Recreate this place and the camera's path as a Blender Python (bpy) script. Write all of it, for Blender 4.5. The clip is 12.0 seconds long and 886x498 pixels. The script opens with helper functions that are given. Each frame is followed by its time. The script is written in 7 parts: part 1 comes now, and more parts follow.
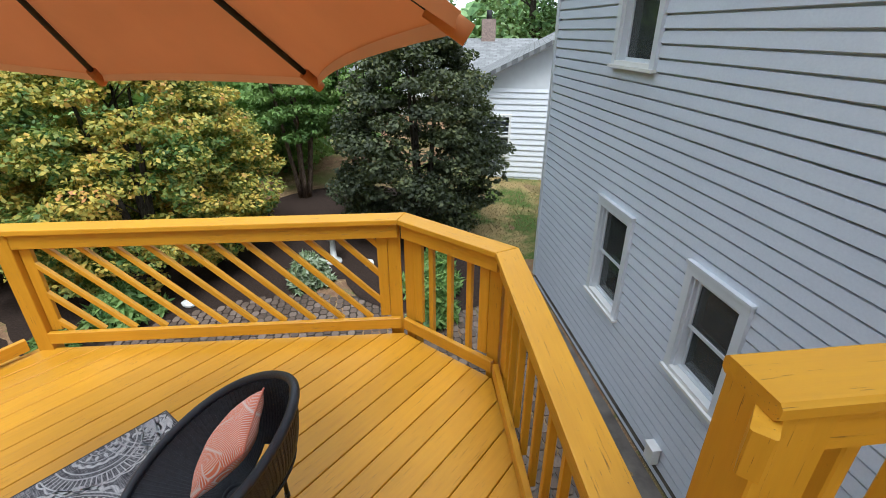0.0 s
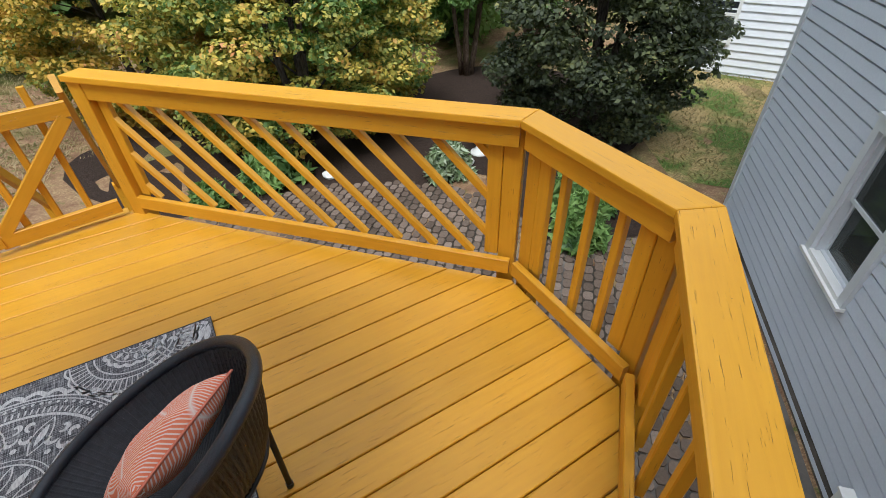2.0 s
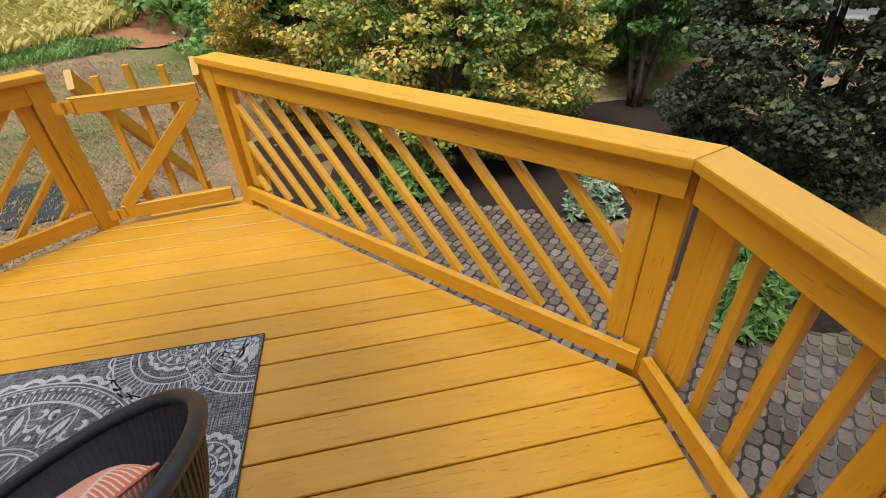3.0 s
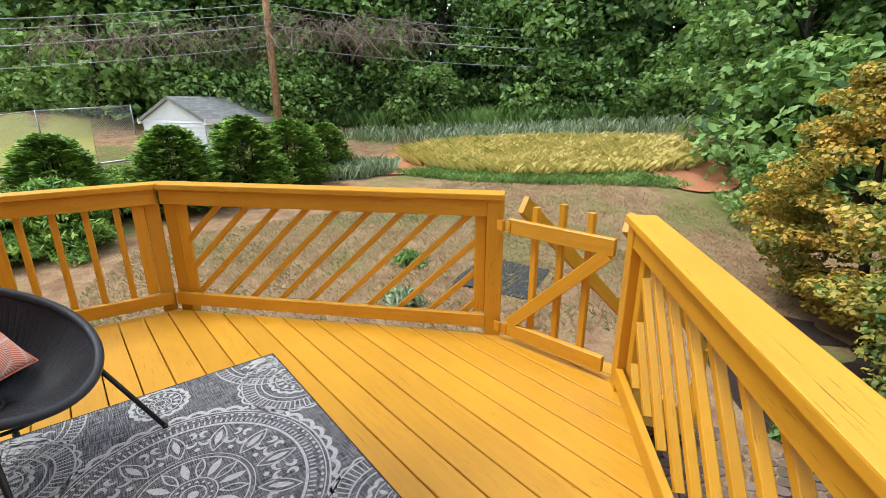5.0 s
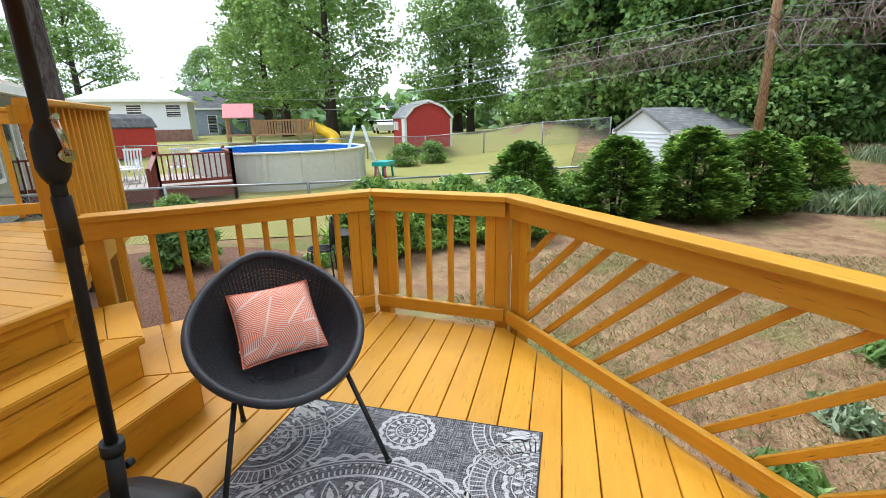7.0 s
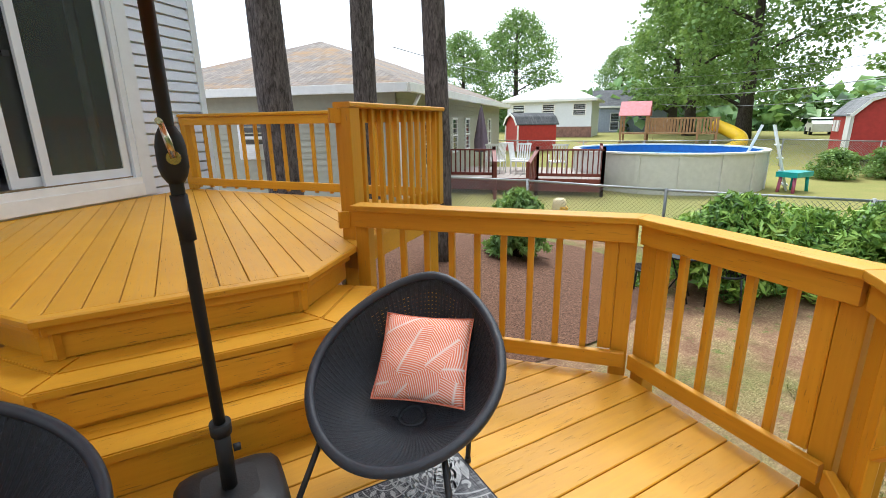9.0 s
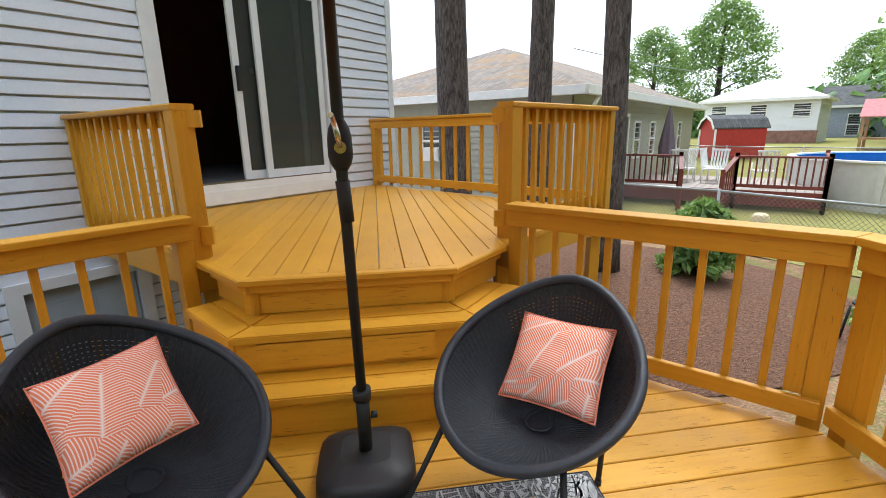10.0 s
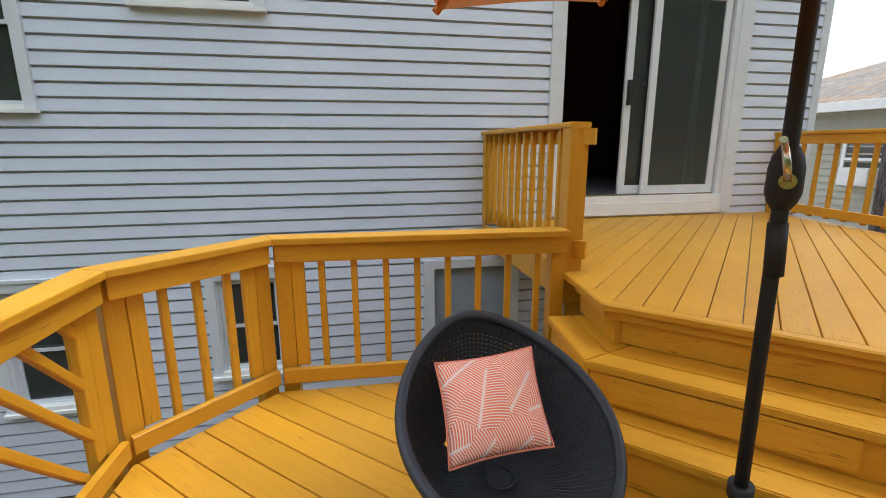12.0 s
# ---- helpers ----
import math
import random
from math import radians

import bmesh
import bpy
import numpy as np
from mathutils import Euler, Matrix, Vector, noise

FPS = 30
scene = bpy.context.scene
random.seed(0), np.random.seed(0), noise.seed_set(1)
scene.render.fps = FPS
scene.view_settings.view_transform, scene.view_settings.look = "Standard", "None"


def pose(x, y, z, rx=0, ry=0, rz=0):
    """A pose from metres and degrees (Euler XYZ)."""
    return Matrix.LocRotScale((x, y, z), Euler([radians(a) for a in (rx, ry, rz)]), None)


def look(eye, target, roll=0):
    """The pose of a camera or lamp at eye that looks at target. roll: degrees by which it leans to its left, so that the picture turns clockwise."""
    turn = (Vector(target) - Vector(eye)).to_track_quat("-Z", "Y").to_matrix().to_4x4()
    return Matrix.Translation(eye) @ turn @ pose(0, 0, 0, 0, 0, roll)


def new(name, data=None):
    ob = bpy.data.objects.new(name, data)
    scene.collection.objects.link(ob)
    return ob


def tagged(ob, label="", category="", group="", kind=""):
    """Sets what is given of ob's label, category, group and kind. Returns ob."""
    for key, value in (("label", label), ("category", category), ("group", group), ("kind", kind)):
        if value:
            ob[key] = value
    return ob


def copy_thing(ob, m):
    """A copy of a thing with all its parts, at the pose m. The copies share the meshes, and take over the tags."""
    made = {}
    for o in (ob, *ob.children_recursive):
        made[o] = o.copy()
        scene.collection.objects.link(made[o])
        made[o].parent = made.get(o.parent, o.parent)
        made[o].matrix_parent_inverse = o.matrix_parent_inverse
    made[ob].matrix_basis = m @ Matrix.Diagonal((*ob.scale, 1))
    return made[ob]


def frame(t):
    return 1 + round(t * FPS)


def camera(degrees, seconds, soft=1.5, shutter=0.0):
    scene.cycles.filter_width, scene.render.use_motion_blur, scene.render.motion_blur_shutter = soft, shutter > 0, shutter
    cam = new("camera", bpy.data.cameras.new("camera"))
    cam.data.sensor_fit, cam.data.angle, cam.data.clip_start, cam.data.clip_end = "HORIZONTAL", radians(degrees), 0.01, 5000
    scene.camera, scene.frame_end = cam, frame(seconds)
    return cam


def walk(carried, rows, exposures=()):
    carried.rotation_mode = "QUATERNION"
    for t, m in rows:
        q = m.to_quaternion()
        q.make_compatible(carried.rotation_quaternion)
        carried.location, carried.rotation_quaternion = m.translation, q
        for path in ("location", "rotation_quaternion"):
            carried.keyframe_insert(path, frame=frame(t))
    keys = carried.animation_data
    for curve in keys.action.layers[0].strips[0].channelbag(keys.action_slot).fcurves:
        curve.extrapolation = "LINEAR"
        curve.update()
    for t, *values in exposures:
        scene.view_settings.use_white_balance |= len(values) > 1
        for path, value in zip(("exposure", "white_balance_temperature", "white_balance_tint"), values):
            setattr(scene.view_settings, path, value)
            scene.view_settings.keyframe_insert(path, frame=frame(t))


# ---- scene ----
cam = camera(87.3, 12.0, 0.6)
PATH = [
    (0, (-0.169, 1.261, 2.032), (-1.593, 0.147, 1.177), 0.0),
    (0.5, (-0.324, 1.13, 2.048), (-1.52, -0.086, 1.004), -0.6),
    (1, (-0.621, 1.029, 1.954), (-1.624, -0.277, 0.819), -1.5),
    (1.5, (-0.825, 0.916, 1.862), (-1.659, -0.422, 0.631), -1.6),
    (2, (-1.016, 0.709, 1.694), (-1.782, -0.655, 0.448), -1.8),
    (2.5, (-1.2, 0.485, 1.544), (-1.794, -0.967, 0.304), -2.6),
    (2.7, (-1.26, 0.41, 1.489), (-1.732, -1.105, 0.273), -2.8),
    (4.5, (-1.636, -0.331, 1.401), (-0.534, -1.848, 0.704), 0.4),
    (5, (-1.619, -0.549, 1.417), (-0.134, -1.746, 0.815), -0.1),
    (5.5, (-1.592, -0.784, 1.421), (0.178, -1.532, 0.866), -0.6),
    (6, (-1.437, -0.968, 1.402), (0.465, -1.266, 0.862), -0.6),
    (6.5, (-1.189, -1.141, 1.4), (0.733, -1.046, 0.856), -0.9),
    (7, (-0.954, -1.337, 1.388), (0.905, -0.837, 0.847), -1.0),
    (9, (0.02, -1.565, 1.395), (0.957, 0.122, 0.869), -0.8),
    (9.5, (0.11, -1.56, 1.389), (0.739, 0.268, 0.878), -0.8),
    (10, (0.113, -1.589, 1.356), (0.384, 0.33, 0.862), -1.1),
    (10.5, (-0.006, -1.621, 1.396), (-0.007, 0.315, 0.891), -0.3),
    (11, (-0.037, -1.561, 1.391), (-0.323, 0.356, 0.898), -0.3),
    (11.5, (-0.052, -1.471, 1.392), (-0.685, 0.371, 0.934), -0.3),
    (12, (-0.06, -1.462, 1.399), (-1.143, 0.162, 0.963), -0.2),
]
walk(cam, [(t, look(eye, target, roll)) for t, eye, target, roll in PATH], [(0.0, 0.16, 5700, 7), (2.5, 0.08, 5900, 7), (4.5, 0.32, 5950, 7), (7.0, 0.36, 5700, 7), (9.0, 0.40, 5850, 7), (12.0, 0.37, 5850, 7)])

# ---------- world and sun ----------
SUN_EL, SUN_AZ = 63.0, 50.0      # degrees; azimuth of the sun, counter-clockwise from +x
W = bpy.data.worlds.new("sky")
scene.world = W
W.use_nodes = True
_nt = W.node_tree
_sky = _nt.nodes.new("ShaderNodeTexSky")
_sky.sky_type, _sky.sun_disc = "NISHITA", False
_sky.sun_elevation, _sky.sun_rotation = radians(SUN_EL), radians(90 - SUN_AZ)
_sky.dust_density, _sky.air_density, _sky.ozone_density = 3.0, 1.0, 1.0
_co = _nt.nodes.new("ShaderNodeTexCoord")
_cn = _nt.nodes.new("ShaderNodeTexNoise")
_cn.inputs["Scale"].default_value, _cn.inputs["Detail"].default_value = 2.2, 7
_cr = _nt.nodes.new("ShaderNodeMapRange")
_cr.inputs["From Min"].default_value, _cr.inputs["From Max"].default_value = 0.22, 0.44
_cm = _nt.nodes.new("ShaderNodeMix")
_cm.data_type = "RGBA"
_cm.inputs["B"].default_value = (9.0, 9.1, 9.4, 1)
_nt.links.new(_co.outputs["Generated"], _cn.inputs["Vector"])
_nt.links.new(_cn.outputs["Fac"], _cr.inputs["Value"])
_nt.links.new(_cr.outputs["Result"], _cm.inputs["Factor"])
_nt.links.new(_sky.outputs["Color"], _cm.inputs["A"])
_nt.links.new(_cm.outputs["Result"], _nt.nodes["Background"].inputs["Color"])
_nt.nodes["Background"].inputs["Strength"].default_value = 0.15
_sd = bpy.data.lights.new("sun", "SUN")
_sd.energy, _sd.angle, _sd.color = 3.2, radians(24.0), (1.0, 0.95, 0.86)
_so = new("sun", _sd)
_sv = Vector((math.cos(radians(SUN_AZ)) * math.cos(radians(SUN_EL)), math.sin(radians(SUN_AZ)) * math.cos(radians(SUN_EL)), math.sin(radians(SUN_EL))))
_so.matrix_world = look(_sv * 30, (0, 0, 0))


# ---------- materials ----------
class Nodes:
    """A small node-tree writer."""

    def __init__(self, name, rough=0.6, metal=0.0, spec=0.5):
        self.m = bpy.data.materials.new(name)
        self.m.use_nodes = True
        self.t = self.m.node_tree
        self.b = self.t.nodes["Principled BSDF"]
        self.b.inputs["Roughness"].default_value = rough
        self.b.inputs["Metallic"].default_value = metal
        self.b.inputs["Specular IOR Level"].default_value = spec
        self.co = None

    def n(self, kind, **kw):
        nd = self.t.nodes.new("ShaderNode" + kind)
        for k, v in kw.items():
            if k == "op":
                nd.operation = v
            elif k == "blend":
                nd.blend_type = v
            elif k == "feature":
                nd.feature = v
        return nd

    def link(self, a, b):
        if isinstance(a, (int, float)):
            b.default_value = a
        elif isinstance(a, tuple):
            b.default_value = a if len(a) == 4 or b.type == "VECTOR" else (*a, 1)
        else:
            self.t.links.new(a, b)

    def coord(self, scale=(1, 1, 1), rot=(0, 0, 0), world=False):
        if world:
            src = self.n("NewGeometry").outputs["Position"]
        else:
            if self.co is None:
                self.co = self.n("TexCoord")
            src = self.co.outputs["Object"]
        mp = self.n("Mapping")
        mp.inputs["Scale"].default_value = scale
        mp.inputs["Rotation"].default_value = rot
        self.link(src, mp.inputs["Vector"])
        return mp.outputs["Vector"]

    def noise(self, vec, scale, detail=4, rough=0.55, distort=0.0):
        nd = self.n("TexNoise")
        nd.inputs["Scale"].default_value = scale
        nd.inputs["Detail"].default_value = detail
        nd.inputs["Roughness"].default_value = rough
        nd.inputs["Distortion"].default_value = distort
        self.link(vec, nd.inputs["Vector"])
        return nd.outputs["Fac"]

    def ramp(self, fac, stops):
        nd = self.n("ValToRGB")
        cr = nd.color_ramp
        while len(cr.elements) < len(stops):
            cr.elements.new(0.5)
        for e, (p, c) in zip(cr.elements, stops):
            e.position = p
            e.color = (c, c, c, 1) if isinstance(c, (int, float)) else (*c, 1)
        self.link(fac, nd.inputs["Fac"])
        return nd.outputs["Color"]

    def mix(self, fac, a, b, blend="MIX"):
        nd = self.n("Mix")
        nd.data_type = "RGBA"
        nd.blend_type = blend
        self.link(fac, nd.inputs["Factor"])
        self.link(a, nd.inputs["A"])
        self.link(b, nd.inputs["B"])
        return nd.outputs["Result"]

    def math(self, op, a, b=0.0):
        nd = self.n("Math", op=op)
        self.link(a, nd.inputs[0])
        self.link(b, nd.inputs[1])
        return nd.outputs[0]

    def bump(self, height, dist, strength=1.0):
        nd = self.n("Bump")
        nd.inputs["Distance"].default_value = dist
        nd.inputs["Strength"].default_value = strength
        self.link(height, nd.inputs["Height"])
        self.t.links.new(nd.outputs["Normal"], self.b.inputs["Normal"])

    def color(self, c):
        self.link(c, self.b.inputs["Base Color"])
        return self.m


def plain(name, col, rough=0.6, metal=0.0, var=0.12, scale=6.0, bump=0.0):
    k = Nodes(name, rough, metal)
    f = k.noise(k.coord(), scale, 5)
    lo = tuple(c * (1 - var) for c in col)
    hi = tuple(min(1, c * (1 + var)) for c in col)
    if bump:
        k.bump(k.noise(k.coord(), scale * 12, 3), bump)
    return k.color(k.ramp(f, [(0.3, lo), (0.7, hi)]))


def paint_yellow(name, axis):
    """Ochre deck paint over worn softwood: grain along one axis, cracks, small chips, scuffs."""
    k = Nodes(name, 0.42)
    st = [14, 14, 14]
    st[axis] = 0.9
    fine = [85, 85, 85]
    fine[axis] = 3.2
    oi = k.n("ObjectInfo")
    g = k.noise(k.coord(tuple(st)), 3.0, 6, 0.6, 0.4)
    crack = k.noise(k.coord(tuple(fine)), 2.4, 4, 0.6)
    blot = k.noise(k.coord(world=True), 1.6, 4, 0.6)
    base = k.ramp(blot, [(0.25, (0.550, 0.258, 0.009)), (0.5, (0.620, 0.303, 0.013)), (0.75, (0.690, 0.347, 0.020))])
    base = k.mix(0.35, base, k.ramp(g, [(0.3, (0.50, 0.233, 0.008)), (0.7, (0.71, 0.367, 0.024))]))
    rv = k.ramp(oi.outputs["Random"], [(0.0, 0.9), (1.0, 1.06)])
    base = k.mix(1.0, base, rv, "MULTIPLY")
    cm = k.ramp(crack, [(0.640, 0.0), (0.668, 1.0)])
    patch = k.ramp(k.noise(k.coord(world=True), 2.3, 3), [(0.42, 0.0), (0.56, 1.0)])
    cm = k.mix(1.0, cm, patch, "MULTIPLY")
    base = k.mix(k.math("MULTIPLY", cm, 0.8), base, (0.20, 0.095, 0.014))
    spots = k.ramp(k.noise(k.coord(world=True), 55.0, 2), [(0.74, 0.0), (0.78, 1.0)])
    base = k.mix(k.math("MULTIPLY", spots, 0.6), base, (0.22, 0.10, 0.02))
    k.link(k.ramp(g, [(0.2, 0.36), (0.8, 0.55)]), k.b.inputs["Roughness"])
    h = k.math("SUBTRACT", k.math("MULTIPLY", g, 0.6), cm)
    k.bump(h, 0.0022, 0.8)
    return k.color(base)


YEL = [paint_yellow("ochre_paint_x", 0), paint_yellow("ochre_paint_y", 1), paint_yellow("ochre_paint_z", 2)]


def siding_mat():
    k = Nodes("vinyl_siding_grey", 0.45)
    v = k.coord((1.2, 30, 30), world=True)
    f = k.noise(v, 2.0, 4)
    d = k.noise(k.coord(world=True), 0.7, 5, 0.6)
    c = k.mix(0.4, k.ramp(f, [(0.3, (0.60, 0.645, 0.745)), (0.7, (0.68, 0.725, 0.82))]), k.ramp(d, [(0.3, (0.58, 0.625, 0.72)), (0.7, (0.69, 0.735, 0.83))]))
    k.bump(k.noise(k.coord((3, 90, 90), world=True), 3, 3), 0.0006)
    return k.color(c)


def leaf_mat(name, stops, trans=0.25, clump=None, rough=0.5):
    """Leaves: per-leaf tint from the island, a broader drift through the crown; near-black stops stand for shade."""
    k = Nodes(name, rough, spec=0.3)
    g = k.n("NewGeometry")
    f = g.outputs["Random Per Island"]
    if clump:
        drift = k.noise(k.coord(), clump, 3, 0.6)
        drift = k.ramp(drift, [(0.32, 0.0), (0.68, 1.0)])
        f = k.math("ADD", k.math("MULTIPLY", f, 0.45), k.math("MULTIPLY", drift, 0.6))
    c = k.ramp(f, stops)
    k.color(c)
    tr = k.n("BsdfTranslucent")
    k.link(k.mix(0.5, c, (0.30, 0.42, 0.05), "MIX"), tr.inputs["Color"])
    mx = k.n("MixShader")
    mx.inputs[0].default_value = trans
    out = k.t.nodes["Material Output"]
    k.t.links.new(k.b.outputs[0], mx.inputs[1])
    k.t.links.new(tr.outputs[0], mx.inputs[2])
    k.t.links.new(mx.outputs[0], out.inputs["Surface"])
    return k.m


def cloth_mat(name, col, through_):
    """Thin woven cloth: part of the light comes through."""
    k = Nodes(name, 0.85, spec=0.15)
    v = k.coord(world=True)
    c = k.ramp(k.noise(v, 3.0, 5), [(0.3, tuple(a * 0.94 for a in col)), (0.7, tuple(min(1, a * 1.05) for a in col))])
    k.bump(k.noise(v, 500, 2), 0.0004)
    k.color(c)
    tr = k.n("BsdfTranslucent")
    k.link(c, tr.inputs["Color"])
    mx = k.n("MixShader")
    mx.inputs[0].default_value = through_
    k.t.links.new(k.b.outputs[0], mx.inputs[1])
    k.t.links.new(tr.outputs[0], mx.inputs[2])
    k.t.links.new(mx.outputs[0], k.t.nodes["Material Output"].inputs["Surface"])
    return k.m


def ground_mat():
    """Lawn burnt by summer: straw, bare earth, green tufts."""
    k = Nodes("dry_lawn", 0.95, spec=0.15)
    v = k.coord(world=True)
    big = k.noise(v, 0.33, 5, 0.6)
    mid = k.noise(v, 2.6, 6, 0.7)
    fine = k.noise(k.coord((1, 2.2, 1), world=True), 34, 4, 0.75)
    soil = k.ramp(mid, [(0.3, (0.13, 0.062, 0.040)), (0.55, (0.26, 0.140, 0.090)), (0.75, (0.38, 0.24, 0.15))])
    straw = k.ramp(fine, [(0.35, (0.12, 0.075, 0.04)), (0.5, (0.28, 0.19, 0.10)), (0.64, (0.52, 0.40, 0.22))])
    c = k.mix(k.ramp(mid, [(0.42, 0.25), (0.6, 0.8)]), soil, straw)
    green = k.ramp(fine, [(0.3, (0.05, 0.085, 0.018)), (0.7, (0.16, 0.21, 0.05))])
    c = k.mix(k.ramp(big, [(0.50, 0.0), (0.62, 0.7)]), c, green)
    tuft = k.noise(v, 5.5, 5, 0.75)
    c = k.mix(k.ramp(tuft, [(0.57, 0.0), (0.66, 0.75)]), c, green)
    k.bump(fine, 0.02, 0.6)
    return k.color(c)


def far_grass_mat():
    k = Nodes("mown_grass", 0.95, spec=0.15)
    v = k.coord(world=True)
    c = k.mix(k.noise(v, 0.5, 6, 0.7), k.ramp(k.noise(v, 18, 4, 0.8), [(0.3, (0.09, 0.14, 0.025)), (0.7, (0.22, 0.27, 0.07))]), (0.36, 0.28, 0.11))
    return k.color(c)


def mulch_mat(name="bark_mulch", lo=(0.015, 0.011, 0.009), hi=(0.07, 0.045, 0.035)):
    k = Nodes(name, 0.95, spec=0.2)
    f = k.noise(k.coord((1, 2.5, 1), world=True), 26, 5, 0.8)
    k.bump(f, 0.03, 0.8)
    return k.color(k.ramp(f, [(0.35, lo), (0.65, hi)]))


def shingle_mat(name, a, b, moss=None, s=1.0):
    k = Nodes(name, 0.9, spec=0.2)
    br = k.n("TexBrick")
    br.inputs["Scale"].default_value = 1.0
    br.inputs["Brick Width"].default_value = 0.30 * s
    br.inputs["Row Height"].default_value = 0.14 * s
    br.inputs["Mortar Size"].default_value = 0.008
    br.inputs["Mortar"].default_value = (a[0] * 0.4, a[1] * 0.4, a[2] * 0.4, 1)
    br.inputs["Color1"].default_value = (*a, 1)
    br.inputs["Color2"].default_value = (*b, 1)
    k.link(k.coord(), br.inputs["Vector"])
    c = k.mix(0.4, br.outputs["Color"], k.ramp(k.noise(k.coord(), 3, 6, 0.7), [(0.3, a), (0.7, b)]))
    if moss:
        c = k.mix(k.ramp(k.noise(k.coord((1, 0.5, 1)), 0.9, 5, 0.75), [(0.50, 0.0), (0.66, 0.85)]), c, moss)
    return k.color(c)


def bark_mat(name, a, b):
    k = Nodes(name, 0.95, spec=0.2)
    f = k.noise(k.coord((9, 9, 2.0)), 3.2, 6, 0.7, 0.8)
    k.bump(f, 0.05, 1.0)
    return k.color(k.ramp(f, [(0.38, a), (0.62, b)]))


def glass_mat():
    k = Nodes("window_glass", 0.03, spec=0.9)
    k.b.inputs["Transmission Weight"].default_value = 0.85
    k.b.inputs["IOR"].default_value = 1.35
    return k.color((0.25, 0.28, 0.28))


def cushion_mat():
    """Coral cloth with pale fern fronds: each frond has its own direction and fine barbs."""
    k = Nodes("coral_frond_cloth", 0.9, spec=0.15)
    v = k.coord((1, 1, 0.001))
    vo = k.n("TexVoronoi")
    vo.inputs["Scale"].default_value = 6.2
    k.link(v, vo.inputs["Vector"])
    sp = k.n("SeparateColor")
    k.link(vo.outputs["Color"], sp.inputs["Color"])
    ang = k.math("ADD", k.math("MULTIPLY", sp.outputs[0], 1.5), 0.1)
    rel = k.n("VectorMath", op="SUBTRACT")
    k.link(v, rel.inputs[0])
    k.link(vo.outputs["Position"], rel.inputs[1])
    sx = k.n("SeparateXYZ")
    k.link(rel.outputs[0], sx.inputs[0])
    ca, sa = k.math("COSINE", ang), k.math("SINE", ang)
    uu = k.math("ADD", k.math("MULTIPLY", sx.outputs[0], ca), k.math("MULTIPLY", sx.outputs[1], sa))
    ww = k.math("SUBTRACT", k.math("MULTIPLY", sx.outputs[1], ca), k.math("MULTIPLY", sx.outputs[0], sa))
    aw = k.math("ABSOLUTE", ww)
    ph = k.math("ADD", k.math("MULTIPLY", uu, 720.0), k.math("ADD", k.math("MULTIPLY", aw, -300.0), k.math("MULTIPLY", k.math("MULTIPLY", aw, aw), 1500.0)))
    st = k.ramp(k.math("ADD", k.math("MULTIPLY", k.math("SINE", ph), 0.5), 0.5), [(0.54, 0.0), (0.86, 0.88)])
    rib = k.ramp(aw, [(0.0026, 1.0), (0.0048, 0.0)])
    m = k.mix(1.0, st, rib, "LIGHTEN")
    c = k.mix(m, (0.84, 0.25, 0.13), (0.90, 0.78, 0.72))
    k.bump(k.noise(k.coord(), 220, 2), 0.0008)
    return k.color(c)


def rug_mats():
    k = Nodes("charcoal_woven_rug", 0.95, spec=0.1)
    a = k.noise(k.coord((260, 14, 1)), 1.0, 3)
    b = k.noise(k.coord((14, 260, 1)), 1.0, 3)
    f = k.math("MULTIPLY", k.math("ADD", a, b), 0.5)
    c = k.ramp(f, [(0.40, (0.035, 0.035, 0.040)), (0.50, (0.12, 0.12, 0.13)), (0.60, (0.33, 0.33, 0.34))])
    k.bump(f, 0.002)
    k.color(c)
    j = Nodes("silver_woven_pile", 0.95, spec=0.1)
    a = j.noise(j.coord((300, 30, 1)), 1.0, 3)
    j.bump(a, 0.002)
    j.color(j.ramp(a, [(0.32, (0.30, 0.30, 0.31)), (0.6, (0.58, 0.58, 0.58))]))
    return k.m, j.m


def paver_mat():
    k = Nodes("weathered_paver", 0.9, spec=0.2)
    oi = k.n("NewGeometry").outputs["Random Per Island"]
    base = k.ramp(oi, [(0.0, (0.11, 0.080, 0.062)), (0.5, (0.17, 0.125, 0.098)), (1.0, (0.25, 0.19, 0.155))])
    sp = k.ramp(k.noise(k.coord(world=True), 40, 4, 0.8), [(0.3, 0.7), (0.7, 1.15)])
    big = k.ramp(k.noise(k.coord(world=True), 1.2, 4), [(0.3, 0.75), (0.7, 1.15)])
    k.bump(k.noise(k.coord(world=True), 90, 3), 0.003)
    return k.color(k.mix(1.0, k.mix(1.0, base, sp, "MULTIPLY"), big, "MULTIPLY"))


SIDING = siding_mat()
GROUND = ground_mat()
FARGRASS = far_grass_mat()
MULCH = mulch_mat()


def side_grass_mat():
    """Short lawn, green in places and straw-coloured in others."""
    k = Nodes("patchy_short_grass", 0.95, spec=0.15)
    v = k.coord(world=True)
    fine = k.noise(v, 30, 4, 0.75)
    green = k.ramp(fine, [(0.35, (0.045, 0.085, 0.018)), (0.65, (0.15, 0.21, 0.05))])
    straw = k.ramp(fine, [(0.35, (0.22, 0.15, 0.06)), (0.65, (0.50, 0.38, 0.18))])
    k.bump(fine, 0.02, 0.6)
    return k.color(k.mix(k.ramp(k.noise(v, 0.9, 5, 0.65), [(0.44, 0.0), (0.56, 1.0)]), green, straw))


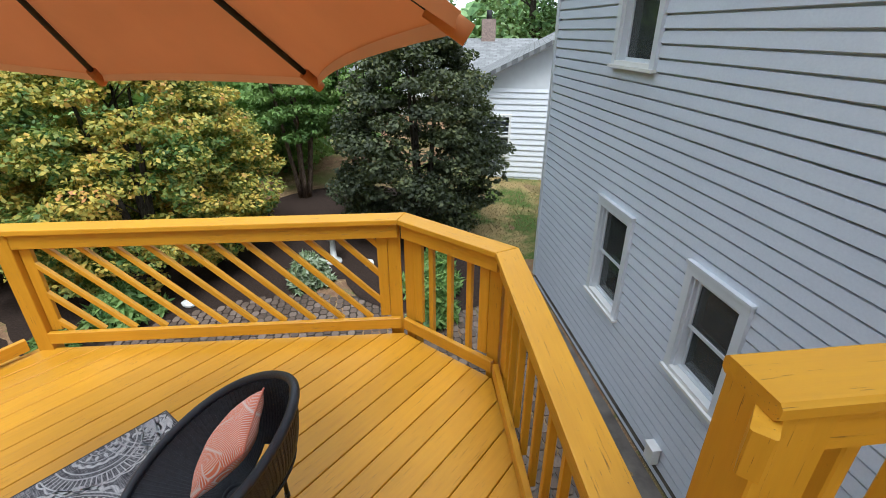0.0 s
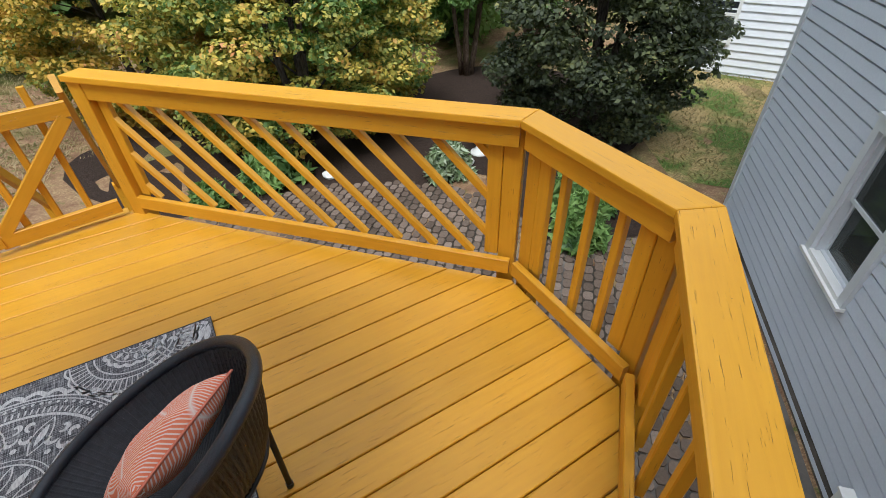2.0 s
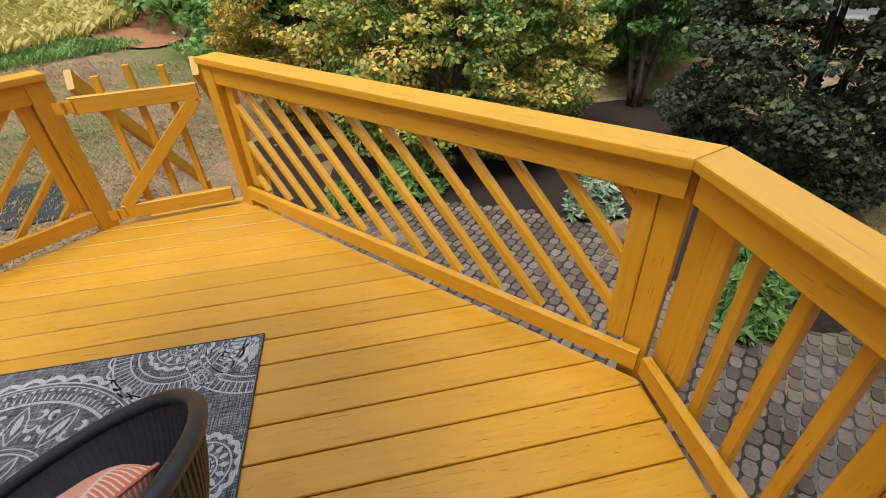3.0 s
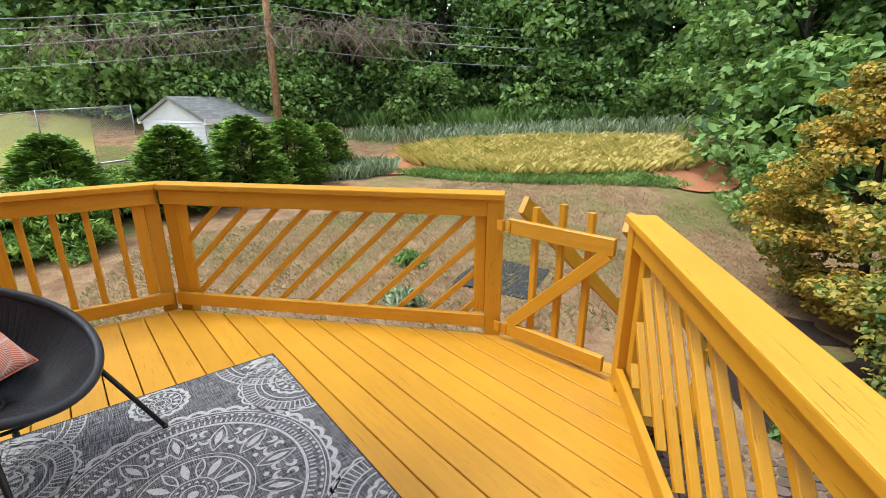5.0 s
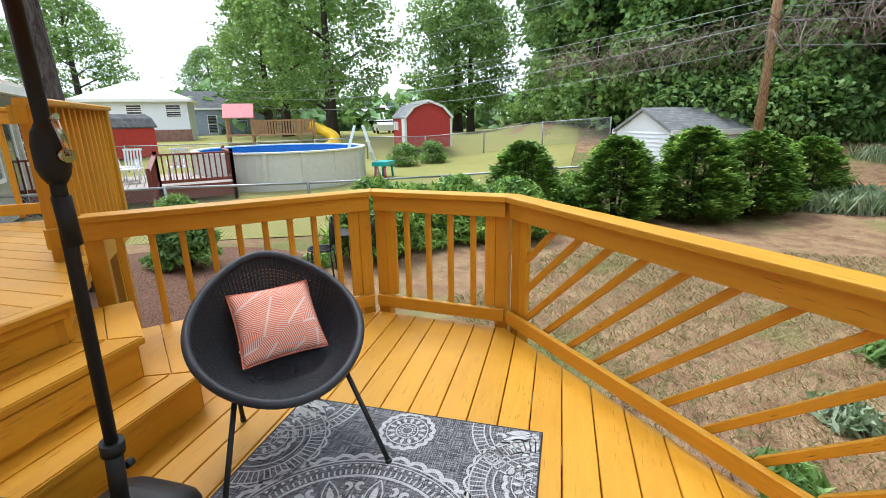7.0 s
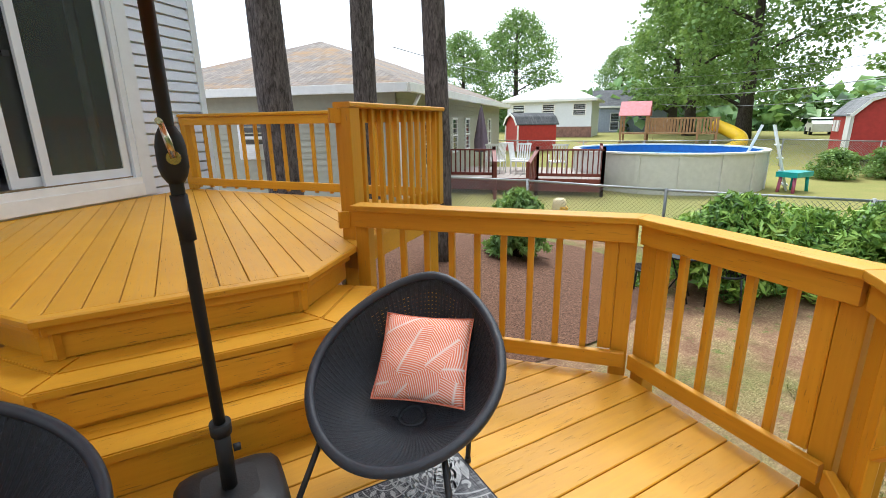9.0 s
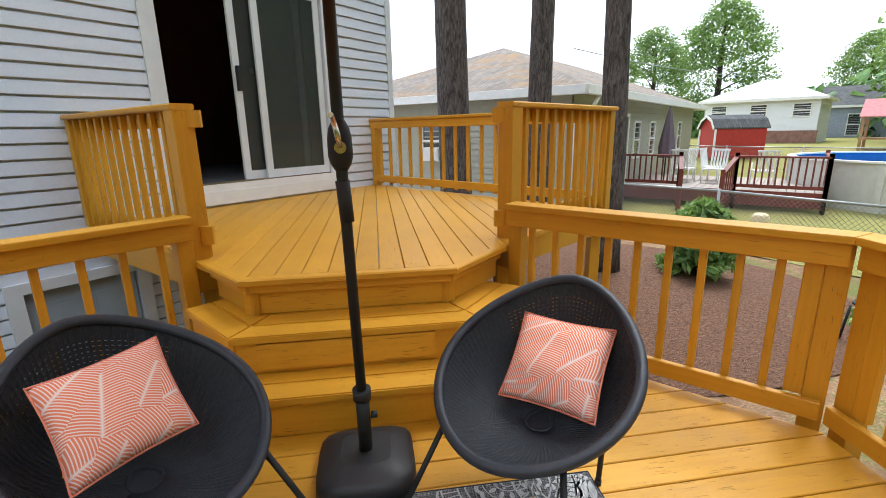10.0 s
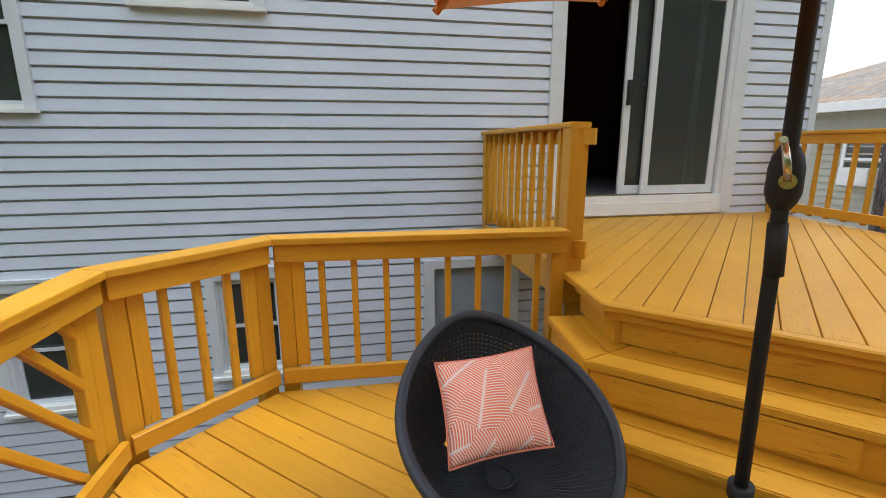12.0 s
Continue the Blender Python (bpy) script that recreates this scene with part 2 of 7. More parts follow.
SIDEGRASS = side_grass_mat()
REDMULCH = mulch_mat("red_pine_mulch", (0.05, 0.026, 0.018), (0.26, 0.14, 0.09))
CLAY = mulch_mat("red_clay", (0.32, 0.12, 0.06), (0.55, 0.25, 0.13))
GLASS = glass_mat()
CUSHION = cushion_mat()
RUG, PILE = rug_mats()
PAVER = paver_mat()
WHITE = plain("white_vinyl_trim", (0.66, 0.69, 0.73), 0.4, var=0.04)
WHITEP = plain("white_paint", (0.78, 0.78, 0.77), 0.6, var=0.05)
CONC = plain("old_concrete", (0.125, 0.11, 0.098), 0.9, var=0.5, scale=3, bump=0.004)
DARKROOM = plain("brown_room_wall", (0.13, 0.055, 0.035), 0.8)
CARPET = plain("grey_carpet", (0.17, 0.17, 0.18), 0.95)
BLACKMETAL = plain("black_coated_metal", (0.010, 0.011, 0.013), 0.6, 0.0, var=0.1, bump=0.0006)
WICKER = plain("black_resin_wicker", (0.027, 0.031, 0.040), 0.42, var=0.3, scale=60, bump=0.002)
RIMBLK = plain("charcoal_rim_cord", (0.024, 0.029, 0.040), 0.42, var=0.15, scale=40, bump=0.001)
BASEBLK = plain("black_resin_base", (0.016, 0.017, 0.02), 0.5, var=0.3, scale=8, bump=0.001)
CHROME = plain("dull_chrome", (0.62, 0.55, 0.42), 0.25, 1.0, var=0.1)
CANOPY = cloth_mat("terracotta_canopy", (0.78, 0.36, 0.15), 0.5)
# Same cloth, made paler: glare of the sun on top is in the colour.
CANTOP = cloth_mat("sunlit_canopy_top", (0.80, 0.66, 0.58), 0.45)
BARKP = bark_mat("pine_bark", (0.055, 0.046, 0.043), (0.20, 0.17, 0.16))
BARKD = bark_mat("dark_bark", (0.03, 0.025, 0.02), (0.10, 0.085, 0.07))
BARKL = bark_mat("pole_wood", (0.30, 0.16, 0.08), (0.55, 0.36, 0.22))
# Maple ramps start near black: shade inside the crown, put into the leaf colour.
L_YEL = leaf_mat("maple_leaf_turning", [(0.0, (0.015, 0.04, 0.012)), (0.22, (0.15, 0.20, 0.04)), (0.42, (0.34, 0.26, 0.05)), (0.72, (0.60, 0.38, 0.06)), (1.0, (0.52, 0.20, 0.06))], 0.3, 1.6)
L_MIX = leaf_mat("maple_leaf_green_gold", [(0.0, (0.015, 0.045, 0.012)), (0.3, (0.09, 0.17, 0.04)), (0.5, (0.32, 0.33, 0.08)), (0.78, (0.70, 0.52, 0.10)), (1.0, (0.60, 0.27, 0.10))], 0.3, 1.5)
L_PUR = leaf_mat("dark_purple_leaf", [(0.0, (0.010, 0.014, 0.010)), (0.45, (0.040, 0.050, 0.028)), (0.8, (0.11, 0.13, 0.06)), (1.0, (0.26, 0.25, 0.09))], 0.12, 1.5, 0.6)
# Lowest stops of the greens paint the shaded gaps between leaves and clumps.
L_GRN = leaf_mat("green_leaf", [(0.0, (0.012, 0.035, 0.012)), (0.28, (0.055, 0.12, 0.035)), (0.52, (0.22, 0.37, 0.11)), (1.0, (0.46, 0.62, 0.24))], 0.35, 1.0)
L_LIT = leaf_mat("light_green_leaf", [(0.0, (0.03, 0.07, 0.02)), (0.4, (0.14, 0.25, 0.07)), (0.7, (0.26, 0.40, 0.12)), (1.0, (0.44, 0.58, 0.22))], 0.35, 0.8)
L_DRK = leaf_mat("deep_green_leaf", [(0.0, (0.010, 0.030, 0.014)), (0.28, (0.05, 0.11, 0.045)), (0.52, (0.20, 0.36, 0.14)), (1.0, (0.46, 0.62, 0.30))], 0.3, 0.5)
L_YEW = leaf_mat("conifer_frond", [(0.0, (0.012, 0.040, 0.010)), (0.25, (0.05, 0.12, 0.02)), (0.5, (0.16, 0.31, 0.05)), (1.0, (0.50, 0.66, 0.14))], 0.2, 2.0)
L_GOLD = leaf_mat("yellowed_lily_leaf", [(0.0, (0.20, 0.24, 0.06)), (0.4, (0.58, 0.47, 0.13)), (1.0, (0.86, 0.72, 0.30))], 0.2, 1.2)
L_SAGE = leaf_mat("silver_sage_leaf", [(0.0, (0.11, 0.17, 0.08)), (0.5, (0.24, 0.31, 0.17)), (1.0, (0.46, 0.52, 0.38))], 0.2)
L_GRASS = leaf_mat("grass_blade", [(0.0, (0.10, 0.14, 0.04)), (0.3, (0.24, 0.19, 0.09)), (1.0, (0.45, 0.34, 0.20))], 0.2, 0.8)
L_VINE = leaf_mat("dead_vine", [(0.0, (0.12, 0.08, 0.065)), (1.0, (0.30, 0.22, 0.18))], 0.0)


# ---------- building helpers ----------
def part(name, bm, material, parent=None, label="", loc=(0, 0, 0), kind=""):
    me = bpy.data.meshes.new(name)
    bm.to_mesh(me)
    bm.free()
    me.materials.append(material)
    ob = new(name, me)
    ob.location = loc
    ob.parent = parent
    if label or kind:
        tagged(ob, label, kind=kind)
    return ob


def raw(name, vs, fs, material, parent=None, label="", kind="", smooth=False):
    me = bpy.data.meshes.new(name)
    me.from_pydata([tuple(map(float, v)) for v in vs], [], [tuple(map(int, f)) for f in fs])
    me.materials.append(material)
    if smooth:
        me.shade_smooth()
    ob = new(name, me)
    ob.parent = parent
    if label or kind:
        tagged(ob, label, kind=kind)
    return ob


def thing(name, label, category, group="", loc=(0, 0, 0), rz=0.0):
    e = new(name)
    e.empty_display_size = 0.1
    e.matrix_world = pose(*loc, 0, 0, rz)
    return tagged(e, label, category, group)


def frame_of(p, q, up=(0, 0, 1)):
    """A matrix at the middle of p-q whose x runs along it and whose z is nearest to up."""
    p, q = Vector(p), Vector(q)
    x = (q - p).normalized()
    y = Vector(up).cross(x)
    y = y.normalized() if y.length > 1e-5 else Vector((0, 1, 0))
    z = x.cross(y)
    m = Matrix((x, y, z)).transposed().to_4x4()
    m.translation = (p + q) / 2
    return m, (q - p).length


def beam(bm, p, q, w, h, bevel=0.004, up=(0, 0, 1)):
    """A bevelled bar from p to q, w wide and h high, added to bm."""
    m, ln = frame_of(p, q, up)
    a, b, c, e = ln / 2, w / 2, h / 2, min(bevel, w / 3, h / 3)
    vs = []
    for sx in (-1, 1):
        for (yy, zz) in ((-b + e, -c), (b - e, -c), (b, -c + e), (b, c - e), (b - e, c), (-b + e, c), (-b, c - e), (-b, -c + e)):
            vs.append(bm.verts.new(m @ Vector((sx * a, yy, zz))))
    for i in range(8):
        j = (i + 1) % 8
        bm.faces.new((vs[i], vs[j], vs[8 + j], vs[8 + i]))
    bm.faces.new(vs[7::-1])
    bm.faces.new(vs[8:])


def bar(name, p, q, w, h, material, parent=None, label="", bevel=0.004, up=(0, 0, 1)):
    """A bar as an object of its own, its mesh lying along its own x."""
    m, ln = frame_of(p, q, up)
    bm = bmesh.new()
    beam(bm, (-ln / 2, 0, 0), (ln / 2, 0, 0), w, h, bevel)
    ob = part(name, bm, material, None, label)
    if parent is not None:
        ob.parent = parent
        ob.matrix_parent_inverse = Matrix()
        ob.matrix_local = parent.matrix_world.inverted() @ m
    else:
        ob.matrix_world = m
    return ob


def slab(bm, pts, z0, z1):
    """A prism over a polygon, added to bm."""
    lo = [bm.verts.new((x, y, z0)) for x, y in pts]
    hi = [bm.verts.new((x, y, z1)) for x, y in pts]
    n = len(pts)
    for i in range(n):
        bm.faces.new((lo[i], lo[(i + 1) % n], hi[(i + 1) % n], hi[i]))
    bm.faces.new(hi)
    bm.faces.new(lo[::-1])


def box(bm, x0, x1, y0, y1, z0, z1):
    slab(bm, [(x0, y0), (x1, y0), (x1, y1), (x0, y1)], z0, z1)


def tube(bm, pts, rad, sides=8, closed=False):
    """A round bar through points; rad one number or one for each point."""
    pts = [Vector(p) for p in pts]
    n = len(pts)
    rr = rad if isinstance(rad, (list, tuple)) else [rad] * n
    rings = []
    prev = None
    for i, p in enumerate(pts):
        a = pts[(i - 1) % n] if closed or i > 0 else p
        b = pts[(i + 1) % n] if closed or i < n - 1 else p
        d = (b - a).normalized()
        if prev is None:
            prev = d.orthogonal().normalized()
        prev = (prev - d * prev.dot(d)).normalized()
        s = d.cross(prev)
        rings.append([bm.verts.new(p + (prev * math.cos(t) + s * math.sin(t)) * rr[i]) for t in (2 * math.pi * j / sides for j in range(sides))])
    for i in range(n if closed else n - 1):
        u, v = rings[i], rings[(i + 1) % n]
        for j in range(sides):
            f = bm.faces.new((u[j], u[(j + 1) % sides], v[(j + 1) % sides], v[j]))
            f.smooth = True
    if not closed:
        bm.faces.new(rings[0][::-1])
        bm.faces.new(rings[-1])


def clip_convex(poly, a, b):
    """The part of a convex polygon to the left of the line a-b."""
    out = []
    side = lambda p: (b[0] - a[0]) * (p[1] - a[1]) - (b[1] - a[1]) * (p[0] - a[0])
    for i, p in enumerate(poly):
        q = poly[(i + 1) % len(poly)]
        sp, sq = side(p), side(q)
        if sp >= 0:
            out.append(p)
        if (sp > 0 > sq) or (sp < 0 < sq):
            t = sp / (sp - sq)
            out.append((p[0] + t * (q[0] - p[0]), p[1] + t * (q[1] - p[1])))
    return out


def clip_to(poly, region):
    """Poly cut to a convex counter-clockwise region."""
    for i in range(len(region)):
        poly = clip_convex(poly, region[i], region[(i + 1) % len(region)])
        if len(poly) < 3:
            return []
    return poly


# ---------- the ground ----------
def smooth(a, b, x):
    t = min(1.0, max(0.0, (x - a) / (b - a)))
    return t * t * (3 - 2 * t)


def gz(x, y):
    """Height of the ground: low by the house's walk-out wall, higher to the right, a bank towards the woods."""
    z = -2.05 + 0.95 * smooth(-2.5, 4.0, x + 0.15 * y)
    z += 0.45 * math.exp(-((x - 3.0) ** 2 + (y - 5.0) ** 2) / 9.0)
    z += 1.7 * smooth(10.0, 24.0, math.hypot(x * 0.8, min(0.0, y) * 1.1)) * smooth(3.0, -6.0, y - 0.1 * x)
    r = math.hypot(x, y)
    z += (0.2 * smooth(9, 16, r) + 0.9 * smooth(22, 34, r)) * smooth(-7, 1, y - 0.05 * x) * smooth(2, 8, x + 0.5 * y)
    return z


HX = 0.70710678
WALL_D = 3.53


def hw(s, off=0.0):
    """A plan point on the house's back wall, s metres along it, off metres out of it."""
    return (HX * (s - WALL_D) + HX * off, HX * (s + WALL_D) - HX * off)


# ---------- ground, house ----------
def build_ground():
    bm = bmesh.new()
    xs = sorted(set([-400, -150, -60] + [round(-40 + i * 1.0, 2) for i in range(101)] + [100, 200, 500]))
    ys = sorted(set([-400, -150, -70] + [round(-45 + i * 1.0, 2) for i in range(101)] + [90, 200, 500]))
    g = [[bm.verts.new((x, y, gz(x, y) + 0.02 * noise.noise((x * 0.9, y * 0.9, 0)))) for y in ys] for x in xs]
    for i in range(len(xs) - 1):
        for j in range(len(ys) - 1):
            f = bm.faces.new((g[i][j], g[i + 1][j], g[i + 1][j + 1], g[i][j + 1]))
            f.smooth = True
    ob = part("ground", bm, GROUND)
    tagged(ob, "dry sloping back lawn with bare earth", "ground", kind="structure")


def patch(name, outline, material, lift, label, category, step=0.5, kind="structure"):
    """A ground cover that drapes over the ground inside a convex outline (counter-clockwise)."""
    x0, x1 = min(p[0] for p in outline), max(p[0] for p in outline)
    y0, y1 = min(p[1] for p in outline), max(p[1] for p in outline)
    bm = bmesh.new()
    i = x0
    while i < x1:
        j = y0
        while j < y1:
            c = clip_to([(i, j), (i + step, j), (i + step, j + step), (i, j + step)], outline)
            if len(c) > 2:
                bm.faces.new([bm.verts.new((a, b, gz(a, b) + lift + 0.015 * noise.noise((a * 3, b * 3, 1)))) for a, b in c])
            j += step
        i += step
    bmesh.ops.remove_doubles(bm, verts=bm.verts, dist=0.004)
    ob = part(name, bm, material)
    return tagged(ob, label, category, kind=kind)


def ring(cx, cy, rx, ry, n=24, rz=0.0):
    c, s = math.cos(rz), math.sin(rz)
    return [(cx + c * rx * math.cos(a) - s * ry * math.sin(a), cy + s * rx * math.cos(a) + c * ry * math.sin(a)) for a in (2 * math.pi * i / n for i in range(n))]


COURSE = 0.1195


def hbox(bm, s0, s1, z0, z1, o0, o1):
    """A box against the back wall: s along it, o out of it."""
    slab(bm, [hw(s0, o1), hw(s1, o1), hw(s1, o0), hw(s0, o0)], z0, z1)


def build_house():
    S0, S1, Z0, Z1 = -6.3, 4.06, -1.92, 5.3
    holes = [(-4.12, -3.48, -0.92, 0.17), (-2.35, -1.79, -0.74, 0.18), (-4.32, -3.62, 1.74, 3.0), (-2.66, -1.80, 2.58, 3.7), (-0.28, 0.55, -1.98, 0.18), (1.02, 2.95, 0.80, 2.92)]
    # the wall behind the siding, with its openings
    ss = sorted({S0, S1, *[h[0] for h in holes], *[h[1] for h in holes]})
    zz = sorted({-2.15, Z1, *[h[2] for h in holes], *[h[3] for h in holes]})
    bm = bmesh.new()
    for a, b in zip(ss, ss[1:]):
        for c, d in zip(zz, zz[1:]):
            if not any(h[0] <= (a + b) / 2 <= h[1] and h[2] <= (c + d) / 2 <= h[3] for h in holes):
                hbox(bm, a, b, c, d, -0.16, -0.026)
    tagged(part("wall_back", bm, WHITE), "two-storey house wall behind grey vinyl siding", "wall", kind="structure")
    sheath = bpy.data.objects["wall_back"]
    # siding: each course a slanting strip with a lip, cut at the openings
    n = int((Z1 - Z0) / COURSE)
    off = (1.665 - Z0) % COURSE
    for i in range(-1, n):
        z = Z0 + off + i * COURSE
        spans = [(S0, S1)]
        for h in holes:
            if h[2] - 0.06 < z + COURSE / 2 < h[3] + 0.06:
                nx = []
                for a, b in spans:
                    if h[0] - 0.05 > a and h[1] + 0.05 < b:
                        nx += [(a, h[0] - 0.05), (h[1] + 0.05, b)]
                    else:
                        nx.append((a, b))
                spans = nx
        bm = bmesh.new()
        for a, b in spans:
            k = 24 if b - a > 2 else 8
            prof = [(-0.024, 0.021), (0.009, 0.019), (0.0135, 0.0155), (0.0165, 0.018), (0.0155, 0.033), (0.0075, COURSE - 0.004), (0.003, COURSE - 0.002), (-0.024, COURSE - 0.001)]
            rows = []
            for j in range(k + 1):
                s = a + (b - a) * j / k
                w = 0.0012 * noise.noise((s * 2.1, z * 7, 0))
                rows.append([bm.verts.new((*hw(s, o + (w if o > 0.001 else 0)), z + dz)) for o, dz in prof])
            for j in range(k):
                for m in range(len(prof) - 1):
                    bm.faces.new((rows[j][m], rows[j + 1][m], rows[j + 1][m + 1], rows[j][m + 1]))
        part("siding_course", bm, SIDING, sheath)
    # corner boards
    for s in (S0, S1):
        bm = bmesh.new()
        hbox(bm, s - 0.045, s + 0.045, Z0, Z1, -0.10, 0.03)
        tagged(part("trim_corner", bm, WHITE), "grey-white vinyl corner board of the house", "trim", kind="structure")
    # the other walls and the floors, so that the house is closed
    D = 7.0
    bm = bmesh.new()
    for a, b, o0, o1 in ((S0, S0 + 0.15, -D, -0.17), (S1 - 0.15, S1, -D, -0.17), (S0 + 0.16, S1 - 0.16, -D, -D + 0.15)):
        hbox(bm, a, b, -2.1, Z1, o0, o1)
    tagged(part("wall_side", bm, SIDING), "grey siding on the other walls of the house", "wall", kind="structure")
    for nm, z, mt, lb in (("floor_upper", 0.74, CARPET, "grey carpet inside the house"), ("floor_lower", -2.1, CARPET, "grey floor of the basement"), ("ceiling", 5.2, WHITEP, "white ceiling under the roof")):
        bm = bmesh.new()
        hbox(bm, S0 + 0.17, S1 - 0.17, z, z + 0.1, -D + 0.17, -0.17)
        tagged(part(nm, bm, mt), lb, "floor" if "floor" in nm else "ceiling", kind="structure")
    bm = bmesh.new()
    hbox(bm, 0.6, 0.7, 0.85, 5.15, -3.6, -0.18)
    hbox(bm, 0.71, 3.8, 0.85, 5.15, -3.6, -3.5)
    hbox(bm, -6.0, 0.59, -1.98, 0.72, -2.6, -2.5)
    tagged(part("wall_inside", bm, DARKROOM), "brown inner wall of the room behind the sliding door", "wall", kind="structure")
    bm = bmesh.new()
    hbox(bm, S0 - 0.02, S1 + 0.02, -2.4, Z0 + 0.0, -0.14, 0.012)
    ob = part("foundation", bm, CONC)
    tagged(ob, "stained concrete foundation strip below the siding", "wall", kind="structure")
    bm = bmesh.new()
    hbox(bm, S0 - 0.4, S1 + 0.4, Z1, Z1 + 0.18, -D - 0.4, 0.45)
    tagged(part("roof", bm, WHITEP), "overhanging roof edge of the house", "roof", kind="structure")


def window(name, s0, s1, z0, z1, label, sash=True):
    """A double-hung window: outer trim to s0..s1, z0..z1; frame, two sashes, panes, sill."""
    w = thing(name, label, "window", loc=(*hw((s0 + s1) / 2), z0))
    w["kind"] = "structure"
    inv = w.matrix_world.inverted()

    def add(nm, boxes, mt, lb=""):
        bm = bmesh.new()
        for b in boxes:
            hbox(bm, *b)
        bm.transform(inv)
        return part(nm, bm, mt, w, lb)
    t = 0.085
    add("window_frame", [(s0, s0 + t, z0 + 0.03, z1, -0.003, 0.045), (s1 - t, s1, z0 + 0.03, z1, -0.003, 0.045), (s0 + t, s1 - t, z1 - t, z1, -0.003, 0.045), (s0 + t, s0 + t + 0.02, z0 + 0.07, z1 - t, -0.10, 0.012), (s1 - t - 0.02, s1 - t, z0 + 0.07, z1 - t, -0.10, 0.012), (s0 + t + 0.02, s1 - t - 0.02, z1 - t - 0.025, z1 - t, -0.10, 0.012)], WHITE)
    add("window_head", [(s0 - 0.01, s1 + 0.01, z1 + 0.001, z1 + 0.03, 0.0, 0.06)], WHITE)
    add("window_sill", [(s0 - 0.01, s1 + 0.01, z0, z0 + 0.03, -0.003, 0.075), (s0 + t, s1 - t, z0 + 0.031, z0 + 0.07, -0.10, 0.05)], WHITEP, "white window sill")
    a, b, c, d = s0 + t + 0.02, s1 - t - 0.02, z0 + 0.071, z1 - t - 0.026
    m = (c + d) / 2
    for z_0, z_1, o in ((m - 0.02, d, -0.05), (c, m + 0.02, -0.085)):
        f = 0.032
        add("sash", [(a, a + f, z_0, z_1, o, o + 0.03), (b - f, b, z_0, z_1, o, o + 0.03), (a + f, b - f, z_0, z_0 + f, o, o + 0.03), (a + f, b - f, z_1 - f, z_1, o, o + 0.03)], WHITE)
        add("pane", [(a + f, b - f, z_0 + f, z_1 - f, o + 0.012, o + 0.016)], GLASS, "dark reflecting glass pane")
    return w


def build_openings():
    window("window_1", -4.21, -3.40, -1.0, 0.25, "white double-hung basement window in grey siding")
    window("window_2", -2.44, -1.70, -0.82, 0.26, "white double-hung basement window above the paved walk")
    window("window_3", -4.41, -3.53, 1.665, 3.1, "white upstairs window in grey siding")
    window("window_4", -2.75, -1.71, 2.50, 3.8, "wide white upstairs window in grey siding")
    # walk-out door
    d = thing("door_1", "closed grey panelled basement door in white trim", "door", loc=(*hw(0.13), -1.98))
    d["kind"] = "structure"
    inv = d.matrix_world.inverted()

    def add(par, nm, boxes, mt, lb=""):
        bm = bmesh.new()
        for b in boxes:
            hbox(bm, *b)
        bm.transform(inv)
        return part(nm, bm, mt, par, lb)
    add(d, "door_frame", [(-0.38, -0.27, -1.98, 0.26, -0.004, 0.04), (0.54, 0.64, -1.98, 0.26, -0.004, 0.04), (-0.27, 0.54, 0.17, 0.26, -0.004, 0.04)], WHITE)
    leaf = plain("pale_grey_door_paint", (0.34, 0.40, 0.46), 0.5, var=0.05)
    add(d, "door_leaf", [(-0.27, 0.54, -1.96, 0.165, -0.09, -0.05)], leaf)
    pb = []
    for a, b in ((-0.18, 0.09), (0.18, 0.45)):
        for c, e in ((-1.8, -1.15), (-1.0, -0.35), (-0.25, 0.04)):
            pb += [(a, b, c, e, -0.0499, -0.042), (a + 0.03, b - 0.03, c + 0.03, e - 0.03, -0.0419, -0.036)]
    add(d, "door_panel", pb, leaf)
    # sliding door to the upper deck
    d = thing("door_2", "half-open white sliding patio door with dark glass", "door", loc=(*hw(2.0), 0.65))
    d["kind"] = "structure"
    inv = d.matrix_world.inverted()
    zt = 2.92
    add(d, "door_frame", [(0.90, 0.99, 0.66, 3.02, -0.004, 0.035), (0.99, 1.05, 0.86, zt, -0.12, 0.02), (2.98, 3.13, 0.66, 3.02, -0.004, 0.035), (2.92, 2.98, 0.86, zt, -0.12, 0.02), (1.05, 2.92, zt, 3.02, -0.12, 0.03)], WHITE, "white door frame")
    add(d, "door_sill", [(0.99, 2.98, 0.66, 0.79, -0.004, 0.05), (0.99, 2.98, 0.791, 0.86, -0.15, 0.035)], WHITEP, "white threshold board under a metal track")
    track = plain("bronze_track", (0.24, 0.17, 0.10), 0.4, 0.6)
    add(d, "track", [(1.05, 2.92, 0.861, 0.875, -0.12, -0.02)], track, "bronze-coloured sliding track")

    def panel(nm, a, b, o, fr, lb):
        f = 0.075
        return add(d, nm, [(a, a + f, 0.876, zt - 0.005, o, o + 0.035), (b - f, b, 0.876, zt - 0.005, o, o + 0.035), (a + f, b - f, 0.876, 0.876 + 0.09, o, o + 0.035), (a + f, b - f, zt - 0.08, zt - 0.005, o, o + 0.035)], fr, lb)
    panel("fixed_panel", 2.02, 2.90, -0.05, WHITE, "fixed white door panel")
    add(d, "glass_pane", [(2.095, 2.825, 0.966, zt - 0.08, -0.035, -0.031)], GLASS, "dark glass of the fixed panel")
    panel("sliding_panel", 1.78, 2.66, -0.11, WHITE, "sliding white door panel, pushed open")
    add(d, "sliding_glass", [(1.856, 2.584, 0.966, zt - 0.08, -0.095, -0.091)], GLASS)
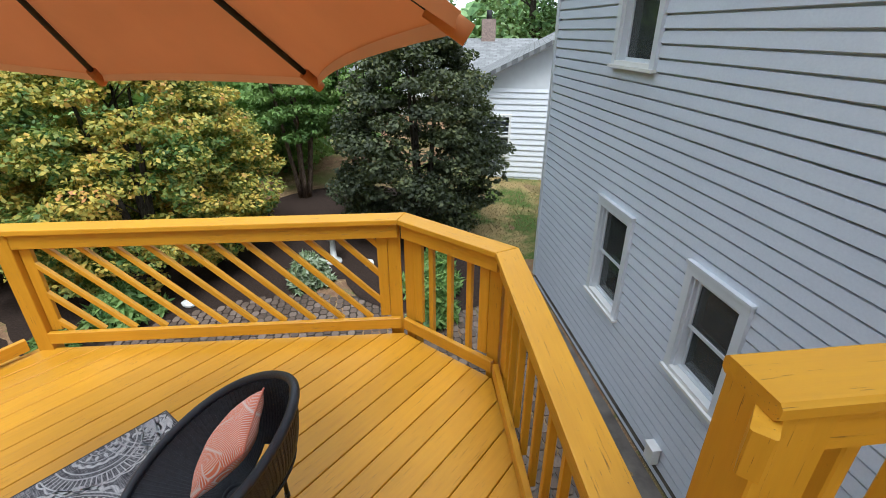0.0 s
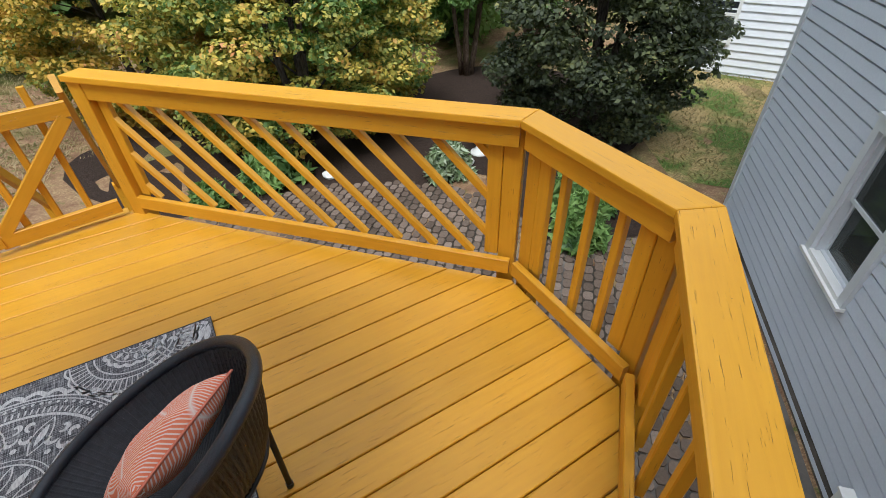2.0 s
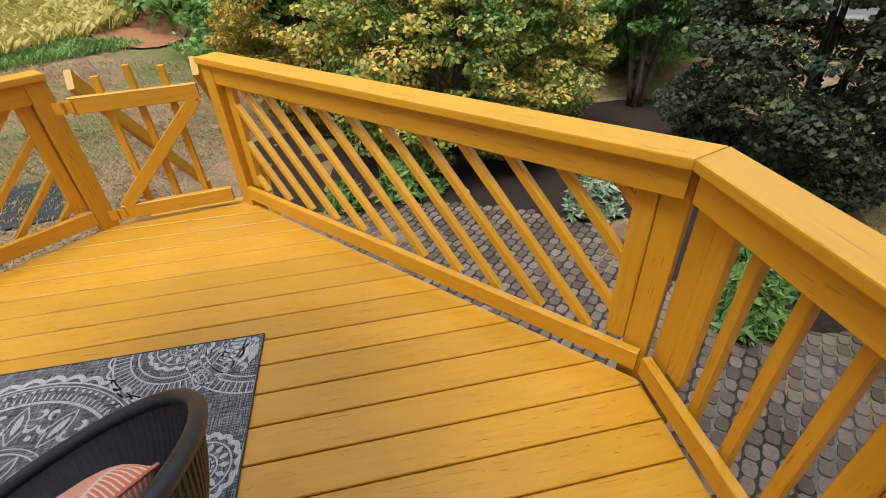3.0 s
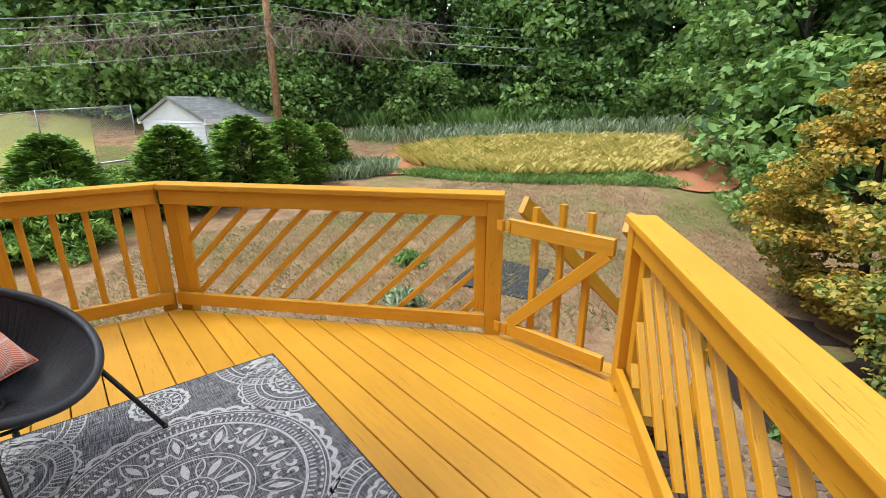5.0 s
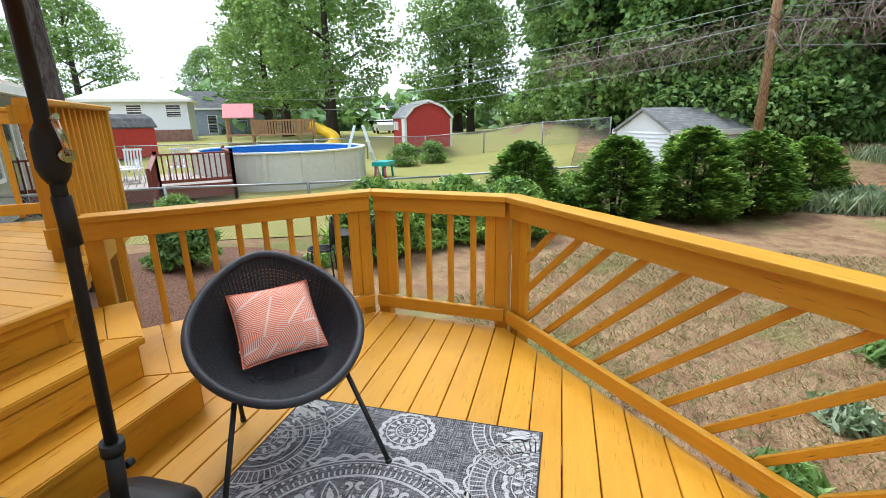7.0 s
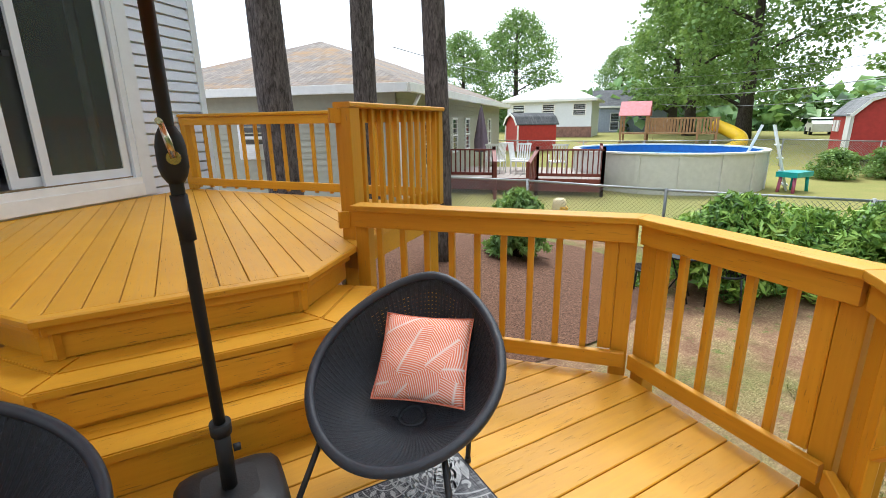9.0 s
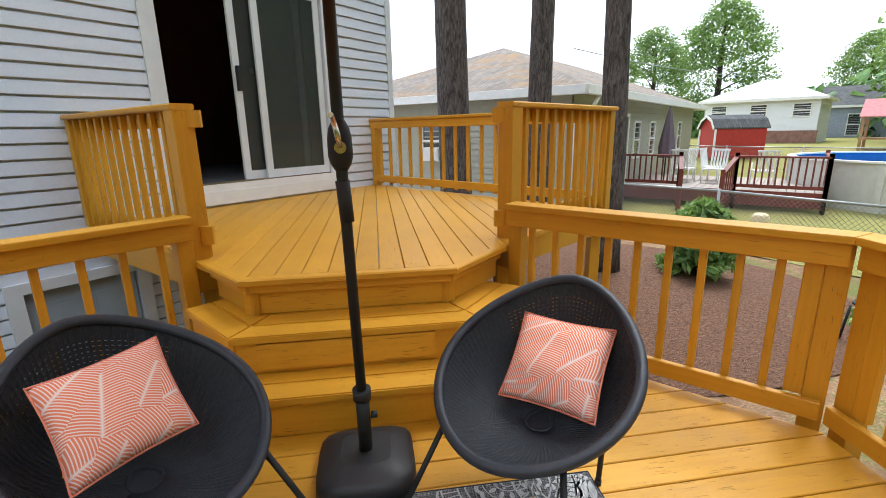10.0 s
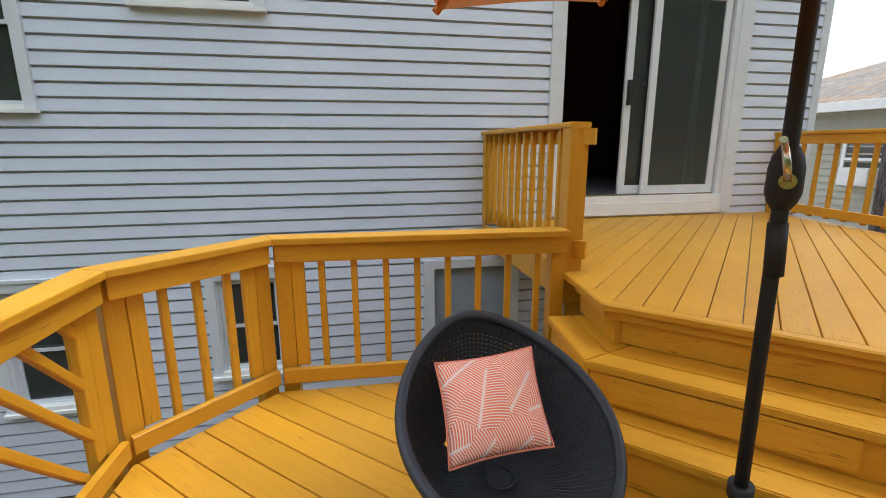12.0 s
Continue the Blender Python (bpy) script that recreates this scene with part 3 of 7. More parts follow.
    add(d, "door_handle", [(1.80, 1.83, 1.80, 2.05, -0.0745, -0.03), (1.91, 1.97, 1.98, 2.03, -0.012, 0.0)], BLACKMETAL, "black door handle")
    # meter box and pipe at the foot of the wall
    mtr = thing("electric_box", "small white outdoor socket box on the house wall", "electric box", loc=(*hw(-2.25, 0.02), -1.86))
    bm = bmesh.new()
    hbox(bm, -2.32, -2.19, -1.86, -1.68, 0.021, 0.10)
    hbox(bm, -2.33, -2.18, -1.68, -1.66, 0.021, 0.115)
    bm.transform(mtr.matrix_world.inverted())
    part("box_body", bm, WHITEP, mtr)
    # interior hint: curtain edge behind the fixed glass
    cur = thing("curtain", "pale hanging curtain inside the sliding door", "curtain", loc=(*hw(2.72, -0.3), 0.85))
    bm = bmesh.new()
    pts = [(2.62 + 0.02 * i, -0.28 + 0.018 * math.sin(i * 1.9)) for i in range(12)]
    lo = [bm.verts.new((*hw(s, o), 0.9)) for s, o in pts]
    hi = [bm.verts.new((*hw(s, o), 3.0)) for s, o in pts]
    lo2 = [bm.verts.new((*hw(s, o - 0.006), 0.9)) for s, o in pts]
    hi2 = [bm.verts.new((*hw(s, o - 0.006), 3.0)) for s, o in pts]
    for i in range(11):
        bm.faces.new((lo[i], lo[i + 1], hi[i + 1], hi[i]))
        bm.faces.new((lo2[i + 1], lo2[i], hi2[i], hi2[i + 1]))
    bm.transform(cur.matrix_world.inverted())
    part("curtain_cloth", bm, plain("grey_curtain", (0.30, 0.30, 0.29), 0.9), cur)


# ---------- the deck ----------
RH = 0.91                     # top of the lower rail
UZ = 0.635                    # upper deck's floor
L0, L1, L2, L3 = (-0.92, 1.18), (-2.18, 0.06), (-2.20, -0.71), (-0.486, -2.577)
R3, R2, R1, R0 = (0.21, -2.48), (1.93, -0.97), (2.02, -0.02), (0.89, 1.18)


def outward(a, b):
    """The unit normal of a rail from a to b that points away from the deck's middle."""
    d = Vector((b[0] - a[0], b[1] - a[1])).normalized()
    n = Vector((d.y, -d.x))
    mid = Vector(((a[0] + b[0]) / 2, (a[1] + b[1]) / 2 + 0.6))
    return n if n.dot(mid) > 0 else -n


def cap_poly(a, b, prev_, next_, wid, z0, z1, bm):
    """A rail cap from a to b, mitred against its neighbours' directions."""
    a2, b2 = Vector(a), Vector(b)
    n = outward(a, b)
    def miter(p, other_a, other_b):
        if other_a is None:
            return p + n * wid
        m = outward(other_a, other_b)
        h = (n + m).normalized()
        return p + h * (wid / h.dot(n))
    pa = miter(a2, *(prev_ or (None, None)))
    pb = miter(b2, *(next_ or (None, None)))
    d = (b2 - a2).normalized() * 0.0012
    slab(bm, [tuple(a2 + d), tuple(b2 - d), tuple(pb - d), tuple(pa + d)], z0, z1)
    bmesh.ops.recalc_face_normals(bm, faces=bm.faces)
    bmesh.ops.bevel(bm, geom=[e for e in bm.edges if abs(e.verts[0].co.z - e.verts[1].co.z) < 1e-5], offset=0.006, segments=2, affect="EDGES", profile=0.6)


def oriented(a, b):
    """Plan frame: origin a, x to b, y outward; gives a function to 3-D points, and the length."""
    a2, b2 = Vector(a), Vector(b)
    d = (b2 - a2).normalized()
    n = outward(a, b)
    return (lambda s, o, z: (a2.x + d.x * s + n.x * o, a2.y + d.y * s + n.y * o, z)), (b2 - a2).length


def rail_section(name, a, b, prev_, next_, style, count, label, flip=False, end_posts=(True, True), slope=0.7, first=0.0, step=0.2):
    """One straight section of the lower rail: cap, face boards, posts and infill."""
    P, ln = oriented(a, b)
    t = thing(name, label, "deck railing", "deck railing sections", loc=P(ln / 2, 0.05, 0))
    inv = t.matrix_world.inverted()
    bm = bmesh.new()
    cap_poly(a, b, prev_, next_, 0.142, RH - 0.036, RH, bm)
    m, _ = frame_of(P(0, 0, 0), P(ln, 0, 0))
    m.translation = t.matrix_world.translation
    bm.transform(m.inverted() @ Matrix())
    cap = part("cap_rail", bm, YEL[0], None)
    cap.parent = t
    cap.matrix_local = inv @ m
    gate0, gate1 = prev_ is None and end_posts[0], next_ is None and end_posts[1]
    r0, r1 = (0.103 if gate0 else 0.004), ln - (0.103 if gate1 else 0.004)
    bar("top_rail", P(r0, 0.045, RH - 0.0885), P(r1, 0.045, RH - 0.0885), 0.036, 0.102, YEL[0], t)
    bar("bottom_rail", P(r0, 0.035, 0.093), P(r1, 0.035, 0.093), 0.036, 0.088, YEL[0], t)
    # posts: a square post with a cover board towards the section
    for k, s in enumerate((0.030 if prev_ else 0.048, ln - (0.030 if next_ else 0.048))):
        if not end_posts[k]:
            s = 0.04 if k == 0 else ln - 0.04
            bar("post", P(s, 0.112, -0.28), P(s, 0.112, RH - 0.0365), 0.089, 0.089, YEL[0], t, up=m.col[0].xyz)
            continue
        if (gate0, gate1)[k]:
            s = 0.052 if k == 0 else ln - 0.052
            bar("post", P(s, 0.07, -0.28), P(s, 0.07, RH - 0.0365), 0.10, 0.10, YEL[0], t, up=(m.col[0].xyz))
            s += 0.008 if k == 0 else -0.008
        else:
            bar("post", P(s, 0.112, -0.28), P(s, 0.112, RH - 0.0365), 0.089, 0.089, YEL[0], t, up=(m.col[0].xyz))
        s2 = s + (0.0815 if k == 0 else -0.0815)
        bar("post_board", P(s2, 0.0815, 0.138), P(s2, 0.0815, RH - 0.141), 0.034, 0.070, YEL[0], t, up=(m.col[0].xyz))
    lo, hi = 0.05, RH - 0.06
    if style == "upright":
        s0, s1 = (0.15 if end_posts[0] else 0.08), ln - (0.15 if end_posts[1] else 0.08)
        for i in range(count):
            s = s0 + (s1 - s0) * (i + 0.5) / count
            bar("baluster", P(s, 0.0825, lo), P(s, 0.0825, hi), 0.036, 0.036, YEL[0], t, up=(m.col[0].xyz))
    else:
        z0, z1 = 0.137, RH - 0.14
        s0, s1 = 0.15, ln - 0.15
        run = (z1 - z0) * slope
        for i in range(count):
            c = first + step * i
            ends = []
            # the bar goes from (c, z0) to (c + run, z1), or mirrored; cut at the posts
            f0 = max(0.0, (s0 - c) / run)
            f1 = min(1.0, (s1 - c) / run)
            if f1 - f0 < 0.08:
                continue
            for f in (f0 - 0.03, f1 + 0.03):
                s = c + f * run
                s = ln - s if flip else s
                ends.append(P(s, 0.082, z0 + f * (z1 - z0)))
            bar("slat", ends[0], ends[1], 0.034, 0.036, YEL[0], t)
    return t


def build_lower_rails():
    rail_section("deck_railing", L1, L0, (L2, L1), None, "upright", 8, "ochre railing section from the steps along the house side", end_posts=(True, False))
    rail_section("deck_railing", L2, L1, (L3, L2), (L1, L0), "upright", 3, "short ochre railing section with upright balusters facing the house wall")
    rail_section("deck_railing", L3, L2, None, (L2, L1), "slant", 14, "long ochre railing section with slanting slats over the paved walk", flip=True, slope=0.94, first=-0.3885, step=0.2075)
    rail_section("deck_railing", R2, R3, (R1, R2), None, "slant", 13, "long ochre railing section with slanting slats over the lawn", slope=1.04, first=-0.4705, step=0.2105)
    rail_section("deck_railing", R1, R2, (R0, R1), (R2, R3), "upright", 4, "short ochre railing section with upright balusters over the lawn")
    rail_section("deck_railing", R0, R1, None, (R1, R2), "upright", 9, "ochre railing section from the steps along the lawn side", end_posts=(False, True))


def build_gate():
    a, b = Vector(R3), Vector(L3)
    d = (b - a).normalized()
    a2, b2 = a + d * 0.045, b - d * 0.03
    P, ln = oriented(tuple(a2), tuple(b2))
    g = thing("deck_gate", "closed ochre wooden gate with a diagonal brace at the yard steps", "gate", loc=P(ln / 2, 0, 0))
    m, _ = frame_of(P(0, 0, 0), P(ln, 0, 0))
    up = m.col[0].xyz
    bar("gate_rail", P(0, 0, 0.735), P(ln, 0, 0.735), 0.036, 0.088, YEL[0], g)
    bar("gate_rail", P(0, 0, 0.085), P(ln, 0, 0.085), 0.036, 0.088, YEL[0], g)
    bar("brace", P(0.03, -0.002, 0.125), P(ln - 0.03, -0.002, 0.695), 0.034, 0.07, YEL[0], g)
    for f, top in ((0.24, 0.86), (0.50, 0.90), (0.76, 0.88)):
        s = ln * f
        bar("picket", P(s, 0.038, 0.045), P(s, 0.038, top), 0.036, 0.036, YEL[0], g, up=up)
    for z in (0.735, 0.085):
        bar("hinge", P(-0.03, -0.022, z - 0.03), P(-0.03, -0.022, z + 0.03), 0.006, 0.09, YEL[0], g, "painted strap hinge", 0.001, up=up)
        bar("hinge_pin", P(-0.03, -0.03, z - 0.035), P(-0.03, -0.03, z + 0.035), 0.014, 0.014, YEL[0], g, "painted hinge pin", 0.004, up=up)
    # steps down to the yard, outside the gate
    st = thing("yard_steps", "ochre wooden steps from the gate down to the yard", "steps", loc=P(ln / 2, 0.2, 0))
    zb = gz(*P(ln / 2, 2.2, 0)[:2])
    nst = max(3, round(-zb / 0.19))
    rise, go = -zb / nst, 0.25
    for i in range(1, nst):
        for o in (0.0, 0.13):
            bar("tread", P(-0.02, 0.05 + go * i + o, -rise * i - 0.02), P(ln + 0.02, 0.05 + go * i + o, -rise * i - 0.02), 0.122, 0.036, YEL[0], st)
    for s in (0.0, ln):
        bar("stringer", P(s, 0.12, -0.17), P(s, 0.1 + go * nst, zb + 0.03), 0.036, 0.22, YEL[0], st, up=(0, 0, 1))
        bar("newel_post", P(s, 0.1 + go * (nst - 1), zb), P(s, 0.1 + go * (nst - 1), zb + 1.05), 0.089, 0.089, YEL[0], st, up=up)
        bar("handrail", P(s, 0.13, 0.84), P(s, 0.15 + go * (nst - 1), zb + 1.0), 0.036, 0.11, YEL[0], st)



def build_lower_floor():
    """Boards across the deck, each cut to the octagon, over joists and a rim."""
    e = 0.035
    poly = [(L3[0] - 0.02, L3[1] - 0.05), (R3[0] + 0.02, R3[1] - 0.05), (R2[0] + e, R2[1] - 0.01), (R1[0] + e, R1[1]), (R0[0] + 0.06, R0[1] + 0.03), (L0[0] - 0.06, L0[1] + 0.03), (L1[0] - e, L1[1]), (L2[0] - e, L2[1] - 0.01)]
    fl = thing("floor", "ochre-painted wooden floor boards of the lower deck", "deck floor", loc=(0, 0, 0))
    fl["kind"] = "structure"
    rng = random.Random(4)
    pitch = 0.1475
    ang = radians(1.0)
    y = -2.717
    c, s = math.cos(ang), math.sin(ang)
    while y < 1.3:
        y1 = y + pitch - 0.006
        q = [(c * x - s * yy, s * x + c * yy) for x, yy in ((-3, y), (3, y), (3, y1), (-3, y1))]
        q = clip_to(q, poly)
        if len(q) > 2:
            bm = bmesh.new()
            slab(bm, q, -0.038, -0.0005 * rng.random())
            bmesh.ops.recalc_face_normals(bm, faces=bm.faces)
            tops = [ed for ed in bm.edges if ed.verts[0].co.z > -0.01 and ed.verts[1].co.z > -0.01]
            bmesh.ops.bevel(bm, geom=tops, offset=0.0035, segments=1, affect="EDGES")
            part("board", bm, YEL[0], fl)
        y += pitch
    bm = bmesh.new()
    n = len(poly)
    for i in range(n):
        a, b = poly[i], poly[(i + 1) % n]
        if i in (4,):
            continue
        k = 0.035
        beam(bm, (a[0] * (1 - k), a[1] * (1 - k), -0.14), (b[0] * (1 - k), b[1] * (1 - k), -0.14), 0.036, 0.19)
    part("rim_joist", bm, YEL[0], fl, "ochre-painted rim joist")
    bm = bmesh.new()
    for i in range(11):
        x = -1.9 + i * 0.38
        yy0 = max(-2.4 if abs(x) < 0.4 else -2.5 + (abs(x) - 0.3) * 1.12, -2.4)
        yy1 = 1.1 - max(0, abs(x) - 0.9) * 0.98
        beam(bm, (x, yy0, -0.135), (x, yy1, -0.135), 0.036, 0.18)
    part("joist", bm, BARKD, fl, "unpainted deck joists")
    for x, y in (L1, L2, L3, R3, R2, R1, (-1.0, 0.9), (1.0, 0.9)):
        x, y = x * 0.95, y * 0.95
        ob = bar("post", (x, y, gz(x, y) - 0.1), (x, y, -0.24), 0.1, 0.1, YEL[0], fl)


def octa(front, half, side_y, side_x):
    """Front outline of the upper deck or of a step, left to right."""
    return [(-side_x, side_y), (-half, front), (half, front), (side_x, side_y)]


def tread(name, outline, ztop, riser_h, label, seams):
    t = thing(name, label, "step", "deck steps", loc=(0, outline[1][1], ztop - riser_h))
    inv = t.matrix_world.inverted()
    (ax, ay), (bx, by), (cx, cy), (dx, dy) = outline
    w = 0.28
    # two boards side by side along each edge, mitred
    segs = [((ax, ay), (bx, by)), ((bx, by), (cx, cy)), ((cx, cy), (dx, dy))]
    norms = []
    for p, q in segs:
        v = Vector((q[0] - p[0], q[1] - p[1])).normalized()
        norms.append(Vector((-v.y, v.x)))
    def off(i, k):
        """Corner i moved in by k, on the mitre."""
        pts = outline
        if i in (0, 3):
            return Vector(pts[i]) + norms[0 if i == 0 else 2] * k
        h = (norms[i - 1] + norms[i]).normalized()
        return Vector(pts[i]) + h * (k / h.dot(norms[i]))
    for i in range(3):
        for k0, k1 in ((0.0, 0.139), (0.1425, w), (w + 0.0035, w + 0.07)):
            q = [tuple(off(i, k0)), tuple(off(i + 1, k0)), tuple(off(i + 1, k1)), tuple(off(i, k1))]
            cx_, cy_ = sum(a for a, _ in q) / 4, sum(b for _, b in q) / 4
            q = [(cx_ + (a - cx_) * 0.999, cy_ + (b - cy_) * 0.999) for a, b in q]
            bm = bmesh.new()
            slab(bm, q, ztop - 0.036, ztop)
            bmesh.ops.recalc_face_normals(bm, faces=bm.faces)
            bmesh.ops.bevel(bm, geom=[e for e in bm.edges if min(e.verts[0].co.z, e.verts[1].co.z) > ztop - 0.01], offset=0.006, segments=2, affect="EDGES")
            bm.transform(inv)
            part("tread_board", bm, YEL[0], t)
    for i in range(3):
        p, q = off(i, 0.045), off(i + 1, 0.045)
        bm = bmesh.new()
        beam(bm, (p.x, p.y, ztop - riser_h / 2 - 0.018), (q.x, q.y, ztop - riser_h / 2 - 0.018), 0.03, riser_h - 0.038, 0.003)
        bm.transform(inv)
        part("riser_board", bm, YEL[0], t)
    return t


UL, UR, UO = (-0.975, 1.335), (1.005, 1.46), (2.19, 2.40)


def build_steps_and_upper():
    tread("step", [(-1.22, 0.92), (-0.72, 0.34), (0.72, 0.34), (1.22, 0.92)], 0.21, 0.21, "lowest wide ochre step with angled ends", 0)
    tread("step", [(-0.98, 1.02), (-0.62, 0.56), (0.62, 0.56), (0.98, 1.02)], 0.42, 0.21, "middle ochre step with angled ends", 0)
    bm = bmesh.new()
    beam(bm, (-0.50, 0.580, 0.305), (0.37, 0.580, 0.305), 0.026, 0.135, 0.002)
    st = bpy.data.objects["step.001"]
    bm.transform(st.matrix_world.inverted())
    part("patch_board", bm, YEL[0], st, "added riser board, slightly proud")
    # upper floor
    a, b = hw(0.25, 0.004), hw(3.68, 0.004)
    front = [(-0.90, 1.15), (-0.61, 0.78), (0.52, 0.78), (0.91, 1.20)]
    poly = [front[1], front[2], front[3], UO, b, a, front[0]]
    poly[3] = (UO[0] - 0.02, UO[1] + 0.0)
    fl = thing("floor", "ochre-painted floor boards of the upper deck", "deck floor", loc=(0, 2, UZ))
    fl["kind"] = "structure"
    inv = fl.matrix_world.inverted()
    x = -2.641
    rng = random.Random(7)
    inner = [(p[0], p[1]) for p in poly]
    fr = 0.07
    while x < 2.6:
        q = clip_to([(x, 0.78 + fr), (x + 0.133, 0.78 + fr), (x + 0.133, 6), (x, 6)], inner)
        if len(q) > 2:
            bm = bmesh.new()
            slab(bm, q, UZ - 0.038, UZ - 0.0005 * rng.random())
            bmesh.ops.recalc_face_normals(bm, faces=bm.faces)
            bmesh.ops.bevel(bm, geom=[e for e in bm.edges if min(e.verts[0].co.z, e.verts[1].co.z) > UZ - 0.01], offset=0.0035, segments=1, affect="EDGES")
            bm.transform(inv)
            part("board", bm, YEL[1], fl)
        x += 0.1375
    # nosing boards along the front, risers under them
    for i in range(3):
        p, q = front[i], front[i + 1]
        nrm = Vector((-(q[1] - p[1]), q[0] - p[0])).normalized()
        d = (Vector(q) - Vector(p)).normalized()
        bm = bmesh.new()
        zn = UZ - 0.0165 - 0.0015 * (i != 1)
        beam(bm, (p[0] + nrm.x * 0.03, p[1] + nrm.y * 0.03, zn), (q[0] + nrm.x * 0.03, q[1] + nrm.y * 0.03, zn), 0.066, 0.04, 0.008)
        bm.transform(inv)
        part("nosing", bm, YEL[0], fl)
        for o, zc, hh, tk in ((0.05, UZ - 0.062, 0.045, 0.03), (0.085, UZ - 0.145, 0.135, 0.03)):
            bm = bmesh.new()
            beam(bm, (p[0] + nrm.x * o, p[1] + nrm.y * o, zc), (q[0] + nrm.x * o, q[1] + nrm.y * o, zc), tk, hh, 0.003)
            bm.transform(inv)
            part("riser_board", bm, YEL[0], fl)
    for p, q in ((UR, UO), (UO, b), (a, UL)):
        bm = bmesh.new()
        beam(bm, (*p, UZ - 0.12), (*q, UZ - 0.12), 0.036, 0.2)
        bm.transform(inv)
        part("rim_joist", bm, YEL[0], fl, "ochre-painted rim joist")
    for p in (UL, UR, UO):
        x, y = p[0] * 0.98, p[1] + 0.1
        bm = bmesh.new()
        beam(bm, (x, y, gz(x, y) - 0.1), (x, y, UZ - 0.2), 0.1, 0.1)
        bm.transform(inv)
        part("post", bm, YEL[2], fl)


def upper_rail(a, b, n, label, pa=True, pb=False, big=True, side=1):
    a2, b2 = Vector(a), Vector(b)
    d = (b2 - a2).normalized()
    nn = Vector((-d.y, d.x)) * side
    ln = (b2 - a2).length
    P = lambda s, o, z: (a2.x + d.x * s + nn.x * o, a2.y + d.y * s + nn.y * o, z)
    up = (d.x, d.y, 0)
    t = thing("deck_railing", label, "deck railing", "deck railing sections", loc=P(ln / 2, 0, UZ))
    top = 1.53
    bar("cap_rail", P(-0.06 if pa else 0.0, 0, top - 0.018), P(ln, 0, top - 0.018), 0.13, 0.036, YEL[0], t, bevel=0.008)
    bar("top_rail", P(0.05, 0.03, top - 0.083), P(ln, 0.03, top - 0.083), 0.034, 0.09, YEL[0], t)
    bar("bottom_rail", P(0.05, 0.03, UZ + 0.10), P(ln, 0.03, UZ + 0.10), 0.034, 0.088, YEL[0], t)
    for i in range(n):
        s = 0.10 + (ln - 0.15) * (i + 0.5) / n
        bar("baluster", P(s, -0.006, UZ + 0.03), P(s, -0.006, top - 0.04), 0.036, 0.036, YEL[0], t, up=up)
    if pa:
        bar("post", P(0, 0, 0.43 if big else UZ), P(0, 0, top - 0.037), 0.115, 0.115, YEL[0], t, up=up)
    if pb:
        bar("post", P(ln - 0.045, -0.0, UZ), P(ln - 0.045, 0, top - 0.037), 0.089, 0.089, YEL[0], t, up=up)
    return t


def build_upper_rails():
    upper_rail(UL, hw(0.27, 0.03), 11, "ochre upper deck railing from the steps to the house wall", pb=True, side=-1)
    upper_rail(UR, UO, 11, "ochre upper-deck railing beside the steps over the yard", pb=True)
    upper_rail((UO[0] - 0.05, UO[1] + 0.10), hw(3.66, 0.03), 16, "ochre back railing of the upper deck before the pine trunks", pa=False, pb=True, big=False)
    for (x, y), sx in ((UL, 1), (UR, -1)):
        ob = thing("post_block", "small ochre wooden block nailed to the railing post", "wooden block", "blocks on railing posts", loc=(x + sx * 0.085, y - 0.02, 0.80))
        bar("block", (x + sx * 0.077, y - 0.03, 0.72), (x + sx * 0.077, y - 0.03, 0.83), 0.07, 0.038, YEL[0], ob, up=(0, 1, 0))
        ob = thing("post_block", "short ochre cleat under the cap of the railing post", "wooden block", "blocks on railing posts", loc=(x + sx * 0.078, y - 0.01, 1.45))
        bar("block", (x + sx * 0.078, y - 0.01, 1.40), (x + sx * 0.078, y - 0.01, 1.493), 0.09, 0.038, YEL[0], ob, up=(0, 1, 0))


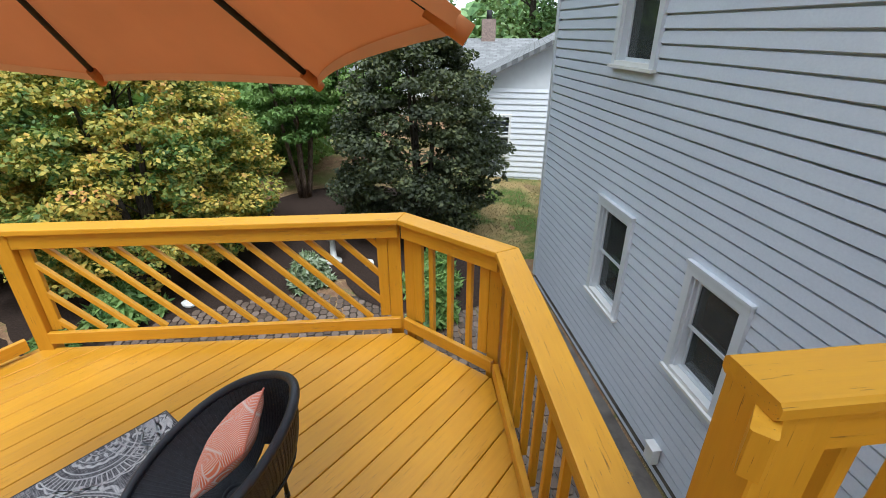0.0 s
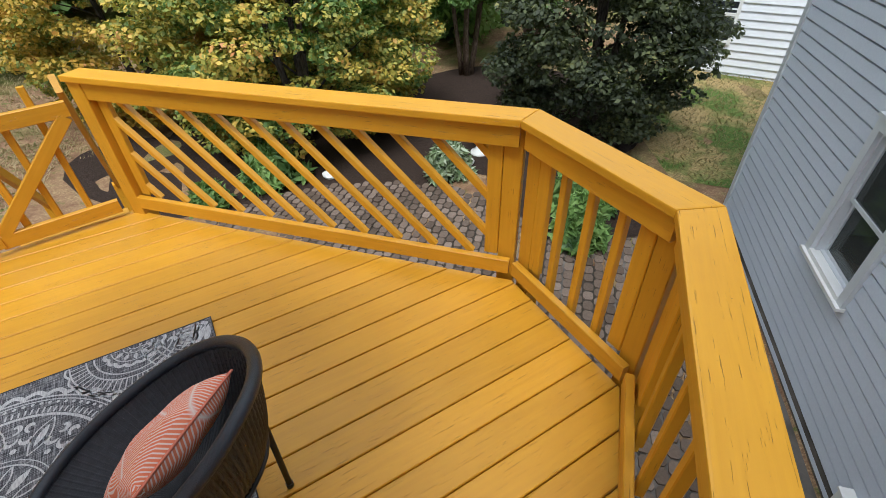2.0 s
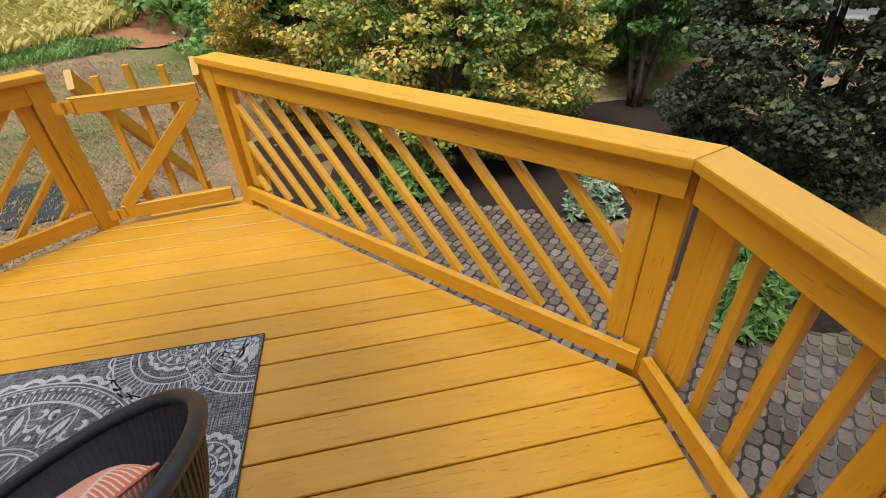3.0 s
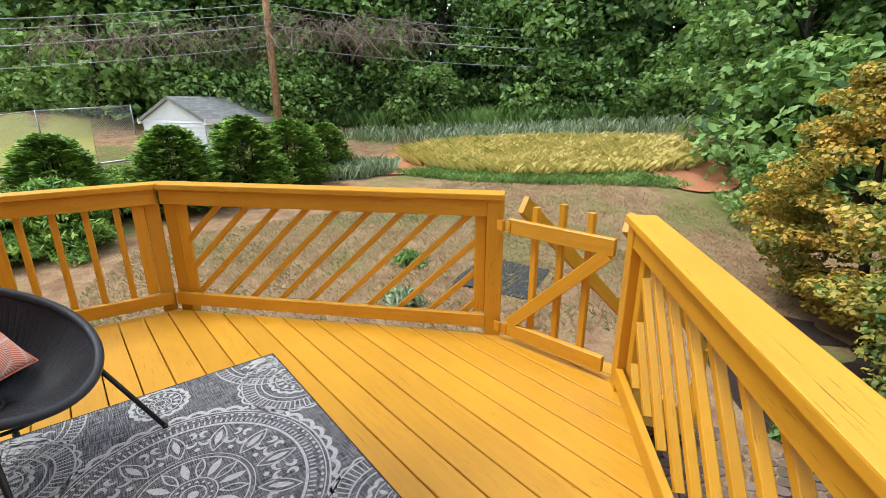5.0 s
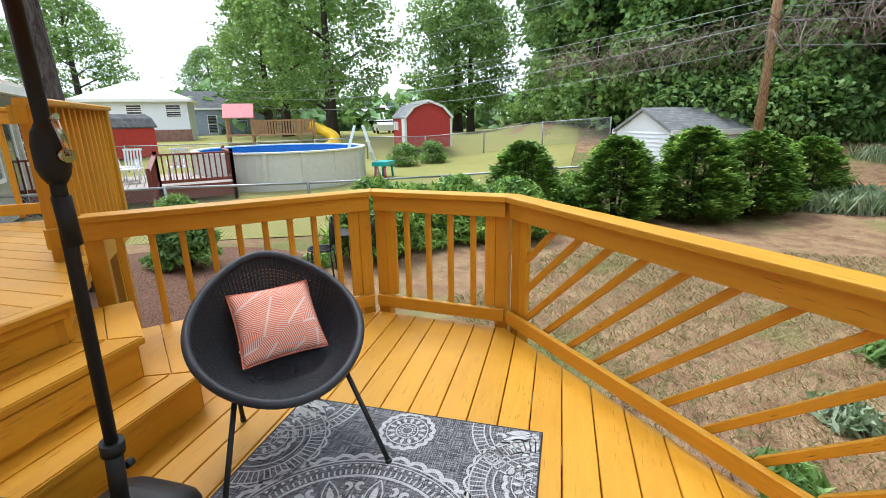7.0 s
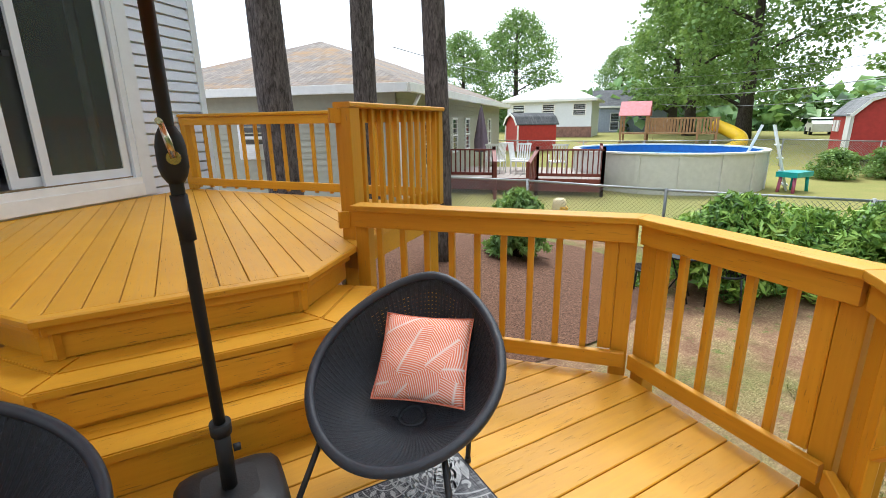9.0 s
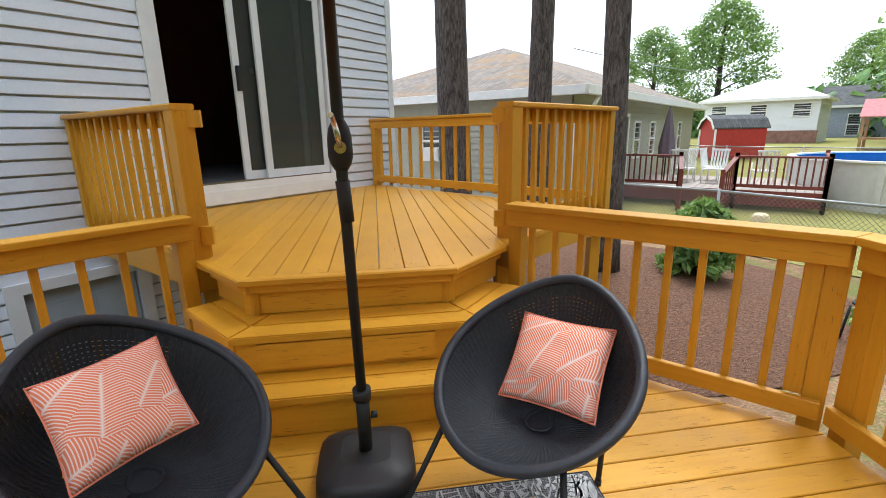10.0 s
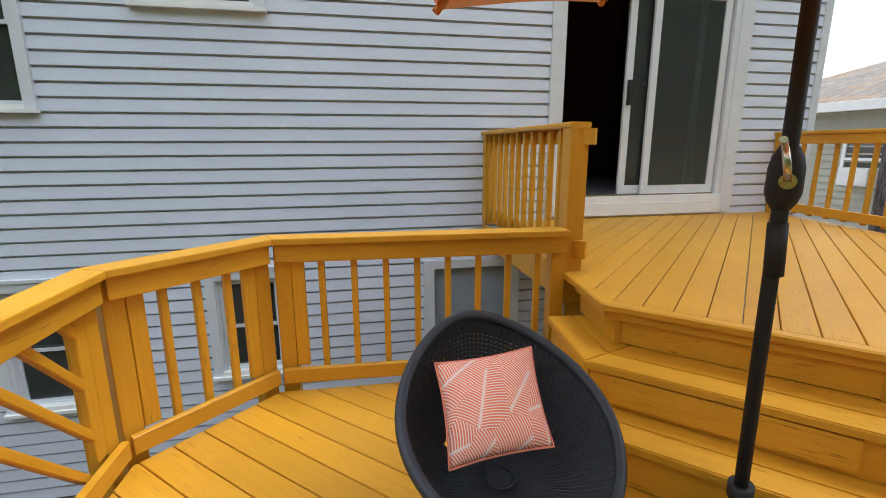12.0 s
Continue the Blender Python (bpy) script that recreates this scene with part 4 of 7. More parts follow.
# ---------- furniture ----------
def build_umbrella():
    u = thing("patio_umbrella", "open terracotta patio umbrella on a black pole and square base", "umbrella", loc=(0.015, 0.09, 0))
    inv = u.matrix_world.inverted()
    bm = bmesh.new()
    prof = [(0.0, 0.20, 0.030), (0.055, 0.195, 0.035), (0.075, 0.17, 0.05), (0.10, 0.10, 0.06)]
    rings = []
    for z, h, _ in prof:
        r = []
        for i in range(32):
            a = 2 * math.pi * i / 32
            p = 5.0
            rad = h / (abs(math.cos(a)) ** p + abs(math.sin(a)) ** p) ** (1 / p)
            r.append(bm.verts.new((rad * math.cos(a), rad * math.sin(a), z)))
        rings.append(r)
    for u0, u1 in zip(rings, rings[1:]):
        for i in range(32):
            bm.faces.new((u0[i], u0[(i + 1) % 32], u1[(i + 1) % 32], u1[i])).smooth = True
    bm.faces.new(rings[-1])
    bm.faces.new(rings[0][::-1])
    part("base", bm, BASEBLK, u, "square black resin base with rounded corners")
    bm = bmesh.new()
    tube(bm, [(0, 0, 0.09), (0, -0.03, 0.36)], 0.027, 16)
    tube(bm, [(0, -0.028, 0.345), (0, -0.032, 0.39)], 0.036, 16)
    tube(bm, [(0.03, -0.028, 0.27), (0.055, -0.028, 0.27)], 0.014, 10)
    part("base_sleeve", bm, BLACKMETAL, u, "black sleeve with a collar and knob")
    bm = bmesh.new()
    tube(bm, [(0, -0.03, 0.36), (-0.012, -0.085, 1.24), (-0.016, -0.09, 2.05)], 0.0195, 16)
    tube(bm, [(-0.005, -0.08, 1.06), (-0.012, -0.085, 1.2)], 0.024, 16)
    tube(bm, [(-0.016, -0.09, 2.04), (-0.085, -0.12, 2.60)], 0.019, 12)
    part("pole", bm, BLACKMETAL, u, "black metal pole")
    bm = bmesh.new()
    pts = [(-0.012, -0.085, z) for z in (1.235, 1.255, 1.28, 1.34, 1.37, 1.395)]
    tube(bm, pts, [0.022, 0.034, 0.041, 0.040, 0.034, 0.021], 16)
    cr = part("crank_housing", bm, BLACKMETAL, u, "black crank housing")
    bm = bmesh.new()
    tube(bm, [(-0.008, -0.118, 1.31), (-0.008, -0.142, 1.31)], 0.019, 14)
    tube(bm, [(-0.008, -0.140, 1.31), (-0.014, -0.144, 1.35), (-0.026, -0.142, 1.405)], [0.009, 0.010, 0.008], 10)
    tube(bm, [(-0.026, -0.136, 1.405), (-0.030, -0.160, 1.41)], 0.009, 10)
    part("crank_handle", bm, CHROME, u, "dull metal crank handle")
    # canopy: eight panels from a hub, ribs below
    C, R, ph = Vector((0.041, 0.019, 2.135)), 1.136, 3.891 - math.pi
    hub = Vector((-0.07, -0.03, 2.62))
    rim = [C + Vector((R * math.cos(ph + k * math.pi / 4), R * math.sin(ph + k * math.pi / 4), 0.21 * R * math.cos(ph + k * math.pi / 4) + 0.093 * R * math.sin(ph + k * math.pi / 4))) for k in range(8)]
    for k in range(8):
        a, b = rim[k], rim[(k + 1) % 8]
        bm = bmesh.new()
        grid = []
        N = 8
        for i in range(N + 1):
            row = []
            for j in range(N + 1):
                e = a.lerp(b, j / N)
                sag = 4 * (j / N) * (1 - j / N)
                p = hub.lerp(e, i / N)
                p = p + Vector((0, 0, 0.05 * math.sin(math.pi * i / N) - 0.0)) + (C - e).normalized() * 0.035 * sag * (i / N) ** 2 + Vector((0, 0, 0.004 * sag * (i / N) ** 2))
                row.append(p)
            grid.append(row)
        for dz, flip in ((0, False), (0.003, True)):
            if flip:
                bm.transform(inv)
                part("canopy_panel", bm, CANOPY, u, "terracotta cloth panel")
                bm = bmesh.new()
            vv = [[bm.verts.new(p + Vector((0, 0, dz))) for p in row] for row in grid]
            for i in range(N):
                for j in range(N):
                    f = (vv[i][j], vv[i + 1][j], vv[i + 1][j + 1], vv[i][j + 1])
                    if len({v for v in f}) == 4:
                        bm.faces.new(f[::-1] if flip else f).smooth = True
        bm.transform(inv)
        part("canopy_top", bm, CANTOP, u, "pale upper side of the cloth, sun glare in its colour")
        bm = bmesh.new()
        # hanging hem
        lo = [bm.verts.new(p + Vector((0, 0, -0.022))) for p in grid[N]]
        hi = [bm.verts.new(p + Vector((0, 0, 0.004))) for p in grid[N]]
        for j in range(N):
            bm.faces.new((lo[j], lo[j + 1], hi[j + 1], hi[j]))
        bm.transform(inv)
        part("hem", bm, CANOPY, u, "terracotta hem")
        bm = bmesh.new()
        e = C.lerp(a, 1.0)
        ps = [hub.lerp(e, f) + Vector((0, 0, 0.05 * math.sin(math.pi * f) - 0.016)) for f in (0.02, 0.25, 0.5, 0.75, 0.985)]
        tube(bm, ps, 0.009, 6)
        bm.transform(inv)
        part("rib", bm, BLACKMETAL, u, "black canopy rib")
        bm = bmesh.new()
        tube(bm, [hub.lerp(e, 0.96) + Vector((0, 0, -0.012)), hub.lerp(e, 1.01) + Vector((0, 0, -0.02))], 0.016, 8)
        bm.transform(inv)
        part("rib_pocket", bm, CANOPY, u, "sewn rib-end pocket")
        bm = bmesh.new()
        tube(bm, [Vector((-0.03, -0.01, 2.30)), hub.lerp(e, 0.52) + Vector((0, 0, 0.02))], 0.006, 6)
        bm.transform(inv)
        part("stretcher", bm, BLACKMETAL, u, "black stretcher")
    bm = bmesh.new()
    tube(bm, [(-0.085, -0.12, 2.58), (-0.085, -0.12, 2.74)], [0.035, 0.02], 12)
    part("finial", bm, BLACKMETAL, u, "black finial")


# the basket chair, in its own frame: x to its side, y forward, z up
RIM_W, RIM_BACK, RIM_FRONT, RIM_ZB, RIM_ZF = 0.328, -0.136, 0.557, 0.774, 0.372


def rim_point(a):
    """Angle 0 at the front, growing to the chair's left."""
    f = (1 + math.cos(a)) / 2
    y = RIM_BACK + (RIM_FRONT - RIM_BACK) * f
    z = RIM_ZB + (RIM_ZF - RIM_ZB) * (f ** 0.85)
    wid = RIM_W * (1 + 0.04 * math.cos(a))
    x = wid * math.sin(a) * (1 - 0.06 * math.cos(2 * a))
    return Vector((x, y, z))


SEAT = Vector((0, 0.17, 0.29))


def shell_point(a, t):
    """t from 0 at the seat's middle to 1 at the rim; a bowl with an upright back."""
    r = rim_point(a)
    p = SEAT.lerp(r, t)
    down = math.sin(math.pi * min(1, t)) * (0.10 + 0.06 * (1 - math.cos(a)) / 2)
    n = Vector((0, -0.62, -0.78)) if math.cos(a) < 0 else Vector((0, -0.1, -1.0))
    m = (1 - math.cos(a)) / 2
    n = Vector((0, -0.75 * m, -1.0 + 0.35 * m)).normalized()
    return p + n * down * (0.35 + 0.40 * m) + Vector((math.sin(a) * 0.045 * math.sin(math.pi * t), 0, 0))


def build_chair(loc, rz, label):
    c = thing("basket_chair", label, "chair", "basket chairs on the deck", loc=(*loc, 0), rz=rz)
    bm = bmesh.new()
    tube(bm, [rim_point(2 * math.pi * i / 72) for i in range(72)], 0.019, 12, True)
    part("rim", bm, RIMBLK, c, "thick charcoal rim cord")
    # radial cords
    bm = bmesh.new()
    NR = 104
    T0 = 0.10
    for i in range(NR):
        a = 2 * math.pi * i / NR
        back = math.cos(a) < -0.35
        lo = 0.46 if 2.12 < a < 4.16 else T0
        pts = [shell_point(a, lo + (1 - lo) * k / 10) for k in range(11)]
        tube(bm, pts, 0.0058, 5)
        if lo > T0:
            tube(bm, [shell_point(a, T0), shell_point(a, 0.18), shell_point(a, 0.26)], 0.0042, 5)
    part("radial_cord", bm, WICKER, c, "black wicker spokes", kind="stuff")
    # woven rings: close weave on the seat and sides, open lattice high on the back
    bm = bmesh.new()
    NS = 144
    t = T0
    k = 0
    while t < 0.985:
        openw = t > 0.62
        for i in range(NS):
            a0, a1 = 2 * math.pi * i / NS, 2 * math.pi * (i + 1) / NS
            am = (a0 + a1) / 2
            isback = math.cos(am) < -0.62
            if 0.26 < t < 0.46 and 2.12 < am < 4.16:
                continue
            p, q = shell_point(a0, t), shell_point(a1, t)
            if isback and 0.72 < t < 0.93:
                wd = 0.0066
            else:
                wd = 0.0102
            pu, qu = shell_point(a0, t + 0.002), shell_point(a1, t + 0.002)
            dv = (pu - p).normalized() * wd
            dw = (qu - q).normalized() * wd
            nrm = (q - p).cross(dv).normalized() * (0.0035 if (i + k) % 2 else -0.0008)
            vs = [bm.verts.new(v) for v in (p - dv + nrm, q - dw + nrm, q + dw + nrm, p + dv + nrm)]
            bm.faces.new(vs)
            vs = [bm.verts.new(v) for v in (p - dv - nrm * 0.5, p + dv - nrm * 0.5, q + dw - nrm * 0.5, q - dw - nrm * 0.5)]
            bm.faces.new(vs)
        k += 1
        t += 0.0245
    part("weave", bm, WICKER, c, "black woven cord rings", kind="stuff")
    bm = bmesh.new()
    tube(bm, [shell_point(2 * math.pi * i / 24, T0) for i in range(24)], 0.010, 6, True)
    rr = [bm.verts.new(shell_point(2 * math.pi * i / 24, T0)) for i in range(24)]
    bm.faces.new(rr)
    part("seat_ring", bm, WICKER, c, "black woven seat centre")
    # legs: two front, two back, meeting a ring under the seat
    feet = ((0.317, 0.617), (-0.317, 0.617), (0.18, 0.0), (-0.18, 0.0))
    for (x, y) in feet:
        bm = bmesh.new()
        if y > 0.3:
            top = shell_point(math.radians(42) * (1 if x > 0 else -1), 0.93) + Vector((0, 0, -0.02))
        else:
            top = shell_point(math.radians(125) * (1 if x > 0 else -1), 0.62) + Vector((0, -0.01, -0.02))
        tube(bm, [(x, y, 0.012), tuple(top)], 0.0105, 10)
        leg = part("leg", bm, BLACKMETAL, c, "thin black metal leg")
        bm = bmesh.new()
        tube(bm, [(x, y, 0.0), (x, y, 0.022)], 0.0135, 10)
        part("foot_cap", bm, BASEBLK, leg, "black rubber foot cap")
    bm = bmesh.new()
    ring_pts = [shell_point(2 * math.pi * i / 32, 0.60) + Vector((0, 0, -0.022)) for i in range(32)]
    tube(bm, ring_pts, 0.008, 8, True)
    part("seat_frame", bm, BLACKMETAL, c, "black metal ring under the seat")
    return c


def build_cushion(name_label, top_l, top_r, bot_l, bot_r, seed):
    """A plump square cushion whose corners lie at four places."""
    tl, tr, bl, br = map(Vector, (top_l, top_r, bot_l, bot_r))
    ctr = (tl + tr + bl + br) / 4
    x = ((tr - tl) + (br - bl)).normalized()
    y = ((tl - bl) + (tr - br))
    y = (y - x * y.dot(x)).normalized()
    z = x.cross(y)
    m = Matrix((x, y, z)).transposed().to_4x4()
    m.translation = ctr
    im = m.inverted()
    cl = [im @ p for p in (bl, br, tr, tl)]
    c = new("cushion")
    c.matrix_world = m
    tagged(c, name_label, "cushion", "cushions on the basket chairs")
    N = 22
    bm = bmesh.new()
    vs = {}
    for side in (1, -1):
        for i in range(N + 1):
            for j in range(N + 1):
                u, v = i / N, j / N
                if side == -1 and (i in (0, N) or j in (0, N)):
                    vs[(side, i, j)] = vs[(1, i, j)]
                    continue
                # edges drawn in, corners left as ears
                p = cl[0] * (1 - u) * (1 - v) + cl[1] * u * (1 - v) + cl[2] * u * v + cl[3] * (1 - u) * v
                pu, pv = 4 * u * (1 - u), 4 * v * (1 - v)
                cx, cy = 2 * u - 1, 2 * v - 1
                q = Vector((p.x - 0.011 * cx * pv * (abs(cx) ** 3), p.y - 0.011 * cy * pu * (abs(cy) ** 3), p.z))
                h = 0.070 * (max(0.0, pu) ** 0.48) * (max(0.0, pv) ** 0.48)
                h += 0.006 * noise.noise((u * 4, v * 4, seed)) * min(1, pu * 3) * min(1, pv * 3)
                vs[(side, i, j)] = bm.verts.new(q + Vector((0, 0, side * h)))
        for i in range(N):
            for j in range(N):
                f = [vs[(side, i, j)], vs[(side, i + 1, j)], vs[(side, i + 1, j + 1)], vs[(side, i, j + 1)]]
                bm.faces.new(f if side == 1 else f[::-1]).smooth = True
    part("cushion_cover", bm, CUSHION, c)
    bm = bmesh.new()
    pts = []
    for i in range(N):
        pts.append((i / N, 0))
    for i in range(N):
        pts.append((1, i / N))
    for i in range(N):
        pts.append((1 - i / N, 1))
    for i in range(N):
        pts.append((0, 1 - i / N))
    P = []
    for u, v in pts:
        p = cl[0] * (1 - u) * (1 - v) + cl[1] * u * (1 - v) + cl[2] * u * v + cl[3] * (1 - u) * v
        pu, pv = 4 * u * (1 - u), 4 * v * (1 - v)
        cx, cy = 2 * u - 1, 2 * v - 1
        P.append(Vector((p.x - 0.011 * cx * pv * (abs(cx) ** 3), p.y - 0.011 * cy * pu * (abs(cy) ** 3), p.z)))
    tube(bm, P, 0.004, 6, True)
    part("piping", bm, plain("coral_piping", (0.76, 0.24, 0.15), 0.9), c, "coral piping")
    return c


def build_rug():
    x0, x1, y0, y1 = -0.79, 0.90, -1.29, -0.085
    r = thing("rug", "charcoal and silver woven outdoor rug with a medallion pattern", "rug", loc=((x0 + x1) / 2, (y0 + y1) / 2, 0.002))
    hx, hy = (x1 - x0) / 2, (y1 - y0) / 2
    bm = bmesh.new()
    slab(bm, [(-hx, -hy), (hx, -hy), (hx, hy), (-hx, hy)], 0, 0.005)
    part("rug_field", bm, RUG, r, "charcoal flecked weave")
    bm = bmesh.new()
    tube(bm, [(-hx, -hy, 0.004), (hx, -hy, 0.004), (hx, hy, 0.004), (-hx, hy, 0.004)], 0.004, 6, True)
    part("binding", bm, BASEBLK, r, "dark bound edge")
    Z = 0.0062
    V, F = [], []

    def quad(ps):
        """A flat polygon, kept inside the rug."""
        ps = clip_to(list(ps), [(-hx + 0.006, -hy + 0.006), (hx - 0.006, -hy + 0.006), (hx - 0.006, hy - 0.006), (-hx + 0.006, hy - 0.006)])
        if len(ps) > 2:
            b = len(V)
            V.extend((p[0], p[1], Z) for p in ps)
            F.append(tuple(range(b, b + len(ps))))

    def stroke(pts, w):
        """A ribbon through points; w one width or one per point."""
        n = len(pts)
        ws = w if isinstance(w, (list, tuple)) else [w] * n
        L_, R_ = [], []
        for i, (x, y) in enumerate(pts):
            a, b = pts[max(0, i - 1)], pts[min(n - 1, i + 1)]
            dx, dy = b[0] - a[0], b[1] - a[1]
            d = math.hypot(dx, dy) or 1
            L_.append((x - dy / d * ws[i] / 2, y + dx / d * ws[i] / 2))
            R_.append((x + dy / d * ws[i] / 2, y - dx / d * ws[i] / 2))
        for i in range(n - 1):
            q = [R_[i], R_[i + 1], L_[i + 1], L_[i]]
            quad(q)

    def pol(c, r_, a):
        return (c[0] + r_ * math.cos(a), c[1] + r_ * math.sin(a))

    def circle(c, rad, w, n=64, k=0, amp=0.0, ph=0.0, sx=1.0):
        pts = []
        for i in range(n + 1):
            a = 2 * math.pi * i / n
            rr = rad + (amp * abs(math.sin(k * a / 2 + ph)) if k else 0)
            p = pol((0, 0), rr, a)
            pts.append((c[0] + p[0] * sx, c[1] + p[1]))
        stroke(pts, w)

    def petal(c, a, r0, r1, w, fill=False):
        m = (r0 + r1) / 2
        pts = [pol(c, r0, a)]
        for s in (1, -1):
            side = []
            for i in range(9):
                f = i / 8
                rr = r0 + (r1 - r0) * f
                off = w * math.sin(math.pi * f) * s
                x, y = pol(c, rr, a)
                side.append((x - math.sin(a) * off, y + math.cos(a) * off))
            if not fill:
                stroke(side, 0.006)
            elif s == 1:
                up_side = side
            else:
                for i in range(8):
                    quad([side[i], side[i + 1], up_side[i + 1], up_side[i]])

    def dot(c, rad):
        quad([pol(c, rad, 2 * math.pi * i / 8) for i in range(8)])

    def scroll(c, a, size, turn):
        pts = []
        for i in range(15):
            f = i / 14
            ang = a + turn * f * 4.2
            rr = size * (0.15 + 0.85 * (1 - f))
            pts.append((c[0] + rr * math.cos(ang), c[1] + rr * math.sin(ang)))
        stroke(pts, [0.006 + 0.012 * math.sin(math.pi * i / 14) for i in range(15)])

    O = (0.0, 0.0)
    for rad, w in ((0.045, 0.006), (0.085, 0.005), (0.20, 0.006), (0.22, 0.004), (0.415, 0.012), (0.505, 0.008)):
        circle(O, rad, w, 96)
    dot(O, 0.02)
    for i in range(16):
        a = 2 * math.pi * i / 16
        petal(O, a, 0.09, 0.195, 0.016, i % 2 == 0)
        dot(pol(O, 0.065, a), 0.006)
    for i in range(12):
        a = 2 * math.pi * i / 12
        petal(O, a, 0.235, 0.40, 0.032)
        petal(O, a, 0.27, 0.37, 0.014, True)
        scroll(pol(O, 0.31, a + 0.15), a + 1.6, 0.030, 1)
        scroll(pol(O, 0.31, a - 0.15), a - 1.6, 0.030, -1)
        scroll(pol(O, 0.365, a + 0.18), a + 3.4, 0.026, -1)
        scroll(pol(O, 0.365, a - 0.18), a - 3.4, 0.026, 1)
        dot(pol(O, 0.26, a + 0.26), 0.012)
    for i in range(120):
        a = 2 * math.pi * i / 120
        stroke([pol(O, 0.425, a), pol(O, 0.452, a)], 0.007)
    for i in range(90):
        dot(pol(O, 0.474, 2 * math.pi * i / 90), 0.0075)
    circle(O, 0.488, 0.005, 96)
    # scalloped outer edge of the medallion, flattened to the rug's width
    circle(O, 0.515, 0.020, 400, 40, 0.022)
    # four crescents with combs in the sides
    for sx in (1, -1):
        for cy_, sg in ((hy, 1), (-hy, -1)):
            c = (sx * hx * 0.60, cy_)
            for rad in (0.17, 0.20, 0.265):
                circle(c, rad, 0.007, 72)
            for i in range(64):
                a = 2 * math.pi * i / 64
                stroke([pol(c, 0.20, a), pol(c, 0.262, a)], 0.0055)
            circle(c, 0.27, 0.010, 240, 24, 0.014)
            # rosette
            for rad in (0.028, 0.052, 0.10):
                circle(c, rad, 0.005, 36)
            circle(c, 0.118, 0.016, 160, 16, 0.012)
            for i in range(12):
                petal(c, 2 * math.pi * i / 12, 0.056, 0.098, 0.010, True)
            for i in range(6):
                dot(pol(c, 0.04, 2 * math.pi * i / 6), 0.006)
        # side rosettes over the end of the rug
        c = (sx * (hx - 0.13), 0.0)
        for rad in (0.025, 0.05, 0.095):
            circle(c, rad, 0.006, 40)
        circle(c, 0.112, 0.018, 160, 16, 0.013)
        for i in range(14):
            petal(c, 2 * math.pi * i / 14, 0.054, 0.092, 0.009, True)
            dot(pol(c, 0.036, 2 * math.pi * i / 14), 0.005)
        for cy_, sg in ((hy, -1), (-hy, 1)):
            # corner sprays
            c = (sx * (hx - 0.005), cy_)
            base = math.atan2(sg, -sx)
            for rad in (0.235, 0.262, 0.315):
                circle(c, rad, 0.007, 72)
            for i in range(72):
                a = 2 * math.pi * i / 72
                stroke([pol(c, 0.262, a), pol(c, 0.312, a)], 0.0055)
            for k in (-0.55, -0.28, 0.0, 0.28, 0.55):
                petal(c, base + k, 0.05, 0.17 + 0.04 * math.cos(k * 3), 0.017, True)
            for k in (-0.42, -0.14, 0.14, 0.42):
                scroll(pol(c, 0.185, base + k), base + 2 * k, 0.026, 1 if k > 0 else -1)
            for k in (-0.2, 0.2):
                dot(pol(c, 0.04, base + k), 0.012)
    raw("woven_pattern", V, F, PILE, r, "silver woven medallions, petals and scrolls", kind="stuff")
    return r


def build_furniture():
    build_umbrella()
    build_chair((0.787, -0.021), 133.8, "black wicker basket chair with thin metal legs, partly on the rug")
    build_chair((-0.793, -0.116), -126.6, "black wicker basket chair beside the umbrella near the house railing")
    build_cushion("coral throw cushion with pale fronds leaning in a basket chair", (0.693, 0.129, 0.629), (0.955, -0.125, 0.636), (0.537, -0.042, 0.369), (0.801, -0.302, 0.381), 1)
    build_cushion("coral throw cushion with pale fronds tilted sideways in a basket chair", (-0.896, -0.261, 0.672), (-0.655, -0.005, 0.696), (-0.735, -0.42, 0.425), (-0.493, -0.177, 0.458), 5)
    build_rug()


# ---------- plants ----------
def leaves(seed, blobs, n, size, long=1.6, shell=0.75, flat=0.35, squash=1.0, droop=0.0):
    """n small folded leaves on and in a set of ellipsoid clumps; blobs are rows x, y, z, rx, ry, rz. Gives vertices and faces."""
    g = np.random.default_rng(seed)
    b = np.array(blobs, float)
    area = (b[:, 3] * b[:, 4] * b[:, 5]) ** (2 / 3)
    idx = g.choice(len(b), n, p=area / area.sum())
    d = g.normal(size=(n, 3))
    d /= np.linalg.norm(d, axis=1)[:, None]
    r = shell + (1.06 - shell) * g.random(n) ** 0.6
    c = b[idx, :3] + d * b[idx, 3:] * r[:, None]
    nrm = d * flat + np.array([0, 0, 0.55]) + g.normal(size=(n, 3)) * 0.45
    nrm /= np.linalg.norm(nrm, axis=1)[:, None]
    t = np.cross(nrm, g.normal(size=(n, 3)))
    t += d * 0.5
    t -= nrm * (t * nrm).sum(1)[:, None]
    t[:, 2] -= droop
    t /= np.linalg.norm(t, axis=1)[:, None]
    s = np.cross(nrm, t)
    sz = size * (0.6 + 0.8 * g.random(n))
    L = (sz * long / 2)[:, None]
    Wd = (sz / 2)[:, None]
    v = np.empty((n, 4, 3))
    v[:, 0] = c - t * L
    v[:, 1] = c + s * Wd + nrm * Wd * 0.3
    v[:, 2] = c + t * L
    v[:, 3] = c - s * Wd + nrm * Wd * 0.3
    f = np.arange(n * 4).reshape(n, 4)
    return v.reshape(-1, 3), f


